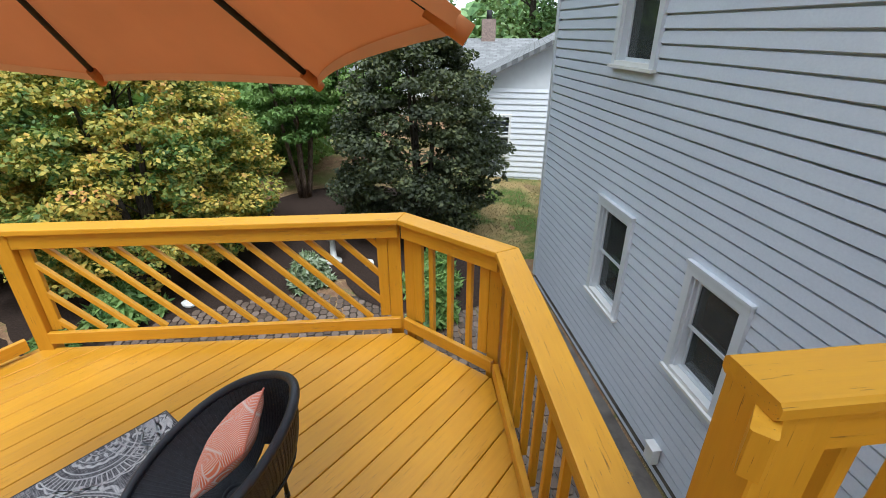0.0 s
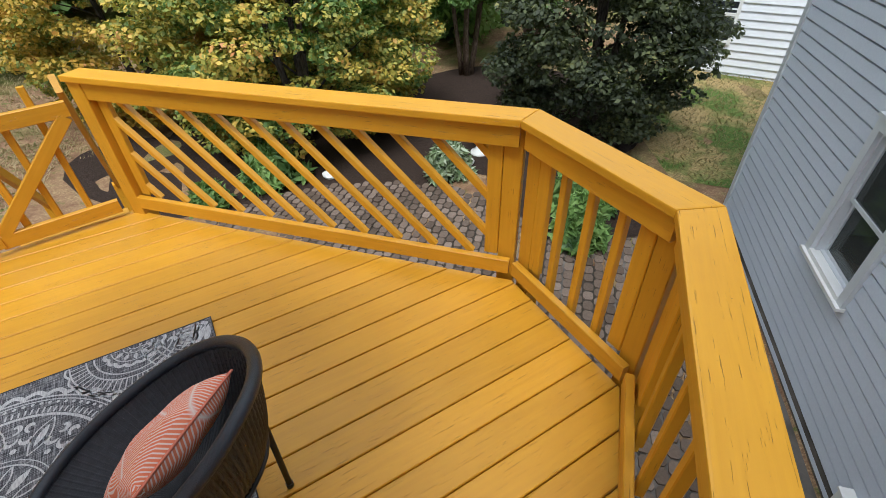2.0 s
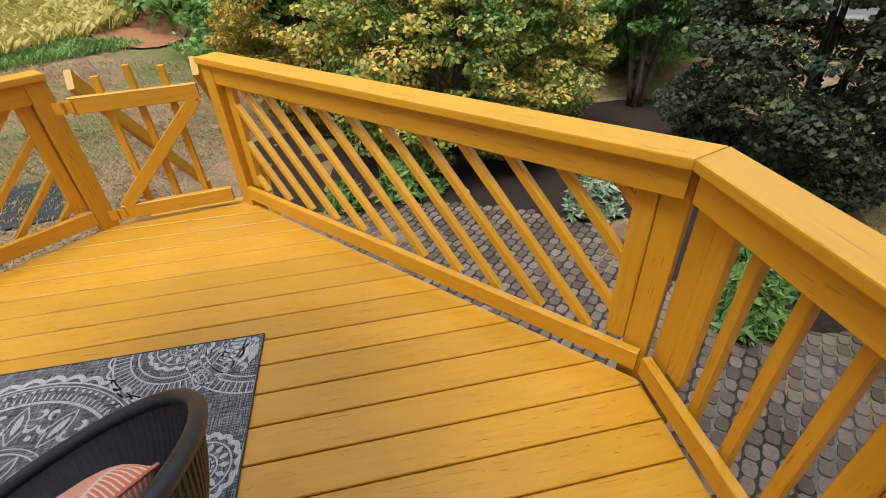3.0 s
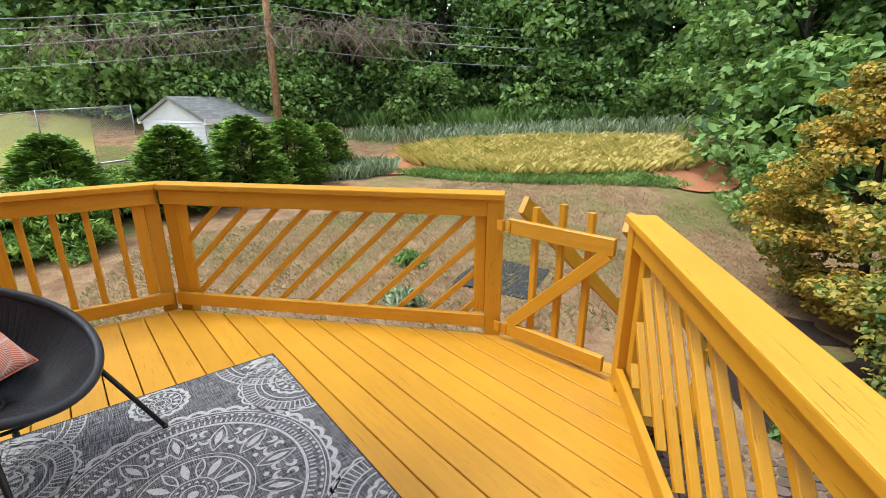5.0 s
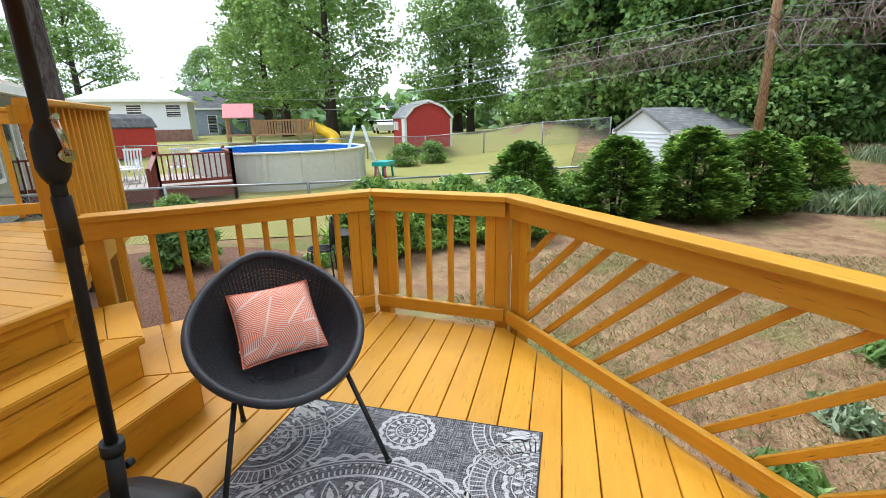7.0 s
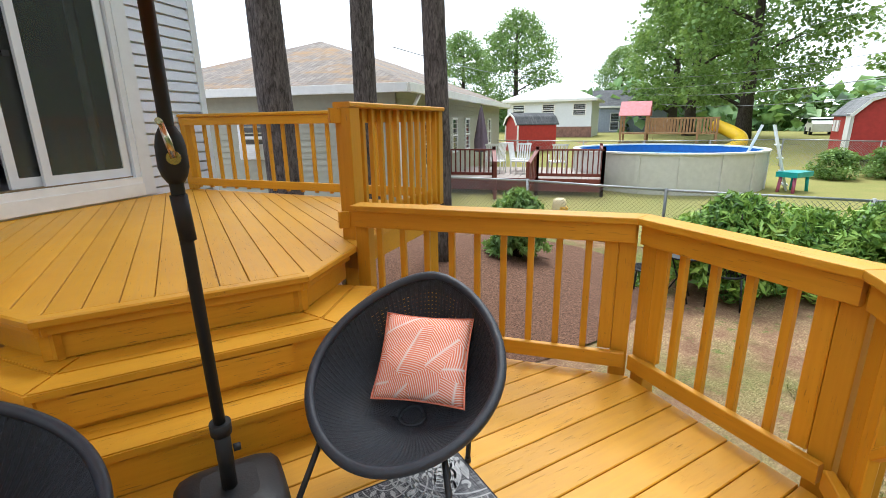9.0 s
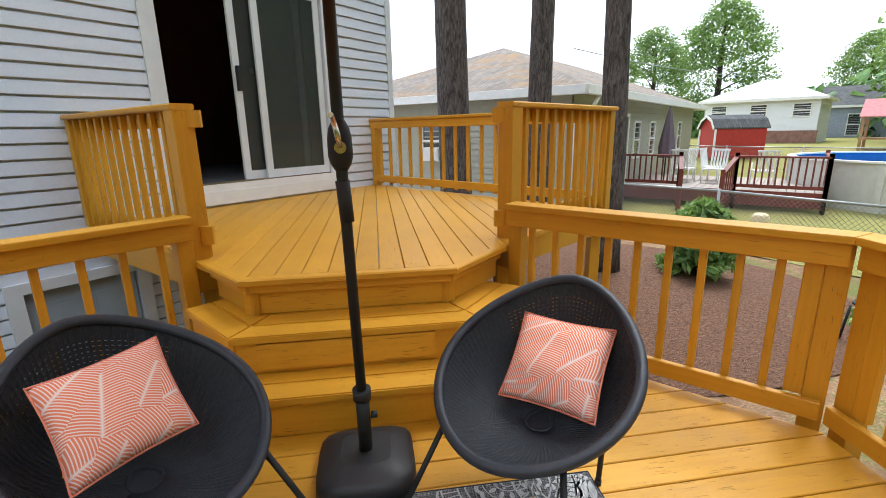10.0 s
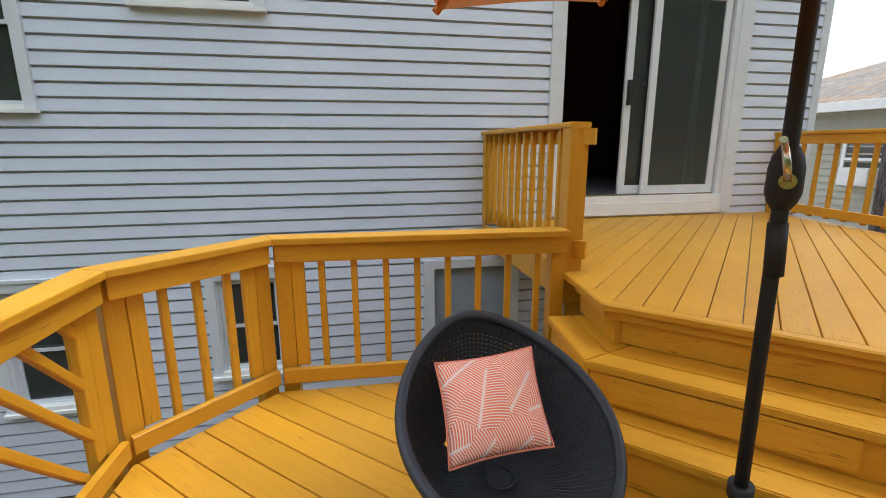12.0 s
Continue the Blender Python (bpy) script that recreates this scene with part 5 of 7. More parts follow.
def leaf_object(name, vf, material, parent, label="", kind="stuff"):
    v, f = vf
    n = len(f)
    me = bpy.data.meshes.new(name)
    me.vertices.add(len(v))
    me.vertices.foreach_set("co", np.asarray(v, dtype=np.float32).ravel())
    tri = np.asarray(f, dtype=np.int32)
    me.loops.add(n * 4)
    me.loops.foreach_set("vertex_index", tri.ravel())
    me.polygons.add(n)
    me.polygons.foreach_set("loop_start", np.arange(0, n * 4, 4, dtype=np.int32))
    me.update(calc_edges=True)
    me.materials.append(material)
    ob = new(name, me)
    ob.parent = parent
    return tagged(ob, label, kind=kind)


def clumps(seed, w, d, h, z0, n, size, taper=0.5):
    """Clumps over an egg-shaped crown w x d x h that starts at z0: an uneven outline with gaps."""
    g = random.Random(seed)
    out = []
    for _ in range(n):
        f = g.random()
        a = g.uniform(0, 2 * math.pi)
        prof = math.sin(math.pi * min(1, (f * 0.86 + 0.12))) ** 0.6 * (1 - taper * max(0, f - 0.35))
        inner = 0.55 if taper < 0.48 else 0.72
        rr = prof * (inner + (1 - inner) * g.random())
        s = size * g.uniform(0.6, 1.25)
        out.append((math.cos(a) * w / 2 * rr, math.sin(a) * d / 2 * rr, z0 + h * f, s * 1.2, s * 1.2, s * (0.62 if taper < 0.48 else 0.42)))
    return out


def woody(bm, seed, height, rad, blobs, spread=0.0, stems=1, limbs=14):
    """Tapered trunk or stems and limbs that reach into the clumps."""
    g = random.Random(seed)
    for s in range(stems):
        a = 2 * math.pi * s / max(1, stems)
        bx, by = (spread * math.cos(a), spread * math.sin(a)) if stems > 1 else (0, 0)
        lean = (bx * 2.0 + g.uniform(-0.1, 0.1) * height * 0.1, by * 2.0 + g.uniform(-0.1, 0.1) * height * 0.1)
        pts, rs = [], []
        for i in range(8):
            f = i / 7
            pts.append((bx * 0.4 + lean[0] * f + 0.03 * height * 0.3 * noise.noise((f * 3, s, seed)), by * 0.4 + lean[1] * f + 0.03 * height * 0.3 * noise.noise((f * 3, s + 9, seed)), height * f))
            rs.append(rad * (1.25 - f * 0.95) if i else rad * 1.45)
        tube(bm, pts, rs, 10)
    for b in g.sample(blobs, min(limbs, len(blobs))):
        z = max(0.15 * height, b[2] - 0.45 * math.hypot(b[0], b[1]) - 0.1)
        z = min(z, height * 0.9)
        mid = (b[0] * 0.45, b[1] * 0.45, (z + b[2]) / 2 + 0.05)
        r = rad * 0.36 * (1 - 0.5 * z / height)
        tube(bm, [(0, 0, z), mid, (b[0], b[1], b[2])], [r, r * 0.7, r * 0.25], 6)


def tree(name, label, loc, seed, w, d, h, z0, n_cl, cl, n_leaf, leaf, mat_leaf, bark=None, trunk=0.08, category="tree", stems=1, spread=0.0, long=1.5, taper=0.5, shell=0.6, group="", droop=0.0):
    t = thing(name, label, category, group, loc=(loc[0], loc[1], gz(*loc[:2]) if len(loc) < 3 else loc[2]))
    bl = clumps(seed, w, d, h, z0, n_cl, cl, taper)
    bm = bmesh.new()
    woody(bm, seed, z0 + h * 0.8, trunk, bl, spread, stems)
    part("trunk", bm, bark or BARKD, t, "brown branching trunk")
    leaf_object("crown", leaves(seed, bl, n_leaf, leaf, long, shell, droop=droop), mat_leaf, t, kind="")
    return t


def put_copy(src, x, y, rz, s=1.0, z=None):
    c = copy_thing(src, pose(x, y, gz(x, y) if z is None else z, 0, 0, rz))
    c.scale = (s, s, s)
    return c


def frond_bush(name, label, loc, seed, w, d, h, n, size, mat_leaf, category="shrub", group="", upright=0.6):
    """A dense evergreen of many little upswept sprays."""
    t = thing(name, label, category, group, loc=(loc[0], loc[1], gz(*loc[:2])))
    g = random.Random(seed)
    bl = []
    for _ in range(190):
        f = g.random() ** 0.85
        a = g.uniform(0, 6.283)
        prof = (1 - 0.90 * f ** 1.15) * g.uniform(0.6, 1.12)
        if f > 0.9:
            prof *= 0.4
        s = 0.060 * w * g.uniform(0.5, 1.4)
        bl.append((math.cos(a) * w / 2 * prof * 0.92, math.sin(a) * d / 2 * prof * 0.85, 0.08 * h + h * 0.86 * f, s * 1.5, s * 1.5, s * 0.55))
    for _ in range(12):
        bl.append((g.uniform(-0.2, 0.2) * w, g.uniform(-0.2, 0.2) * d, h * g.uniform(0.2, 0.8), w * 0.2, d * 0.2, h * 0.17))
    bm = bmesh.new()
    for k in range(5):
        a = k * 1.26
        tube(bm, [(0.05 * math.cos(a), 0.05 * math.sin(a), -0.03), (0.15 * w * math.cos(a), 0.15 * d * math.sin(a), h * 0.5), (0.22 * w * math.cos(a), 0.22 * d * math.sin(a), h * 0.85)], [0.035, 0.02, 0.006], 6)
    part("stem", bm, BARKD, t, "brown woody stems")
    leaf_object("foliage", leaves(seed, bl, n, size, 3.6, 0.45, 0.9, droop=-0.5), mat_leaf, t, kind="")
    return t


def sprays(seed, w, d, h, n_spray, per, size):
    """Flat evergreen sprays that reach out from the stems in tiers, each a small fan of narrow leaflets."""
    g = np.random.default_rng(seed)
    f = g.random(n_spray) ** 0.9
    a = g.random(n_spray) * 2 * math.pi
    prof = (1 - f) ** 0.45 * 0.93 + 0.05
    prof *= np.where(f < 0.12, 0.85, 1.0)
    reach = prof * (0.78 + 0.34 * g.random(n_spray)) * (1 + 0.10 * np.sin(3 * a + seed))
    z0 = h * (0.05 + 0.88 * f)
    i = np.repeat(np.arange(n_spray), per)
    n = len(i)
    t = 0.50 + 0.5 * g.random(n) ** 0.7
    lat = g.normal(size=n) * 0.075 * w * (1.25 - t)
    out = np.stack([np.cos(a[i]), np.sin(a[i]) * d / w, np.zeros(n)], 1)
    side = np.stack([-np.sin(a[i]), np.cos(a[i]), np.zeros(n)], 1)
    r = reach[i] * w / 2 * t
    c = out * r[:, None] + side * lat[:, None]
    c[:, 2] = z0[i] + 0.16 * r - 0.9 * np.abs(lat) + g.normal(size=n) * 0.010
    up = np.array([0, 0, 1.0])
    tn = out + side * (np.sign(lat) * (0.4 + 0.5 * g.random(n)))[:, None] + up * (0.15 + 0.25 * g.random(n))[:, None]
    tn /= np.linalg.norm(tn, axis=1)[:, None]
    nr = up + 0.35 * out + g.normal(size=(n, 3)) * 0.18
    s = np.cross(nr, tn)
    s /= np.linalg.norm(s, axis=1)[:, None]
    sz = (size * (0.7 + 0.6 * g.random(n)))[:, None]
    v = np.empty((n, 4, 3))
    v[:, 0] = c - tn * sz * 1.5
    v[:, 1] = c + s * sz * 0.45
    v[:, 2] = c + tn * sz * 1.5
    v[:, 3] = c - s * sz * 0.45
    return v.reshape(-1, 3), np.arange(n * 4).reshape(n, 4)


def spray_bush(name, label, loc, seed, w, d, h, n_spray, per, size, mat_leaf, group=""):
    t = thing(name, label, "shrub", group, loc=(loc[0], loc[1], gz(*loc[:2])))
    bm = bmesh.new()
    for k in range(5):
        a = k * 1.26
        tube(bm, [(0.05 * math.cos(a), 0.05 * math.sin(a), -0.03), (0.08 * w * math.cos(a), 0.08 * d * math.sin(a), h * 0.5), (0.05 * w * math.cos(a), 0.05 * d * math.sin(a), h * 0.88)], [0.035, 0.02, 0.006], 6)
    part("stem", bm, BARKD, t, "brown woody stems")
    leaf_object("foliage", sprays(seed, w, d, h, n_spray, per, size), mat_leaf, t, kind="")
    return t


def blades(seed, pts, h, w, lean=0.5):
    """Upright bent blades rooted at points: n x 3 array."""
    g = np.random.default_rng(seed)
    p = np.asarray(pts, float)
    n = len(p)
    a = g.random(n) * 6.283
    hh = h * (0.55 + 0.7 * g.random(n))
    dx = np.stack([np.cos(a), np.sin(a), np.zeros(n)], 1)
    sx = np.stack([-np.sin(a), np.cos(a), np.zeros(n)], 1) * (w / 2)
    ln = (lean * hh * (0.4 + g.random(n)))[:, None]
    up = np.array([0, 0, 1.0])
    v = np.empty((n, 4, 3))
    v[:, 0] = p - sx
    v[:, 1] = p + sx
    v[:, 2] = p + dx * ln * 0.45 + up * (hh * 0.75)[:, None] + sx * 0.8
    v[:, 3] = p + dx * ln + up * hh[:, None]
    return v.reshape(-1, 3), np.arange(n * 4).reshape(n, 4)


def scatter(seed, outline, n):
    """n points over the ground inside a convex outline."""
    g = np.random.default_rng(seed)
    o = np.array(outline)
    lo, hi = o.min(0), o.max(0)
    q = lo + (hi - lo) * g.random((n * 3, 2))
    ok = np.ones(len(q), bool)
    for i in range(len(o)):
        a, b = o[i], o[(i + 1) % len(o)]
        ok &= ((b[0] - a[0]) * (q[:, 1] - a[1]) - (b[1] - a[1]) * (q[:, 0] - a[0])) >= 0
    q = q[ok][:n]
    return np.array([(x, y, gz(x, y)) for x, y in q])


def build_garden_trees():
    tree("japanese_maple", "broad japanese maple turning yellow and orange over dark green", (-2.9, -7.6), 11, 5.0, 3.8, 3.75, 0.3, 300, 0.30, 68000, 0.052, L_MIX, trunk=0.07, stems=3, spread=0.2, category="tree", group="turning maples")
    tree("japanese_maple", "rounded golden japanese maple beside the lawn", (-0.55, -10.1), 12, 3.4, 3.2, 3.9, 0.3, 240, 0.29, 50000, 0.052, L_YEL, trunk=0.07, stems=2, spread=0.15, category="tree", group="turning maples")
    tree("purple_maple", "dense dark purple-leaved tree at the corner of the house", (-7.3, -4.9), 13, 3.7, 3.3, 3.9, 0.3, 260, 0.30, 56000, 0.052, L_PUR, trunk=0.07, stems=3, spread=0.15)
    tree("slender_tree", "slim multi-stemmed tree with light green drooping leaves", (-7.2, -8.9), 14, 2.0, 2.0, 3.0, 1.5, 90, 0.30, 24000, 0.052, L_LIT, bark=bark_mat("grey_brown_bark", (0.10, 0.07, 0.05), (0.28, 0.20, 0.15)), trunk=0.045, stems=6, spread=0.30, long=2.0, droop=0.3)
    tree("slender_tree", "slim multi-stemmed tree in a dark mulch bed", (-8.6, -8.1), 15, 1.9, 1.9, 3.1, 1.4, 90, 0.30, 24000, 0.052, L_LIT, bark=bpy.data.materials["grey_brown_bark"], trunk=0.045, stems=7, spread=0.28, long=2.0, droop=0.3)
    # pines by the upper deck
    for i, (x, y, r, ln) in enumerate(((1.48, 6.35, 0.275, 0.10), (2.95, 6.4, 0.205, -0.03), (3.38, 4.6, 0.175, 0.07))):
        t = thing("pine_tree", "tall bare grey-brown pine trunk close to the upper deck", "tree", "pine trunks", loc=(x, y, gz(x, y)))
        bm = bmesh.new()
        pts, rs = [], []
        for k in range(24):
            f = k / 23
            pts.append((ln * -1.6 * f + 0.05 * noise.noise((f * 4, i, 3)), 0.05 * noise.noise((f * 4, i, 8)), -0.1 + 13 * f))
            rs.append(r * (1.35 if k == 0 else (1.15 if k == 1 else 1.05 - 0.45 * f)))
        tube(bm, pts, rs, 18)
        part("trunk", bm, BARKP, t, "rough furrowed bark")
        bm = bmesh.new()
        for k in range(6):
            a = k * 2.1 + i
            z = 8.5 + k * 0.7
            tube(bm, [(-0.9 * ln, 0, z), (math.cos(a) * 1.6, math.sin(a) * 1.6, z + 0.5)], [0.05, 0.015], 6)
        part("limb", bm, BARKP, t)
        bl = [(math.cos(k * 2.1 + i) * 1.4, math.sin(k * 2.1 + i) * 1.4, 9.1 + k * 0.7, 0.9, 0.9, 0.5) for k in range(6)]
        leaf_object("crown", leaves(30 + i, bl, 5000, 0.05, 4, 0.2), L_DRK, t, kind="")


def build_near_shrubs():
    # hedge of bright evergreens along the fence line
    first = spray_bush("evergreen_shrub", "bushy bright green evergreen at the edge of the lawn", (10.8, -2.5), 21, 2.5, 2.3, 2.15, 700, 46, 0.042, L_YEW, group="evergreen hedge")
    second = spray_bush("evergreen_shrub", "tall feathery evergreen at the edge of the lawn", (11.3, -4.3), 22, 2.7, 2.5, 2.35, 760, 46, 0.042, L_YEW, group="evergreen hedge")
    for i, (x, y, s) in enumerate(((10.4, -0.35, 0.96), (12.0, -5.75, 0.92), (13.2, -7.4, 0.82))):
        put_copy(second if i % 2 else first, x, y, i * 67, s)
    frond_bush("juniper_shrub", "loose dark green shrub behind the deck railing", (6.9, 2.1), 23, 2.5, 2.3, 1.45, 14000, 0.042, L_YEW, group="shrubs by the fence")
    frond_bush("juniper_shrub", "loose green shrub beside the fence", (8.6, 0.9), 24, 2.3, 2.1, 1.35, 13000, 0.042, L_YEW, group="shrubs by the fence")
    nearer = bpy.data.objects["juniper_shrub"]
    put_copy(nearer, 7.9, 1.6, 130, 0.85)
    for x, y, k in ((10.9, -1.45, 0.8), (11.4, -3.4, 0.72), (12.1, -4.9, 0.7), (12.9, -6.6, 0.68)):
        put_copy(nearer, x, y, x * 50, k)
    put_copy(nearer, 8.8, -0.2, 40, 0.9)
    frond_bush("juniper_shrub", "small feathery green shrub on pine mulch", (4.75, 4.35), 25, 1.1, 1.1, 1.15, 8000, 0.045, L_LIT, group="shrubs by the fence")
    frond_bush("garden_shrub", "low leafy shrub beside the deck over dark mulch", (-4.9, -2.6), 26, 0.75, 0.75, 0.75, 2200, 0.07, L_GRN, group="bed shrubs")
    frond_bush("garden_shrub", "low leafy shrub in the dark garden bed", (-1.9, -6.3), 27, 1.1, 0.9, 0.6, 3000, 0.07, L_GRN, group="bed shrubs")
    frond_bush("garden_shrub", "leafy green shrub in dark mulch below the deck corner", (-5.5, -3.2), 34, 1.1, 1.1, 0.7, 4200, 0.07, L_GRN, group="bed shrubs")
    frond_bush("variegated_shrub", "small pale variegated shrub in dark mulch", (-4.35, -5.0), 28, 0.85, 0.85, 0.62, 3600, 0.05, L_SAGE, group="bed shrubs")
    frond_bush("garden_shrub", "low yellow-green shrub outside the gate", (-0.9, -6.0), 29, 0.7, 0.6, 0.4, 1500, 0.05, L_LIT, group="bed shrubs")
    for i, (x, y) in enumerate(((2.5, -3.05), (3.3, -3.8), (4.4, -4.7), (2.0, -3.5))):
        frond_bush("garden_shrub", "low pale-edged weedy plant on the dry lawn", (x, y), 40 + i, 0.7, 0.6, 0.15, 600, 0.045, L_SAGE if i % 2 else L_LIT, group="bed shrubs")
    frond_bush("garden_shrub", "trailing green plant under the railing", (1.6, -3.0), 33, 1.0, 0.6, 0.5, 2500, 0.05, L_LIT, group="bed shrubs")


def build_beds():
    patch("ground_mulch_bed", ring(-3.6, -7.4, 4.6, 2.6, 30, radians(-10)), MULCH, 0.012, "dark bark mulch under the maples", "mulch bed")
    patch("ground_mulch_bed", ring(-6.7, -6.6, 2.7, 2.7, 30), MULCH, 0.016, "dark bark mulch round the purple tree", "mulch bed")
    patch("ground_mulch_bed", ring(-5.9, -3.7, 1.35, 1.5, 24), MULCH, 0.03, "dark bark mulch at the end of the paved walk", "mulch bed", 0.4)
    side = [hw(-14.0, 2.2), hw(-7.2, 0.55), hw(-6.7, -4.0), hw(-14.0, -4.0)]
    patch("ground_side_lawn", side, SIDEGRASS, 0.008, "patchy green and straw-coloured grass past the corner of the house", "lawn", 0.5)
    b = thing("side_grass", "patchy green and straw-coloured grass blades", "grass", loc=(0, 0, 0))
    b["kind"] = "stuff"
    leaf_object("grass_blades", blades(55, scatter(55, side, 9000), 0.06, 0.012, 1.0), L_GRASS, b)
    patch("ground_pine_mulch", ring(3.4, 4.3, 3.2, 2.6, 30), REDMULCH, 0.014, "reddish pine mulch under the trunks", "mulch bed")
    patch("ground_weed_fabric", [(2.5, -5.5), (3.0, -6.6), (3.9, -5.9), (3.4, -4.75)], plain("black_fabric", (0.03, 0.032, 0.036), 0.8), 0.02, "black weed fabric pegged on the lawn", "weed fabric")
    patch("ground_clay", ring(4.2, -14.6, 1.1, 1.4, 20), CLAY, 0.05, "bare red clay beside the lily bed", "bare earth")
    patch("ground_clay", ring(12.5, -9.4, 1.3, 2.6, 20, radians(-50)), CLAY, 0.05, "bare red clay at the end of the flower bed", "bare earth")
    patch("ground_mown", [(10.5, -1.0), (48, -3.0), (90, 60), (60, 110), (-5, 110), (5.4, 9.0)], FARGRASS, 0.02, "green mown lawns of the neighbouring yards", "lawn", 2.0)
    # yellowed day lilies in a long bed with a green skirt
    c, rz = (8.8, -13.1), radians(31)
    o = ring(c[0], c[1], 5.0, 2.0, 30, rz)
    b = thing("lily_bed", "long bed of yellowed day lily leaves", "flower bed", loc=(0, 0, 0))
    b["kind"] = "stuff"
    leaf_object("lily_leaves", blades(41, scatter(41, o, 16000), 0.38, 0.026, 1.0), L_GOLD, b)
    o2 = ring(c[0] - 1.1, c[1] + 1.75, 4.4, 0.6, 30, rz)
    b = thing("green_edging", "low green plants edging the lily bed", "ground cover", loc=(0, 0, 0))
    b["kind"] = "stuff"
    leaf_object("edging_leaves", blades(42, scatter(42, o2, 7000), 0.17, 0.03, 0.8), L_LIT, b)
    b = thing("silver_plants", "silver-grey sage plants behind the lilies", "ground cover", loc=(0, 0, 0))
    b["kind"] = "stuff"
    pts = np.concatenate([scatter(43, ring(11.8, -15.0, 7.5, 1.2, 30, radians(39)), 3800), scatter(44, ring(12.6, -7.6, 1.9, 0.8, 30, radians(60)), 2600)])
    leaf_object("silver_leaves", blades(43, pts, 0.42, 0.035, 0.5), L_SAGE, b)
    # grass: tufts over the near lawn
    lawn = thing("lawn_grass", "thin dry grass with green tufts", "grass", loc=(0, 0, 0))
    lawn["kind"] = "stuff"
    leaf_object("grass_blades", blades(51, np.concatenate([scatter(51, [(0.8, -9.5), (8.5, -7.0), (8.5, -1.5), (2.8, 1.2), (2.2, -2.0), (0.2, -3.8)], 30000), scatter(52, [(-1.0, -14.0), (9.0, -11.0), (9.5, -7.5), (0.5, -8.5)], 14000)]), 0.05, 0.010, 1.2), L_GRASS, lawn)
    leaf_object("wild_grass", blades(53, scatter(53, ring(13.5, -17.5, 12.0, 1.4, 30, radians(39)), 9000), 0.7, 0.03, 0.5), L_LIT, lawn)


def build_patio():
    """A paved walk of small irregular stones beside the deck, and a concrete strip along the house."""
    p = thing("pavement", "curved walk of worn grey-brown pavers", "paved walk", loc=(0, 0, 0))
    p["kind"] = "structure"
    rng = random.Random(3)
    bm = bmesh.new()
    V, F = [], []
    near = []
    for ix in range(-40, 30):
        for iy in range(-40, 30):
            x = ix * 0.155 + (0.077 if iy % 2 else 0)
            y = iy * 0.118
            X = HX * x - HX * y
            Y = HX * x + HX * y
            w1 = -X * HX + Y * HX            # distance out of the wall's line
            ok1 = 1.55 < w1 < 3.0 and -6.2 < x < 0.8
            q = math.hypot(X + 1.75, Y + 2.8)
            ok2 = q < 3.05 and w1 < 3.6 and X < 0.2
            if not (ok1 or ok2):
                continue
            near.append((X, Y))
    for k, (X, Y) in enumerate(near):
        a = radians(45) + rng.uniform(-0.06, 0.06)
        hw_, hh_ = 0.071 + rng.uniform(-0.008, 0.004), 0.053 + rng.uniform(-0.006, 0.003)
        z = gz(X, Y) + 0.02 + rng.uniform(-0.004, 0.004)
        pts = []
        for sx, sy in ((-1, -0.6), (-0.55, -1), (0.55, -1), (1, -0.6), (1, 0.6), (0.55, 1), (-0.55, 1), (-1, 0.6)):
            u, v = sx * hw_ * rng.uniform(0.94, 1.03), sy * hh_ * rng.uniform(0.94, 1.03)
            pts.append((X + u * math.cos(a) - v * math.sin(a), Y + u * math.sin(a) + v * math.cos(a)))
        b = len(V)
        V += [(x, y, z) for x, y in pts] + [(X + (x - X) * 1.06, Y + (y - Y) * 1.06, z - 0.03) for x, y in pts]
        F.append(tuple(range(b, b + 8)))
        F += [(b + i, b + 8 + i, b + 8 + (i + 1) % 8, b + (i + 1) % 8) for i in range(8)]
    raw("paver", V, F, PAVER, p, "worn grey-brown pavers", kind="stuff")
    patch("pavement_sand", ring(-1.75, -2.8, 3.1, 3.1, 30), mulch_mat("dark_joint_sand", (0.03, 0.025, 0.02), (0.09, 0.075, 0.06)), 0.006, "dark sand between the pavers", "paved walk", 0.4)
    o = [hw(-6.6, 2.1), hw(1.0, 2.1), hw(1.0, 0.05), hw(-6.6, 0.05)]
    patch("pavement_strip", o[::1], CONC, 0.004, "stained concrete strip along the house wall", "concrete path", 0.4)


def gable(bm, w, d, h, ov=0.3, thick=0.1, axis="x"):
    """A gable roof over w x d whose ridge runs along x, rising h; bottom at 0."""
    for s in (1, -1):
        y = d / 2 + ov
        k = h * ov / (d / 2)
        v = [bm.verts.new(p) for p in ((-w / 2 - ov, s * y, -k), (w / 2 + ov, s * y, -k), (w / 2 + ov, 0, h), (-w / 2 - ov, 0, h))]
        u = [bm.verts.new((p.co.x, p.co.y, p.co.z + thick)) for p in v]
        bm.faces.new(v)
        bm.faces.new(u[::-1])
        for i in range(4):
            bm.faces.new((v[i], v[(i + 1) % 4], u[(i + 1) % 4], u[i]))


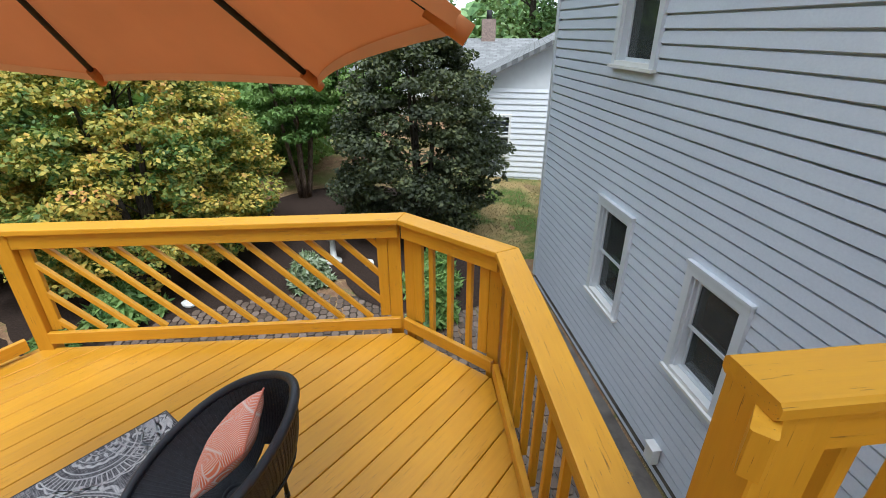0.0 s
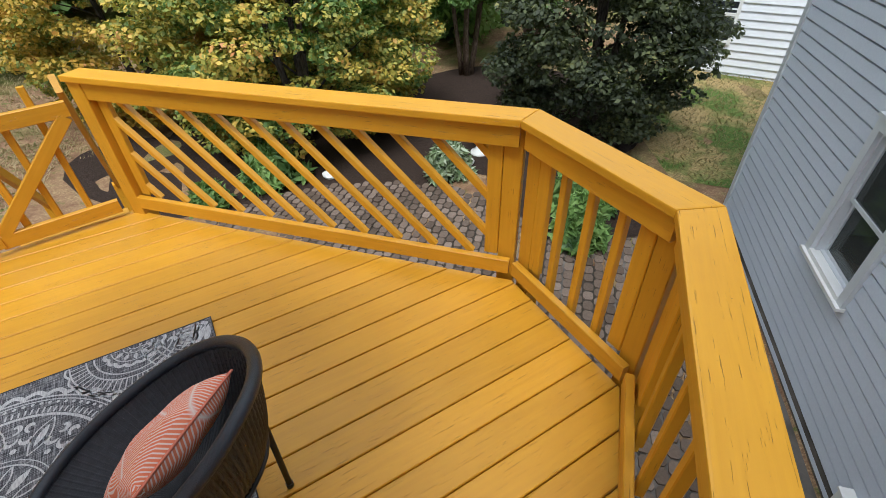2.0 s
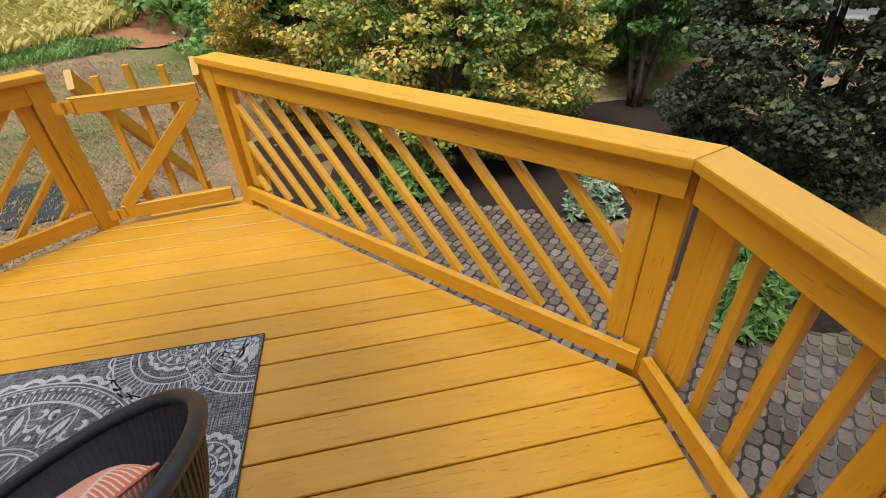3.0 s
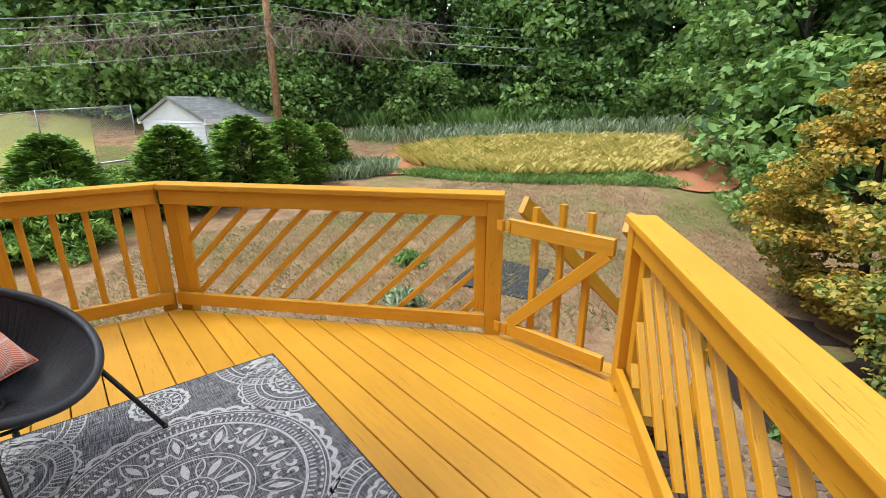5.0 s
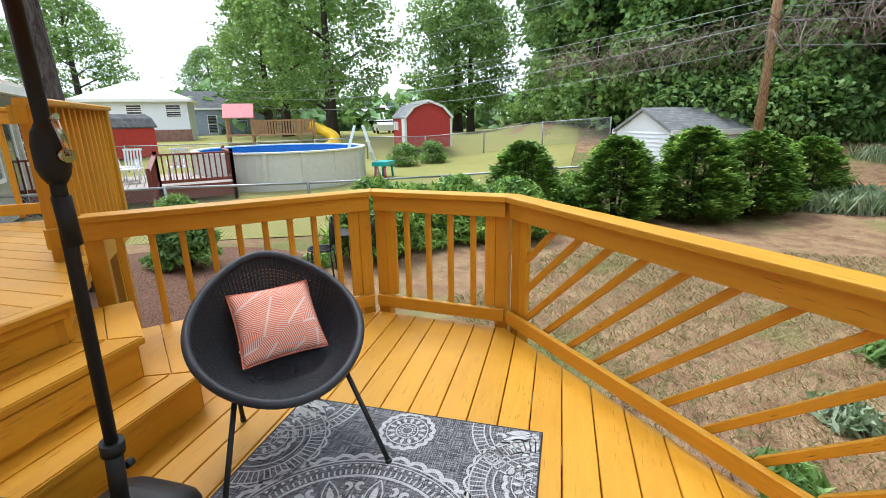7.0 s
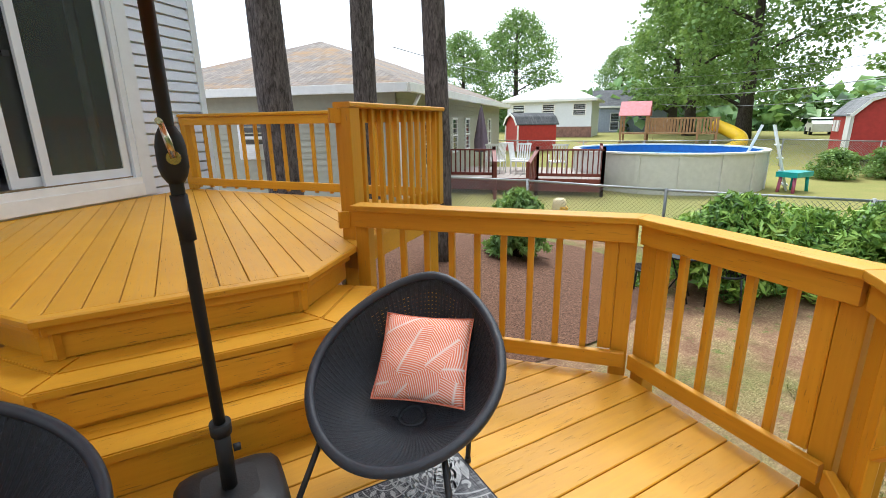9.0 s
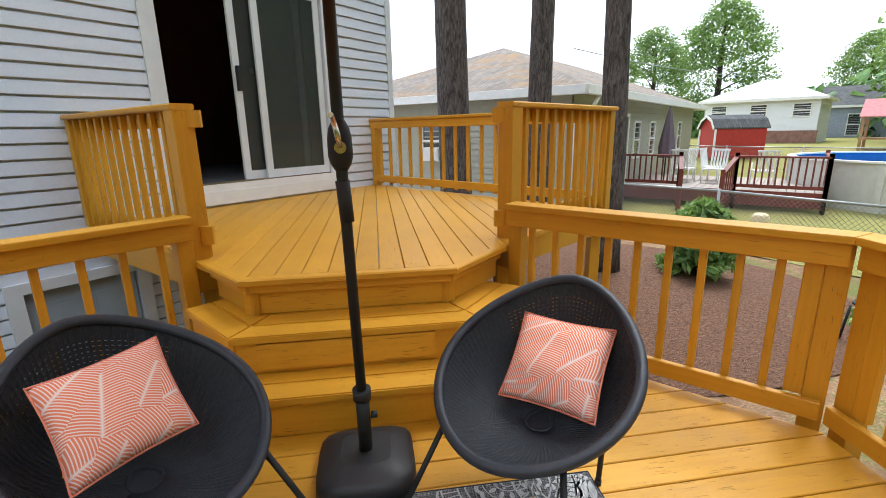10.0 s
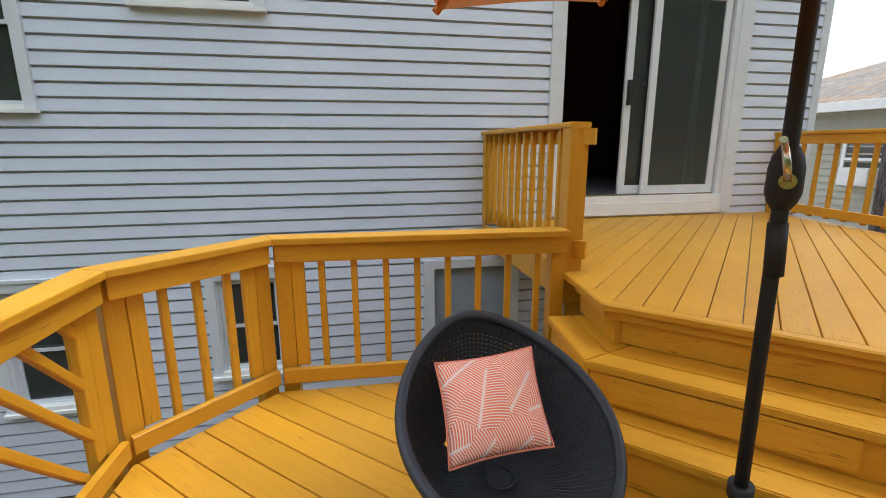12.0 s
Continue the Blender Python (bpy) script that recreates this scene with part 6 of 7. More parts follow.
def simple_window(par, x, y, z, w, h, rz, rows=1, cols=2, mt=None):
    """A far window: frame, glass and bars, facing -y before the turn."""
    M = Matrix.Translation((x, y, z)) @ Matrix.Rotation(rz, 4, "Z")
    bm = bmesh.new()
    t = 0.07
    for b in ((-w / 2, -w / 2 + t, 0, h), (w / 2 - t, w / 2, 0, h), (-w / 2 + t, w / 2 - t, 0, t), (-w / 2 + t, w / 2 - t, h - t, h), (-w / 2 + t, w / 2 - t, h / 2 - 0.03, h / 2 + 0.03)):
        box(bm, b[0], b[1], -0.05, 0.02, b[2], b[3])
    bm.transform(M)
    wn = part("window", bm, WHITEP, par, "white window")
    bm = bmesh.new()
    box(bm, -w / 2 + t, w / 2 - t, -0.01, 0.0, t, h - t)
    bm.transform(M)
    part("pane", bm, GLASSD, wn, "dark glass")
    return wn


GLASSD = Nodes("far_dark_glass", 0.08, spec=0.8).color((0.03, 0.035, 0.04))


def clapboard(bm, x0, x1, y, z0, z1, pitch=0.16, inner=0.0):
    """Horizontal boards on a face at y, looking to -y."""
    z = z0
    while z < z1 - 0.02:
        zt = min(z + pitch, z1)
        v = [bm.verts.new(p) for p in ((x0, y, z), (x1, y, z), (x1, y - 0.034, z), (x0, y - 0.034, z), (x1, y - 0.003, zt), (x0, y - 0.003, zt))]
        bm.faces.new((v[0], v[1], v[2], v[3]))
        bm.faces.new((v[3], v[2], v[4], v[5]))
        z += pitch


def house(name, label, loc, rz, w, d, h, roof_h, wall_m, roof_m, wins=(), hip=False, clap=True, found=0.0, ov=0.4):
    """A neighbouring house with boarded walls, a roof and windows on its front (-y) and right (+x) sides."""
    t = thing(name, label, "house", "neighbouring houses", loc=loc, rz=rz)
    bm = bmesh.new()
    box(bm, -w / 2, w / 2, -d / 2, d / 2, 0, h)
    if not hip:
        for s in (-1, 1):
            a = [bm.verts.new((s * w / 2, -d / 2, h)), bm.verts.new((s * w / 2, d / 2, h)), bm.verts.new((s * w / 2, 0, h + roof_h))]
            bm.faces.new(a if s > 0 else a[::-1])
    part("wall", bm, wall_m, t)
    if clap:
        bm = bmesh.new()
        clapboard(bm, -w / 2, w / 2, -d / 2 - 0.002, found, h)
        b2 = bmesh.new()
        clapboard(b2, -d / 2, d / 2, -w / 2 - 0.002, found, h)
        b2.transform(Matrix.Rotation(math.pi / 2, 4, "Z"))
        me = bpy.data.meshes.new("tmp")
        b2.to_mesh(me)
        bm.from_mesh(me)
        b2.transform(Matrix.Rotation(math.pi, 4, "Z"))
        b2.to_mesh(me)
        bm.from_mesh(me)
        b2.free()
        bpy.data.meshes.remove(me)
        part("clapboard", bm, wall_m, t, "narrow horizontal clapboarding", kind="stuff")
    bm = bmesh.new()
    if hip:
        W2, D2 = w / 2 + ov, d / 2 + ov
        rl = max(0.5, w / 2 - d / 2)
        for dz in (0.0, 0.12):
            b = [bm.verts.new(p) for p in ((-W2, -D2, h + dz - 0.05), (W2, -D2, h + dz - 0.05), (W2, D2, h + dz - 0.05), (-W2, D2, h + dz - 0.05), (-rl, 0, h + roof_h + dz), (rl, 0, h + roof_h + dz))]
            for f in ((0, 1, 5, 4), (1, 2, 5), (2, 3, 4, 5), (3, 0, 4)):
                bm.faces.new([b[i] for i in f])
    else:
        gable(bm, w, d, roof_h, ov, 0.12)
        bmesh.ops.translate(bm, verts=bm.verts, vec=(0, 0, h))
    part("roof", bm, roof_m, t)
    bm = bmesh.new()
    W2, D2 = w / 2 + ov, d / 2 + ov
    zz = h - (0.05 if hip else roof_h * ov / (d / 2))
    for p, q in (((-W2, -D2), (W2, -D2)), ((-W2, D2), (W2, D2))) + ((((W2, -D2), (W2, D2)), ((-W2, -D2), (-W2, D2))) if hip else ()):
        beam(bm, (*p, zz + 0.025), (*q, zz + 0.025), 0.13, 0.20)
    part("gutter", bm, WHITEP, t, "white gutter")
    if hip:
        bm = bmesh.new()
        box(bm, -W2 + 0.06, W2 - 0.06, -D2 + 0.06, D2 - 0.06, h - 0.03, h - 0.01)
        part("soffit", bm, WHITEP, t, "white soffit")
    for (sd, u, z, ww, hh) in wins:
        if sd == "f":
            simple_window(t, u, -d / 2 - 0.02, z, ww, hh, 0)
        elif sd == "r":
            simple_window(t, w / 2 + 0.02, u, z, ww, hh, math.pi / 2)
        elif sd == "l":
            simple_window(t, -w / 2 - 0.02, u, z, ww, hh, -math.pi / 2)
    return t


def build_neighbours():
    tan = plain("beige_green_siding", (0.37, 0.365, 0.295), 0.6, var=0.06)
    moss = shingle_mat("old_tan_shingles", (0.17, 0.145, 0.13), (0.30, 0.265, 0.24), (0.34, 0.21, 0.10))
    grey = shingle_mat("grey_shingles", (0.17, 0.175, 0.18), (0.32, 0.325, 0.33))
    dark = shingle_mat("dark_shingles", (0.07, 0.075, 0.08), (0.14, 0.14, 0.145))
    white = plain("white_clapboard", (0.74, 0.76, 0.80), 0.6, var=0.03)
    red = plain("barn_red", (0.42, 0.035, 0.03), 0.6, var=0.12)
    # long low house beside the pines: hip roof, turned as the deck's own house
    h1 = house("neighbour_house", "low beige-green house with a mossy brown hip roof and white gutters", (7.15, 17.55, -0.75), 45, 15.4, 8.5, 2.95, 1.75, tan, moss, wins=(("l", -0.3, 1.25, 1.1, 1.15), ("f", -5.3, 0.9, 1.1, 1.3), ("f", -2.2, 1.1, 0.75, 1.2), ("f", -0.2, 1.1, 0.75, 1.2), ("f", 4.6, 1.1, 0.75, 1.2)), hip=True, ov=0.5)
    bm = bmesh.new()
    box(bm, -4.2, -3.35, -4.31, -4.27, 0.25, 2.4)
    dd = part("door", bm, GLASSD, h1, "dark storm door")
    bm = bmesh.new()
    for q in ((-4.3, -4.2, 0.2, 2.5), (-3.35, -3.25, 0.2, 2.5), (-4.2, -3.35, 2.4, 2.5)):
        box(bm, q[0], q[1], -4.34, -4.26, q[2], q[3])
    part("door_frame", bm, WHITEP, dd, "white door frame")
    bm = bmesh.new()
    tube(bm, [(-7.3, -4.75, 2.85), (-7.45, -4.6, 2.5), (-7.65, -4.33, 2.3), (-7.65, -4.33, 0.1)], 0.05, 8)
    part("downspout", bm, WHITEP, h1, "white downspout")
    ac = thing("air_conditioner", "white window air conditioner in a neighbour's window", "air conditioner", loc=(0, 0, 0))
    bm = bmesh.new()
    box(bm, -8.1, -7.75, -0.6, 0.0, 1.3, 1.65)
    for q in range(6):
        box(bm, -8.115, -8.101, -0.57, -0.03, 1.34 + q * 0.05, 1.36 + q * 0.05)
    bm.transform(h1.matrix_world)
    part("ac_body", bm, WHITEP, ac)
    # white house behind the corner of the deck's own house
    house("white_house", "white clapboard house with grey roof beyond the maples", (-16.6, -4.4, -2.45), 28, 7.0, 9.0, 3.0, 2.2, white, grey, wins=(("r", -3.6, 1.1, 0.9, 1.2), ("r", 0.5, 1.1, 0.9, 1.2), ("f", 1.2, 1.0, 0.9, 1.2)), found=0.35)
    h = house("grey_roof_house", "low house with a wide grey shingle roof behind trees", (-17.4, -14.9, -2.6), 120, 12.0, 8.0, 2.5, 1.65, white, grey, wins=(("f", -4, 1.0, 1.1, 1.1), ("f", 0, 1.0, 1.1, 1.1), ("f", 4, 1.0, 1.1, 1.1)))
    bm = bmesh.new()
    box(bm, 3.9, 4.5, -0.3, 0.3, 3.6, 5.05)
    ch = part("chimney", bm, plain("chimney_brick", (0.30, 0.22, 0.19), 0.9, var=0.3, scale=14), h, "brick chimney")
    bm = bmesh.new()
    tube(bm, [(4.2, 0, 5.0), (4.2, 0, 5.4)], 0.12, 8)
    part("chimney_cap", bm, BLACKMETAL, ch, "dark flue cap")
    # far houses on the street
    brick = plain("far_brick", (0.24, 0.13, 0.10), 0.9, var=0.3, scale=4)
    f1 = house("far_white_house", "two-storey white house with a pale hip roof and brick base", (31.0, 32.5, -0.8), -52, 7.2, 6.6, 3.9, 1.5, white, plain("pale_roof", (0.60, 0.60, 0.60), 0.7), wins=(("f", 0.0, 2.6, 1.1, 1.0), ("f", 2.6, 2.6, 1.1, 1.0), ("f", -2.6, 2.6, 1.1, 1.0)), hip=True)
    bm = bmesh.new()
    box(bm, -3.66, 3.66, -3.36, -3.2, 0, 1.7)
    part("base", bm, brick, f1, "red brick base")
    house("far_grey_house", "far low grey house with a dark roof", (47, 40.5, 0.0), -45, 12.0, 8.0, 3.0, 1.8, plain("grey_blue_siding", (0.30, 0.34, 0.42), 0.6), dark, wins=(("f", -3, 0.9, 1.3, 1.3), ("f", 0.5, 0.2, 1.0, 2.0), ("f", 3.5, 0.9, 1.3, 1.3)))
    house("garage", "far white garage with a gable front", (54, 37.5, 0.2), -135, 8.0, 6.0, 3.0, 1.4, white, white, wins=())
    build_sheds(red, white, grey, dark)
    build_red_deck(red)


def gambrel(name, label, loc, rz, w, d, h, rh, wall_m, roof_m, wins=True):
    """A small barn with a gambrel roof; its gable end looks to -y."""
    t = thing(name, label, "shed", "sheds", loc=loc, rz=rz)
    prof = [(-w / 2, 0), (w / 2, 0), (w / 2, h), (w * 0.30, h + rh * 0.66), (0, h + rh), (-w * 0.30, h + rh * 0.66), (-w / 2, h)]
    bm = bmesh.new()
    a = [bm.verts.new((x, -d / 2, z)) for x, z in prof]
    c = [bm.verts.new((x, d / 2, z)) for x, z in prof]
    bm.faces.new(a)
    bm.faces.new(c[::-1])
    for i in range(len(prof)):
        bm.faces.new((a[i], c[i], c[(i + 1) % 7], a[(i + 1) % 7]))
    part("wall", bm, wall_m, t)
    bm = bmesh.new()
    rp = prof[2:]
    ro = [(x * 1.06, z + 0.02) for x, z in rp]
    for i in range(4):
        (x0, z0), (x1, z1) = ro[i], ro[i + 1]
        v = [bm.verts.new(p) for p in ((x0, -d / 2 - 0.15, z0), (x1, -d / 2 - 0.15, z1), (x1, d / 2 + 0.15, z1), (x0, d / 2 + 0.15, z0))]
        u = [bm.verts.new((p.co.x, p.co.y, p.co.z + 0.07)) for p in v]
        bm.faces.new(u)
        bm.faces.new(v[::-1])
        for k in range(4):
            bm.faces.new((v[k], v[(k + 1) % 4], u[(k + 1) % 4], u[k]))
    part("roof", bm, roof_m, t)
    bm = bmesh.new()
    for i in range(4):
        (x0, z0), (x1, z1) = ro[i], ro[i + 1]
        beam(bm, (x0, -d / 2 - 0.16, z0 + 0.0), (x1, -d / 2 - 0.16, z1 + 0.0), 0.03, 0.13)
    for sx in (-1, 1):
        beam(bm, (sx * w / 2, -d / 2 - 0.02, 0), (sx * w / 2, -d / 2 - 0.02, h), 0.12, 0.06, up=(0, 1, 0))
    part("trim", bm, WHITEP, t, "white corner and roof trim")
    return t


def build_sheds(red, white, grey, dark):
    s = gambrel("red_shed", "red barn-shaped garden shed with white trim and grey roof", (26.9, 7.4, -0.2), -58, 2.7, 3.4, 1.6, 0.95, red, grey)
    bm = bmesh.new()
    W2 = 1.35
    box(bm, -W2 - 0.05, -W2 - 0.005, -1.75, -0.9, 0.1, 1.75)
    part("door", bm, WHITEP, s, "white shed door")
    bm = bmesh.new()
    for y in (0.2, 0.85):
        box(bm, -W2 - 0.06, -W2 - 0.005, y, y + 0.42, 0.95, 1.45)
    part("window", bm, WHITEP, s, "white shed window")
    s2 = gambrel("red_shed", "narrow red shed with dark roof beside a neighbour's house", (19.2, 21.6, -0.35), -100, 1.6, 2.6, 1.5, 0.65, red, dark)
    w = house("white_shed", "white garden shed with grey shingle roof behind the hedge", (20.9, -6.0, -1.25), -60, 4.2, 3.3, 2.0, 0.8, white, grey, ov=0.12)
    w["category"] = "shed"
    w["group"] = "sheds"


def build_red_deck(red):
    """The neighbour's low red-stained deck with its rails, chairs, table and closed umbrella."""
    stain = plain("red_brown_stain", (0.17, 0.035, 0.027), 0.6, var=0.2)
    z0 = -0.78
    t = thing("neighbour_deck", "low red-stained wooden deck with white chairs on it", "deck", loc=(10.1, 11.9, z0), rz=-45)
    def P(x, y, z):
        return (x, y, z)
    bm = bmesh.new()
    for i in range(25):
        box(bm, -1.8 + i * 0.2, -1.615 + i * 0.2, -1.4, 2.4, 0.36, 0.4)
    part("board", bm, plain("weathered_boards", (0.35, 0.30, 0.27), 0.9), t, "weathered deck boards", kind="stuff")
    bm = bmesh.new()
    box(bm, -1.8, 3.2, -1.44, -1.401, 0.0, 0.4)
    part("skirt", bm, stain, t, "red skirt board")
    for (a, b) in (((-1.8, -1.4), (-0.2, -1.4)), ((1.2, -1.4), (3.2, -1.4)), ((3.2, -1.4), (3.2, 0.8)), ((-0.2, -1.4), (0.0, -2.3)), ((1.2, -1.4), (1.0, -2.3))):
        dn = 0.4 if b[1] < -2 else 0.0
        m, ln = frame_of((*a, 0), (*b, 0))
        bm = bmesh.new()
        beam(bm, (*a, 1.3), (*b, 1.3 - dn), 0.12, 0.05)
        beam(bm, (*a, 0.52), (*b, 0.52 - dn), 0.05, 0.09)
        part("deck_rail", bm, stain, t, "red-stained rail")
        n = max(2, int(ln / 0.15))
        bm = bmesh.new()
        for i in range(1, n):
            f = i / n
            x, y = a[0] + (b[0] - a[0]) * f, a[1] + (b[1] - a[1]) * f
            box(bm, x - 0.02, x + 0.02, y - 0.02, y + 0.02, 0.5 - dn * f, 1.28 - dn * f)
        part("baluster", bm, stain, t, "red-stained balusters", kind="stuff")
        for (x, y), dz in ((a, 0), (b, dn)):
            bm = bmesh.new()
            box(bm, x - 0.05, x + 0.05, y - 0.05, y + 0.05, -0.3, 1.4 - dz)
            part("post", bm, stain, t)
    # chairs
    c0 = thing("white_chair", "white slatted patio chair on the neighbour's deck", "chair", "white patio chairs", loc=(9.9, 12.2, z0 + 0.4), rz=120)
    for x in (-0.25, 0.25):
        for y in (-0.25, 0.25):
            bm = bmesh.new()
            tube(bm, [(x, y, 0), (x, y * 0.9, 0.66 if y < 0 else 0.42)], 0.02, 6)
            part("leg", bm, WHITEP, c0)
    bm = bmesh.new()
    box(bm, -0.26, 0.26, -0.25, 0.27, 0.41, 0.45)
    part("seat", bm, WHITEP, c0)
    for i in range(6):
        bm = bmesh.new()
        beam(bm, (-0.22 + i * 0.088, 0.26, 0.45), (-0.22 + i * 0.088, 0.36, 1.0), 0.05, 0.02, up=(0, 1, 0))
        part("back_slat", bm, WHITEP, c0)
    bm = bmesh.new()
    beam(bm, (-0.27, 0.36, 1.0), (0.27, 0.36, 1.0), 0.03, 0.06)
    part("back_rail", bm, WHITEP, c0)
    for i, (x, y, r) in enumerate(((10.5, 11.6, 300), (11.0, 12.3, 30), (10.4, 13.0, 200), (11.3, 10.6, 150))):
        copy_thing(c0, pose(x, y, z0 + 0.4, 0, 0, r))
    u = thing("closed_umbrella", "closed grey-purple patio umbrella on a dark pole", "umbrella", loc=(9.5, 12.6, z0 + 0.4))
    bm = bmesh.new()
    tube(bm, [(0, 0, 0), (0, 0, 2.35)], 0.022, 8)
    part("pole", bm, BLACKMETAL, u, "dark pole")
    bm = bmesh.new()
    n = 20
    rings = []
    for z, r in ((0.75, 0.20), (1.1, 0.22), (1.6, 0.15), (2.1, 0.07), (2.3, 0.02)):
        rings.append([bm.verts.new((r * (1 + 0.25 * math.sin(6 * a)) * math.cos(a), r * (1 + 0.25 * math.sin(6 * a)) * math.sin(a), z)) for a in (2 * math.pi * i / n for i in range(n))])
    for p, q in zip(rings, rings[1:]):
        for i in range(n):
            bm.faces.new((p[i], p[(i + 1) % n], q[(i + 1) % n], q[i])).smooth = True
    part("folded_cloth", bm, plain("dusty_purple_cloth", (0.16, 0.12, 0.15), 0.9), u, "folded dusty purple cloth")


def build_far():
    build_pool()
    build_playset()
    build_fences()
    build_poles()
    build_yard_things()
    build_woods()


def build_pool():
    c = (15.55, 9.6)
    zb = -0.92
    p = thing("swimming_pool", "round above-ground pool with cream wall and blue water", "swimming pool", loc=(*c, zb))
    R, H, n = 3.15, 1.32, 64
    cream = plain("cream_steel_wall", (0.62, 0.61, 0.57), 0.5, var=0.06)
    def band(name, r0, r1, z0, z1, mt, lb):
        bm = bmesh.new()
        rr = [[bm.verts.new((r * math.cos(a), r * math.sin(a), z)) for a in (2 * math.pi * i / n for i in range(n))] for r, z in ((r0, z0), (r1, z0), (r1, z1), (r0, z1))]
        for k in range(4):
            u, v = rr[k], rr[(k + 1) % 4]
            for i in range(n):
                bm.faces.new((u[i], u[(i + 1) % n], v[(i + 1) % n], v[i]))
        return part(name, bm, mt, p, lb)
    band("pool_wall", R - 0.04, R, -0.1, H - 0.05, cream, "cream steel wall")
    band("pool_rim", R - 0.12, R + 0.08, H - 0.05, H, WHITEP, "white top rail")
    band("liner", R - 0.06, R - 0.045, H - 0.34, H - 0.051, plain("blue_liner", (0.03, 0.16, 0.55), 0.5), "blue patterned liner")
    bm = bmesh.new()
    bm.faces.new([bm.verts.new(((R - 0.07) * math.cos(a), (R - 0.07) * math.sin(a), H - 0.32)) for a in (2 * math.pi * i / n for i in range(n))])
    part("water", bm, plain("pool_water", (0.10, 0.36, 0.55), 0.08), p, "pale blue water")
    for i in range(16):
        a = 2 * math.pi * i / 16
        bm = bmesh.new()
        M = Matrix.Rotation(a, 4, "Z")
        box(bm, R, R + 0.05, -0.07, 0.07, -0.1, H - 0.051)
        bm.transform(M)
        part("upright", bm, cream, p, "cream upright post")
    lad = thing("pool_ladder", "white plastic pool ladder over the pool rim", "ladder", loc=(16.9, 6.9, zb))
    d = Vector((0.5, -0.87, 0)).normalized()
    s = Vector((0.87, 0.5, 0)) * 0.28
    for k in (-1, 1):
        for sg in (-1, 1):
            bm = bmesh.new()
            a = d * 0.75 * sg + s * k
            b = d * 0.16 * sg + s * k
            beam(bm, (a.x, a.y, 0 if sg > 0 else 0.3), (b.x, b.y, 2.1), 0.09, 0.06)
            part("ladder_rail", bm, WHITEP, lad)
    for i in range(4):
        f = (i + 0.5) / 5
        bm = bmesh.new()
        m = d * (0.75 - 0.59 * f)
        beam(bm, tuple(m + s + Vector((0, 0, 2.1 * f))), tuple(m - s + Vector((0, 0, 2.1 * f))), 0.16, 0.04)
        part("ladder_step", bm, WHITEP, lad)
    tb = thing("toy_table", "turquoise plastic toy water table by the pool", "toy", loc=(16.9, 5.9, gz(16.9, 5.9)))
    tq = plain("turquoise_plastic", (0.02, 0.36, 0.36), 0.4)
    bm = bmesh.new()
    box(bm, -0.5, 0.5, -0.3, 0.3, 0.5, 0.66)
    part("tray", bm, tq, tb)
    for x in (-0.42, 0.42):
        for y in (-0.22, 0.22):
            bm = bmesh.new()
            tube(bm, [(x, y, 0), (x * 0.9, y * 0.9, 0.5)], 0.05, 8)
            part("leg", bm, plain("pink_plastic", (0.5, 0.12, 0.22), 0.4) if x < 0 else tq, tb)


def build_playset():
    """Wooden play tower with a pink roof, a bridge and a yellow tube slide."""
    wood = plain("cedar_wood", (0.34, 0.20, 0.10), 0.8, var=0.2)
    x0, y0 = 27.4, 17.6
    zb = -0.75
    p = thing("play_set", "wooden play tower with pink roof, bridge and yellow slide", "play set", loc=(x0, y0, zb), rz=-57)
    for x in (-3.1, -1.6, 1.3, 2.3):
        for y in (-0.7, 0.7):
            bm = bmesh.new()
            box(bm, x - 0.06, x + 0.06, y - 0.06, y + 0.06, 0, 2.2 if x > 0 else 2.5)
            part("post", bm, wood, p, "cedar post")
    for a, b, z in ((-3.2, -1.5, 1.25), (-1.5, 1.2, 1.25), (1.2, 2.4, 1.25)):
        bm = bmesh.new()
        box(bm, a, b, -0.75, 0.75, z, z + 0.08)
        part("platform", bm, wood, p, "cedar platform")
    bm = bmesh.new()
    for i in range(22):
        x = -1.5 + i * 0.18
        for y in (-0.74, 0.74):
            box(bm, x, x + 0.09, y - 0.015, y + 0.015, 1.35, 2.15)
    for y in (-0.74, 0.74):
        box(bm, -1.5, 2.4, y - 0.03, y + 0.03, 2.15, 2.25)
    part("slat", bm, wood, p, "cedar bridge slats", kind="stuff")
    bm = bmesh.new()
    gable(bm, 1.6, 1.5, 0.75, 0.12, 0.04)
    bmesh.ops.translate(bm, verts=bm.verts, vec=(-2.35, 0, 2.5))
    part("roof", bm, plain("pink_canvas", (0.62, 0.25, 0.26), 0.8), p, "faded pink canvas roof")
    for x, y in ((-1.2, 0), (0.2, 0), (0.6, 0)):
        bm = bmesh.new()
        tube(bm, [(x, 0, 1.2), (x, 0, 0.5)], 0.015, 5)
        box(bm, x - 0.2, x + 0.2, -0.1, 0.1, 0.46, 0.5)
        part("swing", bm, wood, p, "hanging swing")
    yel = plain("yellow_plastic", (0.85, 0.55, 0.02), 0.35, var=0.04)
    bm = bmesh.new()
    pts = []
    for i in range(16):
        a = i / 15
        ang = -0.6 + a * 3.6
        pts.append((2.5 + 0.95 * math.sin(min(ang, 3.0)) + 0.1, -0.4 - a * 1.6 + 0.5 * math.cos(ang), 1.85 - 1.5 * a))
    tube(bm, pts, 0.36, 14)
    part("slide", bm, yel, p, "yellow tube slide")
    bm = bmesh.new()
    box(bm, -3.0, -1.7, -0.6, -0.5, 0.0, 0.6)
    part("panel", bm, yel, p, "yellow play panel")


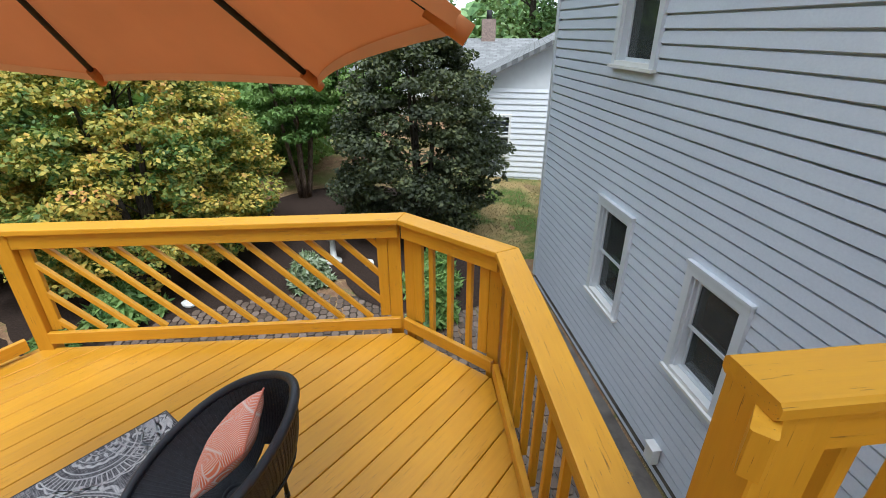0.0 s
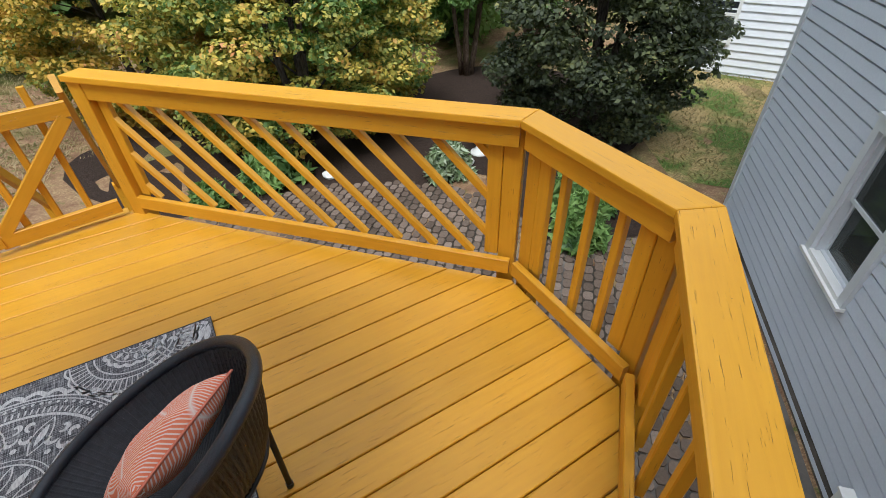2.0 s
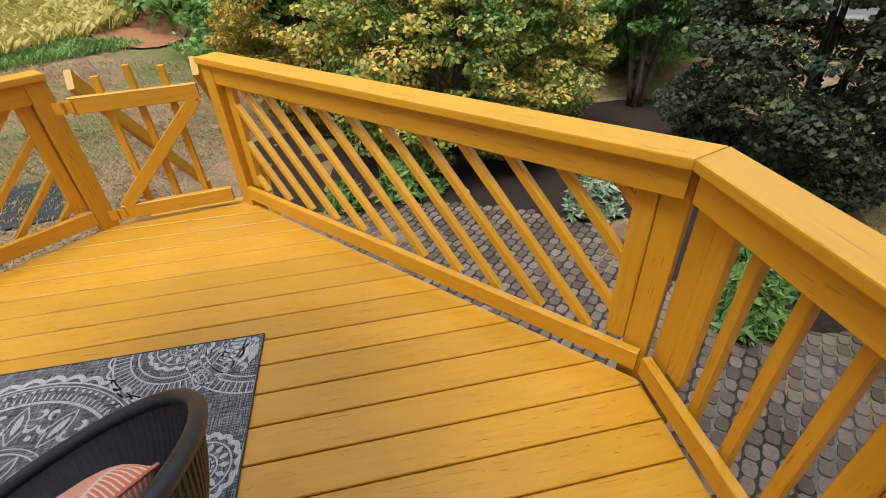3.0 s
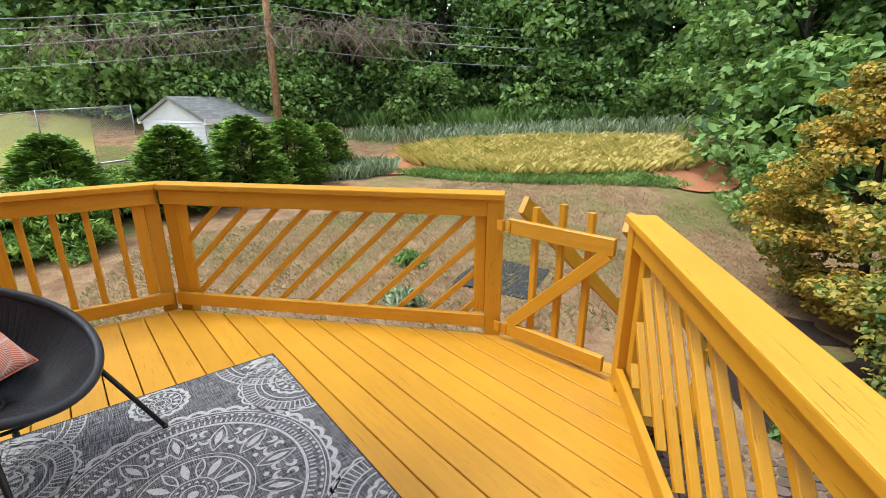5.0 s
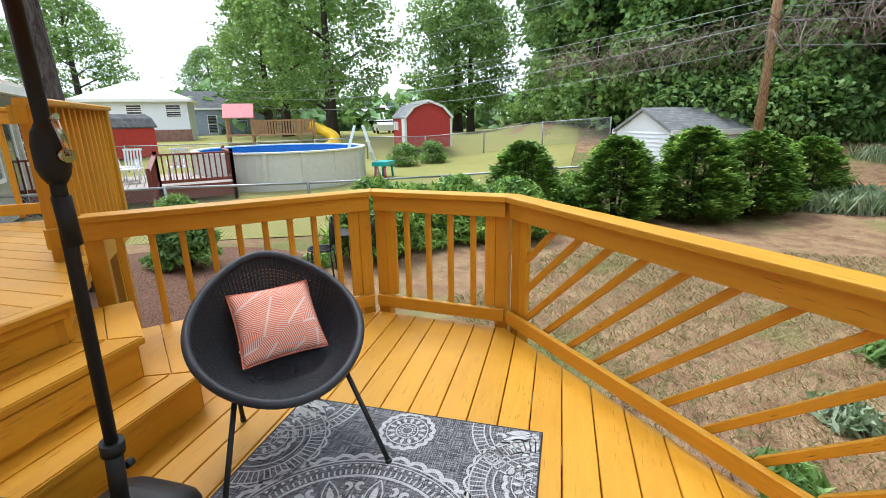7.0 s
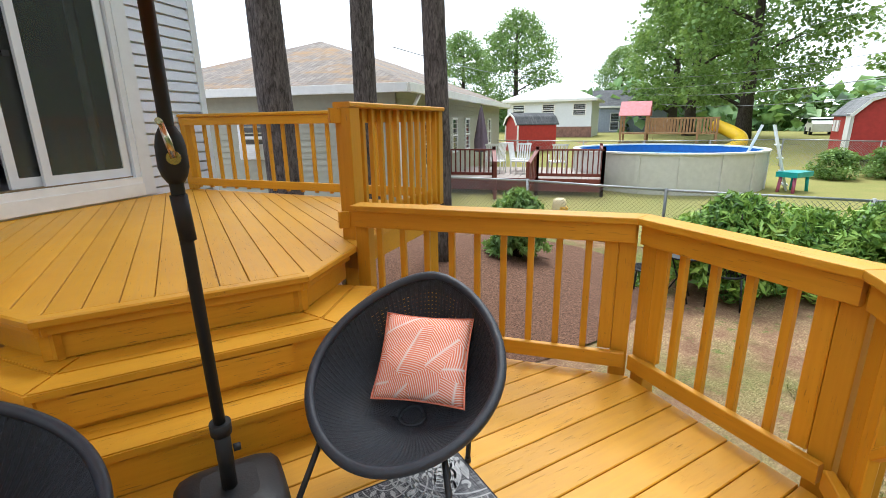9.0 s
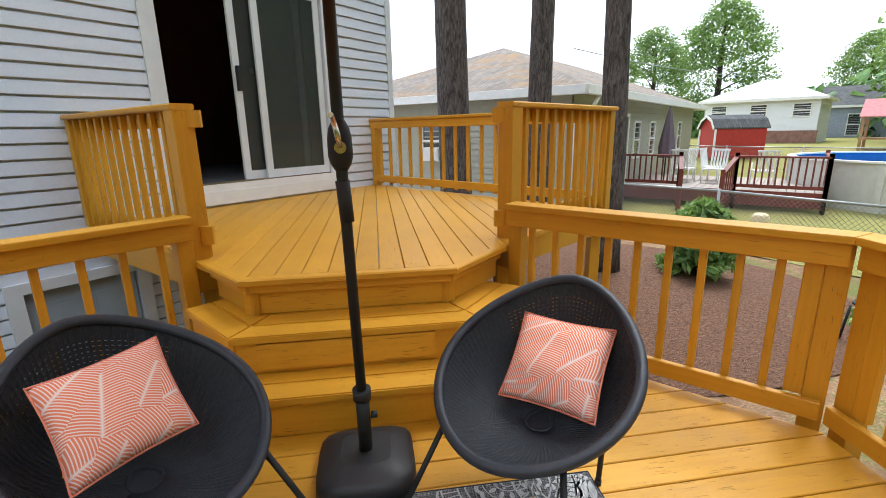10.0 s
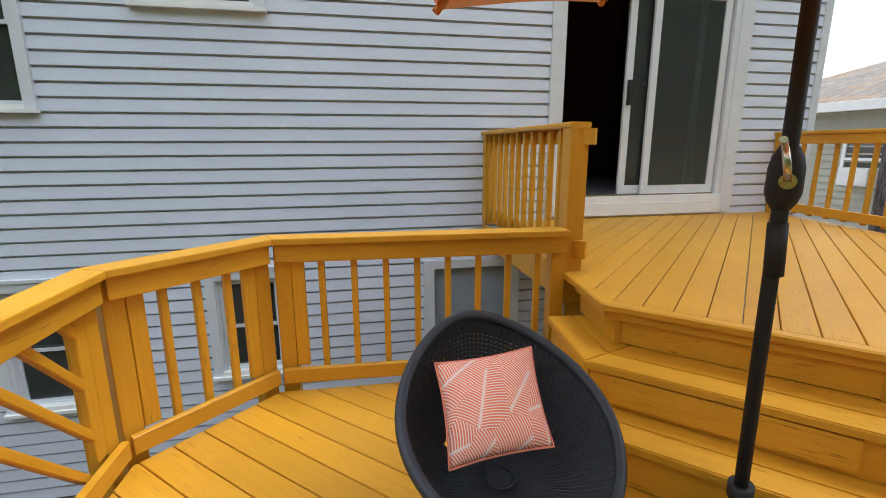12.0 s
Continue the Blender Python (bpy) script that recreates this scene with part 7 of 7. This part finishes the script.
def chainlink(a, b, h, label, post_step=3.0):
    """A chain-link fence: posts, top rail and a woven wire mesh."""
    t = thing("chain_link_fence", label, "fence", "chain-link fences", loc=(a[0], a[1], gz(*a)))
    inv = t.matrix_world.inverted()
    a2, b2 = Vector(a), Vector(b)
    ln = (b2 - a2).length
    d = (b2 - a2) / ln
    n = max(1, round(ln / post_step))
    galv = GALV
    tops = []
    for i in range(n + 1):
        q = a2 + d * ln * i / n
        z = gz(q.x, q.y)
        tops.append((q.x, q.y, z + h))
        bm = bmesh.new()
        tube(bm, [(q.x, q.y, z - 0.05), (q.x, q.y, z + h + 0.04)], 0.03, 8)
        bm.transform(inv)
        part("post", bm, galv, t, "galvanised post")
    for p, q in zip(tops, tops[1:]):
        bm = bmesh.new()
        tube(bm, [p, q], 0.024, 8)
        bm.transform(inv)
        part("top_rail", bm, galv, t, "galvanised top rail")
    V, F = [], []
    pitch = 0.085 if ln < 12 else 0.14
    wr = 0.0035
    m = int(ln / pitch)
    for i in range(-int(h / pitch), m + 1):
        for s in (1, -1):
            # one diagonal wire clipped to the fence
            x0 = i * pitch
            xa, xb = (x0, x0 + h) if s == 1 else (x0 + h, x0)
            za, zb_ = 0.0, h
            lo, hi = 0.0, 1.0
            for xx, dx in ((xa, xb - xa),):
                for lim, sg in ((0.0, 1), (ln, -1)):
                    v0, v1 = (xx - lim) * sg, (xx + dx - lim) * sg
                    if v0 < 0 and v1 < 0:
                        lo, hi = 1, 0
                    elif v0 < 0:
                        lo = max(lo, -v0 / (v1 - v0))
                    elif v1 < 0:
                        hi = min(hi, v0 / (v0 - v1))
            if hi <= lo:
                continue
            e = []
            for f in (lo, hi):
                s_ = xa + (xb - xa) * f
                q = a2 + d * s_
                e.append(Vector((q.x, q.y, gz(q.x, q.y) + h * f)))
            u = (e[1] - e[0]).normalized()
            w1 = u.cross(Vector((d.x, d.y, 0)).cross(Vector((0, 0, 1)))).normalized() * wr
            b0 = len(V)
            V += [e[0] - w1, e[1] - w1, e[1] + w1, e[0] + w1]
            F.append((b0, b0 + 1, b0 + 2, b0 + 3))
    V = [inv @ v for v in V]
    raw("wire_mesh", V, F, galv, t, "woven wire mesh", kind="stuff")
    return t


GALV = plain("galvanised_steel", (0.36, 0.37, 0.38), 0.45, 0.6, var=0.1)


def build_fences():
    chainlink((5.2, 8.9), (8.15, 4.15), 1.15, "galvanised chain-link fence between the yards")
    chainlink((8.15, 4.15), (13.2, -3.6), 1.15, "galvanised chain-link fence behind the evergreen hedge")
    chainlink((23.5, 9.5), (25.0, 3.2), 1.2, "galvanised chain-link fence before the red shed")
    chainlink((25.0, 3.2), (23.0, -3.2), 1.2, "galvanised chain-link fence at the edge of the woods")
    chainlink((23.5, 9.5), (14.5, 20.5), 1.2, "far chain-link fence behind the pool")


def build_poles():
    x, y = 17.0, -7.35
    z = gz(x, y)
    p = thing("utility_pole", "weathered brown wooden utility pole at the wood's edge", "utility pole", loc=(x, y, z))
    bm = bmesh.new()
    tube(bm, [(0, 0, -0.2), (0.0, 0.05, 10.5)], [0.15, 0.11], 14)
    part("shaft", bm, BARKL, p, "weathered wooden shaft")
    w = plain("grey_cable", (0.30, 0.31, 0.32), 0.6)
    for k, (zz, r, ex, ey, ez) in enumerate(((4.6, 0.022, 34, 24, 3.3), (5.3, 0.012, 34, 24, 4.6), (5.0, 0.010, 33, 26, 3.9), (3.9, 0.014, 34, 24, 2.6), (7.0, 0.010, 34, 24, 6.4))):
        c = thing("overhead_cable", "overhead cable sagging from the utility pole", "cable", "overhead cables", loc=(x, y, z))
        for end in ((ex, ey, ez), (6.5, -34, 4.4 + (zz - 4.0) * 1.1)):
            A, B = Vector((x, y, z + zz)), Vector(end)
            pts = [A.lerp(B, i / 24) - Vector((0, 0, 0.9 * 4 * (i / 24) * (1 - i / 24))) for i in range(25)]
            bm = bmesh.new()
            tube(bm, [q - Vector((x, y, z)) for q in pts], r, 5)
            part("cable_run", bm, w, c)
    A, B = Vector((5.5, 11.0, 3.4)), Vector((34, 30, 5.6))
    c = thing("overhead_cable", "overhead service cable to the neighbour's house", "cable", "overhead cables", loc=(5.5, 11.0, 3.4))
    bm = bmesh.new()
    tube(bm, [A.lerp(B, i / 24) - Vector((0, 0, 0.8 * 4 * (i / 24) * (1 - i / 24))) - A for i in range(25)], 0.012, 5)
    part("cable_run", bm, w, c)
    # dead vines hanging along the cables
    v = thing("dead_vines", "tangle of dead brown vines hanging on the cables", "vines", loc=(x, y, z))
    g = random.Random(5)
    bm = bmesh.new()
    for _ in range(420):
        f = g.uniform(-0.42, 0.55)
        if f > 0:
            base = Vector((x, y, z + 4.4)).lerp(Vector((x - 10.5 * 0.75, y - 26.6 * 0.75, 4.6)), f * 0.5)
        else:
            base = Vector((x, y, z + 4.3)).lerp(Vector((34, 24, 2.8)), -f * 0.5)
        a = g.uniform(0, 6.28)
        l = g.uniform(0.5, 1.9)
        p0 = base + Vector((g.uniform(-0.5, 0.5), g.uniform(-0.5, 0.5), g.uniform(-0.5, 0.45)))
        pts = [p0 + Vector((math.cos(a) * l * k / 4 + 0.12 * g.uniform(-1, 1), math.sin(a) * l * k / 4 + 0.12 * g.uniform(-1, 1), 0.25 * math.sin(k * 1.1) - 0.35 * l * (k / 4) ** 2)) for k in range(5)]
        tube(bm, [q - Vector((x, y, z)) for q in pts], 0.011, 3)
    part("vine_tangle", bm, L_VINE, v, kind="stuff")


def build_yard_things():
    # bistro chairs and table by the hedge
    iron = BLACKMETAL
    for i, (x, y, r) in enumerate(((5.35, 2.35, 200), (6.2, 1.75, 130))):
        if i:
            break
        c = thing("bistro_chair", "black cast-iron bistro chair with a lattice back", "chair", "bistro chairs", loc=(x, y, gz(x, y)), rz=r)
        for lx in (-0.17, 0.17):
            for ly in (-0.17, 0.17):
                bm = bmesh.new()
                tube(bm, [(lx * 1.2, ly * 1.2, 0), (lx, ly, 0.43)], 0.013, 6)
                part("leg", bm, iron, c)
        bm = bmesh.new()
        tube(bm, [(0.2 * math.cos(a), 0.2 * math.sin(a), 0.44) for a in (k * 0.5236 for k in range(12))], 0.016, 6, True)
        for k in range(-4, 5):
            tube(bm, [(k * 0.042, -math.sqrt(0.038 - (k * 0.042) ** 2), 0.44), (k * 0.042, math.sqrt(0.038 - (k * 0.042) ** 2), 0.44)], 0.008, 4)
        part("seat", bm, iron, c)
        bm = bmesh.new()
        arch = [(0.21 * math.cos(a), 0.19, 0.62 + 0.32 * math.sin(a)) for a in (math.pi * k / 12 for k in range(13))]
        tube(bm, [(0.21, 0.18, 0.44)] + arch + [(-0.21, 0.18, 0.44)], 0.013, 6)
        for k in range(-3, 4):
            for s in (-1, 1):
                a0 = k * 0.06
                tube(bm, [(max(-0.19, min(0.19, a0 - 0.12 * s)), 0.19, 0.5), (max(-0.17, min(0.17, a0 + 0.12 * s)), 0.19, 0.86)], 0.008, 4)
        part("backrest", bm, iron, c, "pierced iron back")
        copy_thing(c, pose(6.2, 1.75, gz(6.2, 1.75), 0, 0, 120))
    t = thing("bistro_table", "small round black iron table between two chairs", "table", loc=(5.85, 2.15, gz(5.85, 2.15)))
    bm = bmesh.new()
    tube(bm, [(0, 0, 0.62), (0, 0, 0.64)], 0.27, 24)
    part("tabletop", bm, iron, t)
    for k in range(3):
        bm = bmesh.new()
        a = k * 2.094
        tube(bm, [(0.22 * math.cos(a), 0.22 * math.sin(a), 0), (0.05 * math.cos(a), 0.05 * math.sin(a), 0.3), (0.16 * math.cos(a), 0.16 * math.sin(a), 0.62)], 0.012, 6)
        part("leg", bm, iron, t)
    # plastic toy chair
    c = thing("toy_chair", "small cream and yellow plastic play chair on the lawn", "toy", loc=(8.1, 7.0, gz(8.1, 7.0)))
    cr = plain("cream_plastic", (0.70, 0.58, 0.35), 0.5, var=0.05)
    bm = bmesh.new()
    tube(bm, [(0, 0, 0.0), (0, 0, 0.42), (0, 0, 0.56), (0, 0, 0.60)], [0.20, 0.17, 0.16, 0.10], 16)
    part("shell", bm, cr, c)
    bm = bmesh.new()
    tube(bm, [(-0.1, -0.16, 0.36), (0.1, -0.16, 0.36)], 0.05, 8)
    part("trim", bm, plain("yellow_toy", (0.75, 0.40, 0.03), 0.5), c, "yellow moulded face")
    # bird bath and stones in the mulch bed
    b = thing("bird_bath", "small white pedestal bird bath in the mulch bed", "bird bath", loc=(-5.2, -5.35, gz(-5.2, -5.35)))
    bm = bmesh.new()
    tube(bm, [(0, 0, 0), (0, 0, 0.05), (0, 0, 0.1), (0, 0, 0.45), (0, 0, 0.5)], [0.16, 0.15, 0.06, 0.05, 0.09], 16)
    part("pedestal", bm, WHITEP, b)
    bm = bmesh.new()
    tube(bm, [(0, 0, 0.5), (0, 0, 0.56), (0, 0, 0.58)], [0.08, 0.21, 0.22], 20)
    part("bowl", bm, WHITEP, b)
    s = thing("garden_ornament", "small white stone ornament at the edge of the bed", "ornament", "white ornaments", loc=(-4.8, -5.1, gz(-4.8, -5.1)))
    bm = bmesh.new()
    bmesh.ops.create_icosphere(bm, subdivisions=2, radius=0.09)
    for v in bm.verts:
        v.co = Vector((v.co.x * 1.3, v.co.y, v.co.z * 0.8 + 0.06)) * (1 + 0.25 * noise.noise(v.co * 14))
    part("stone", bm, WHITEP, s)
    copy_thing(s, pose(-5.5, -4.7, gz(-5.5, -4.7), 0, 0, 60))
    copy_thing(s, pose(-2.7, -5.95, gz(-2.7, -5.95), 0, 0, 130))
    # parked cars far off
    for x, y, r in ((50.0, 43.5, 38), (46.0, 17.5, 30)):
        car = thing("parked_car", "white sedan parked far off on the street", "car", "parked cars", loc=(x, y, gz(x, y)), rz=r)
        bm = bmesh.new()
        prof = [(-2.2, 0.3), (2.2, 0.3), (2.25, 0.75), (1.3, 0.92), (0.7, 1.35), (-0.9, 1.38), (-1.6, 0.98), (-2.2, 0.9)]
        a = [bm.verts.new((px, -0.85, pz)) for px, pz in prof]
        q = [bm.verts.new((px, 0.85, pz)) for px, pz in prof]
        bm.faces.new(a)
        bm.faces.new(q[::-1])
        for i in range(8):
            bm.faces.new((a[i], q[i], q[(i + 1) % 8], a[(i + 1) % 8]))
        part("body", bm, WHITEP, car)
        bm = bmesh.new()
        box(bm, -1.3, 0.85, -0.86, 0.86, 0.98, 1.28)
        part("side_window", bm, GLASSD, car, "dark side windows")
        for wx in (-1.4, 1.4):
            for wy in (-0.8, 0.8):
                bm = bmesh.new()
                tube(bm, [(wx, wy - 0.1, 0.32), (wx, wy + 0.1, 0.32)], 0.32, 14)
                part("wheel", bm, BLACKMETAL, car)


def build_woods():
    """The wood behind the yards: broad trees, tall thin trees, ivy-hung edges and brush, as repeats."""
    g = random.Random(77)
    kinds = [
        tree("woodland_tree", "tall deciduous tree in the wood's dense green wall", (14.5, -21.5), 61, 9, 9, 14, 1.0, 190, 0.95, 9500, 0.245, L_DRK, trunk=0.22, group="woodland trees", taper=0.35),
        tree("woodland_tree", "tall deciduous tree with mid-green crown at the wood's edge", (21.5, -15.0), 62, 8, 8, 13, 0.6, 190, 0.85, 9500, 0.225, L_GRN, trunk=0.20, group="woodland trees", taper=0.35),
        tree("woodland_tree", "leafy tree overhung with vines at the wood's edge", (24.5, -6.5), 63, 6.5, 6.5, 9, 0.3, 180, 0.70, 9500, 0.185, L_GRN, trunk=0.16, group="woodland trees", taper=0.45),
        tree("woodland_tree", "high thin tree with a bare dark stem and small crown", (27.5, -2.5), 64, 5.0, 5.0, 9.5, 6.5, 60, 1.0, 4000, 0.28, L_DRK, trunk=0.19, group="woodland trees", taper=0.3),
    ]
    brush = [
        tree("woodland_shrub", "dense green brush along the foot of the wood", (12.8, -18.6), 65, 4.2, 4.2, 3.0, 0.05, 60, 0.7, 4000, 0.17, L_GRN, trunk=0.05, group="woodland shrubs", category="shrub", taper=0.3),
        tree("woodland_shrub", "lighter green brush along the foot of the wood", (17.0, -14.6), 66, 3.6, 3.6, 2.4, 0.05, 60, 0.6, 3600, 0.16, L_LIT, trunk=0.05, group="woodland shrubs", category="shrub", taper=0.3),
    ]
    # a line of plan points along the wood's front edge
    edge = [(-13, -25), (-8.5, -24), (-4.0, -22.5), (0.5, -22), (5.0, -21.5), (10.0, -20.5), (14.5, -18.5), (18.5, -15.0), (21.0, -11.0), (22.5, -7.5), (25.5, -4.5), (30, -2.0), (36, 0.5), (43, 3)]
    for row, (offd, kk) in enumerate(((1.5, (2, 1, 2)), (4.5, (1, 0, 1)), (8.5, (0, 1, 0)), (13.0, (0, 0, 3)))):
        for i in range(len(edge) - 1):
            (ax, ay), (bx, by) = edge[i], edge[i + 1]
            f = g.uniform(0.1, 0.9)
            x, y = ax + (bx - ax) * f, ay + (by - ay) * f
            dx, dy = bx - ax, by - ay
            l = math.hypot(dx, dy)
            x += dy / l * offd
            y += -dx / l * offd
            put_copy(kinds[kk[(i + row) % 3]], x, y, g.uniform(0, 360), g.uniform(0.85, 1.2), gz(x, y) - 0.1)
    for i in range(30):
        f = g.uniform(0, len(edge) - 1.01)
        k = int(f)
        (ax, ay), (bx, by) = edge[k], edge[k + 1]
        x, y = ax + (bx - ax) * (f - k) + g.uniform(-0.5, 1.2), ay + (by - ay) * (f - k) + g.uniform(-1.2, 0.4)
        put_copy(brush[i % 2], x, y, g.uniform(0, 360), g.uniform(0.7, 1.25), gz(x, y) - 0.05)
    for i in range(12):
        f = g.uniform(6, len(edge) - 1.01)
        k = int(f)
        (ax, ay), (bx, by) = edge[k], edge[k + 1]
        put_copy(kinds[3], ax + (bx - ax) * (f - k) + g.uniform(0, 3), ay + (by - ay) * (f - k) + g.uniform(-3, 0.5), g.uniform(0, 360), g.uniform(0.9, 1.25))
    # behind the maples and round the white house
    for x, y, k, s in ((-6, -15, 1, 0.8), (-11, -19, 1, 0.8), (-15, -22, 0, 0.8), (-2, -16.5, 2, 0.9), (-30, -26, 0, 1.0), (-36, -18, 0, 1.1), (-32, -8, 1, 1.1), (-40, -12, 0, 1.2), (-26, -30, 0, 1.0), (-20, -30, 1, 1.0), (3.5, -19, 2, 0.9), (-10.5, -14, 4, 1.0), (-4.5, -11.5, 4, 1.0), (-8.5, -11.5, 5, 1.0), (1.8, -13.5, 5, 0.6), (2.2, -16, 4, 1.1)):
        src = kinds[k] if k < 4 else brush[k - 4]
        put_copy(src, x, y, g.uniform(0, 360), s)
    # open yards: shade trees with sky between them
    big = tree("shade_tree", "large shade tree with bright green open crown", (33, 16.5), 71, 11, 11, 12.0, 2.6, 230, 0.95, 15000, 0.20, L_LIT, trunk=0.38, group="shade trees", taper=0.4)
    for x, y, s in ((38.5, 24.0, 1.05), (46, 31, 1.0), (45, 8, 0.8), (60, 50, 0.8), (48, 10, 1.1), (30, 47, 0.75), (40, 50, 1.0), (66, 40, 1.1)):
        put_copy(big, x, y, g.uniform(0, 360), s)
    for x, y in ((21.5, 6.6), (23.0, 5.6)):
        put_copy(brush[1], x, y, 40 * x, 0.42)
    fr = thing("far_treeline", "distant band of green trees behind the houses", "trees", "", loc=(0, 0, 0))
    fr["kind"] = "stuff"
    bl = []
    for i in range(150):
        a = radians(-170 + i * 1.9)
        r = g.uniform(62, 76)
        s = g.uniform(3.0, 6.0)
        bl.append((r * math.cos(a), r * math.sin(a), g.uniform(0, 2.5) - 0.5 * (50 < math.degrees(a) % 360 < 110) * 4, s, s, s * 0.8))
    leaf_object("far_crowns", leaves(91, bl, 24000, 1.15, 1.4, 0.7), L_DRK, fr)


# ---------- build ----------
build_ground()
build_house()
build_openings()
build_steps_and_upper()
build_lower_floor()
build_lower_rails()
build_gate()
build_upper_rails()
build_furniture()
build_beds()
build_patio()
build_garden_trees()
build_near_shrubs()
build_neighbours()
build_far()
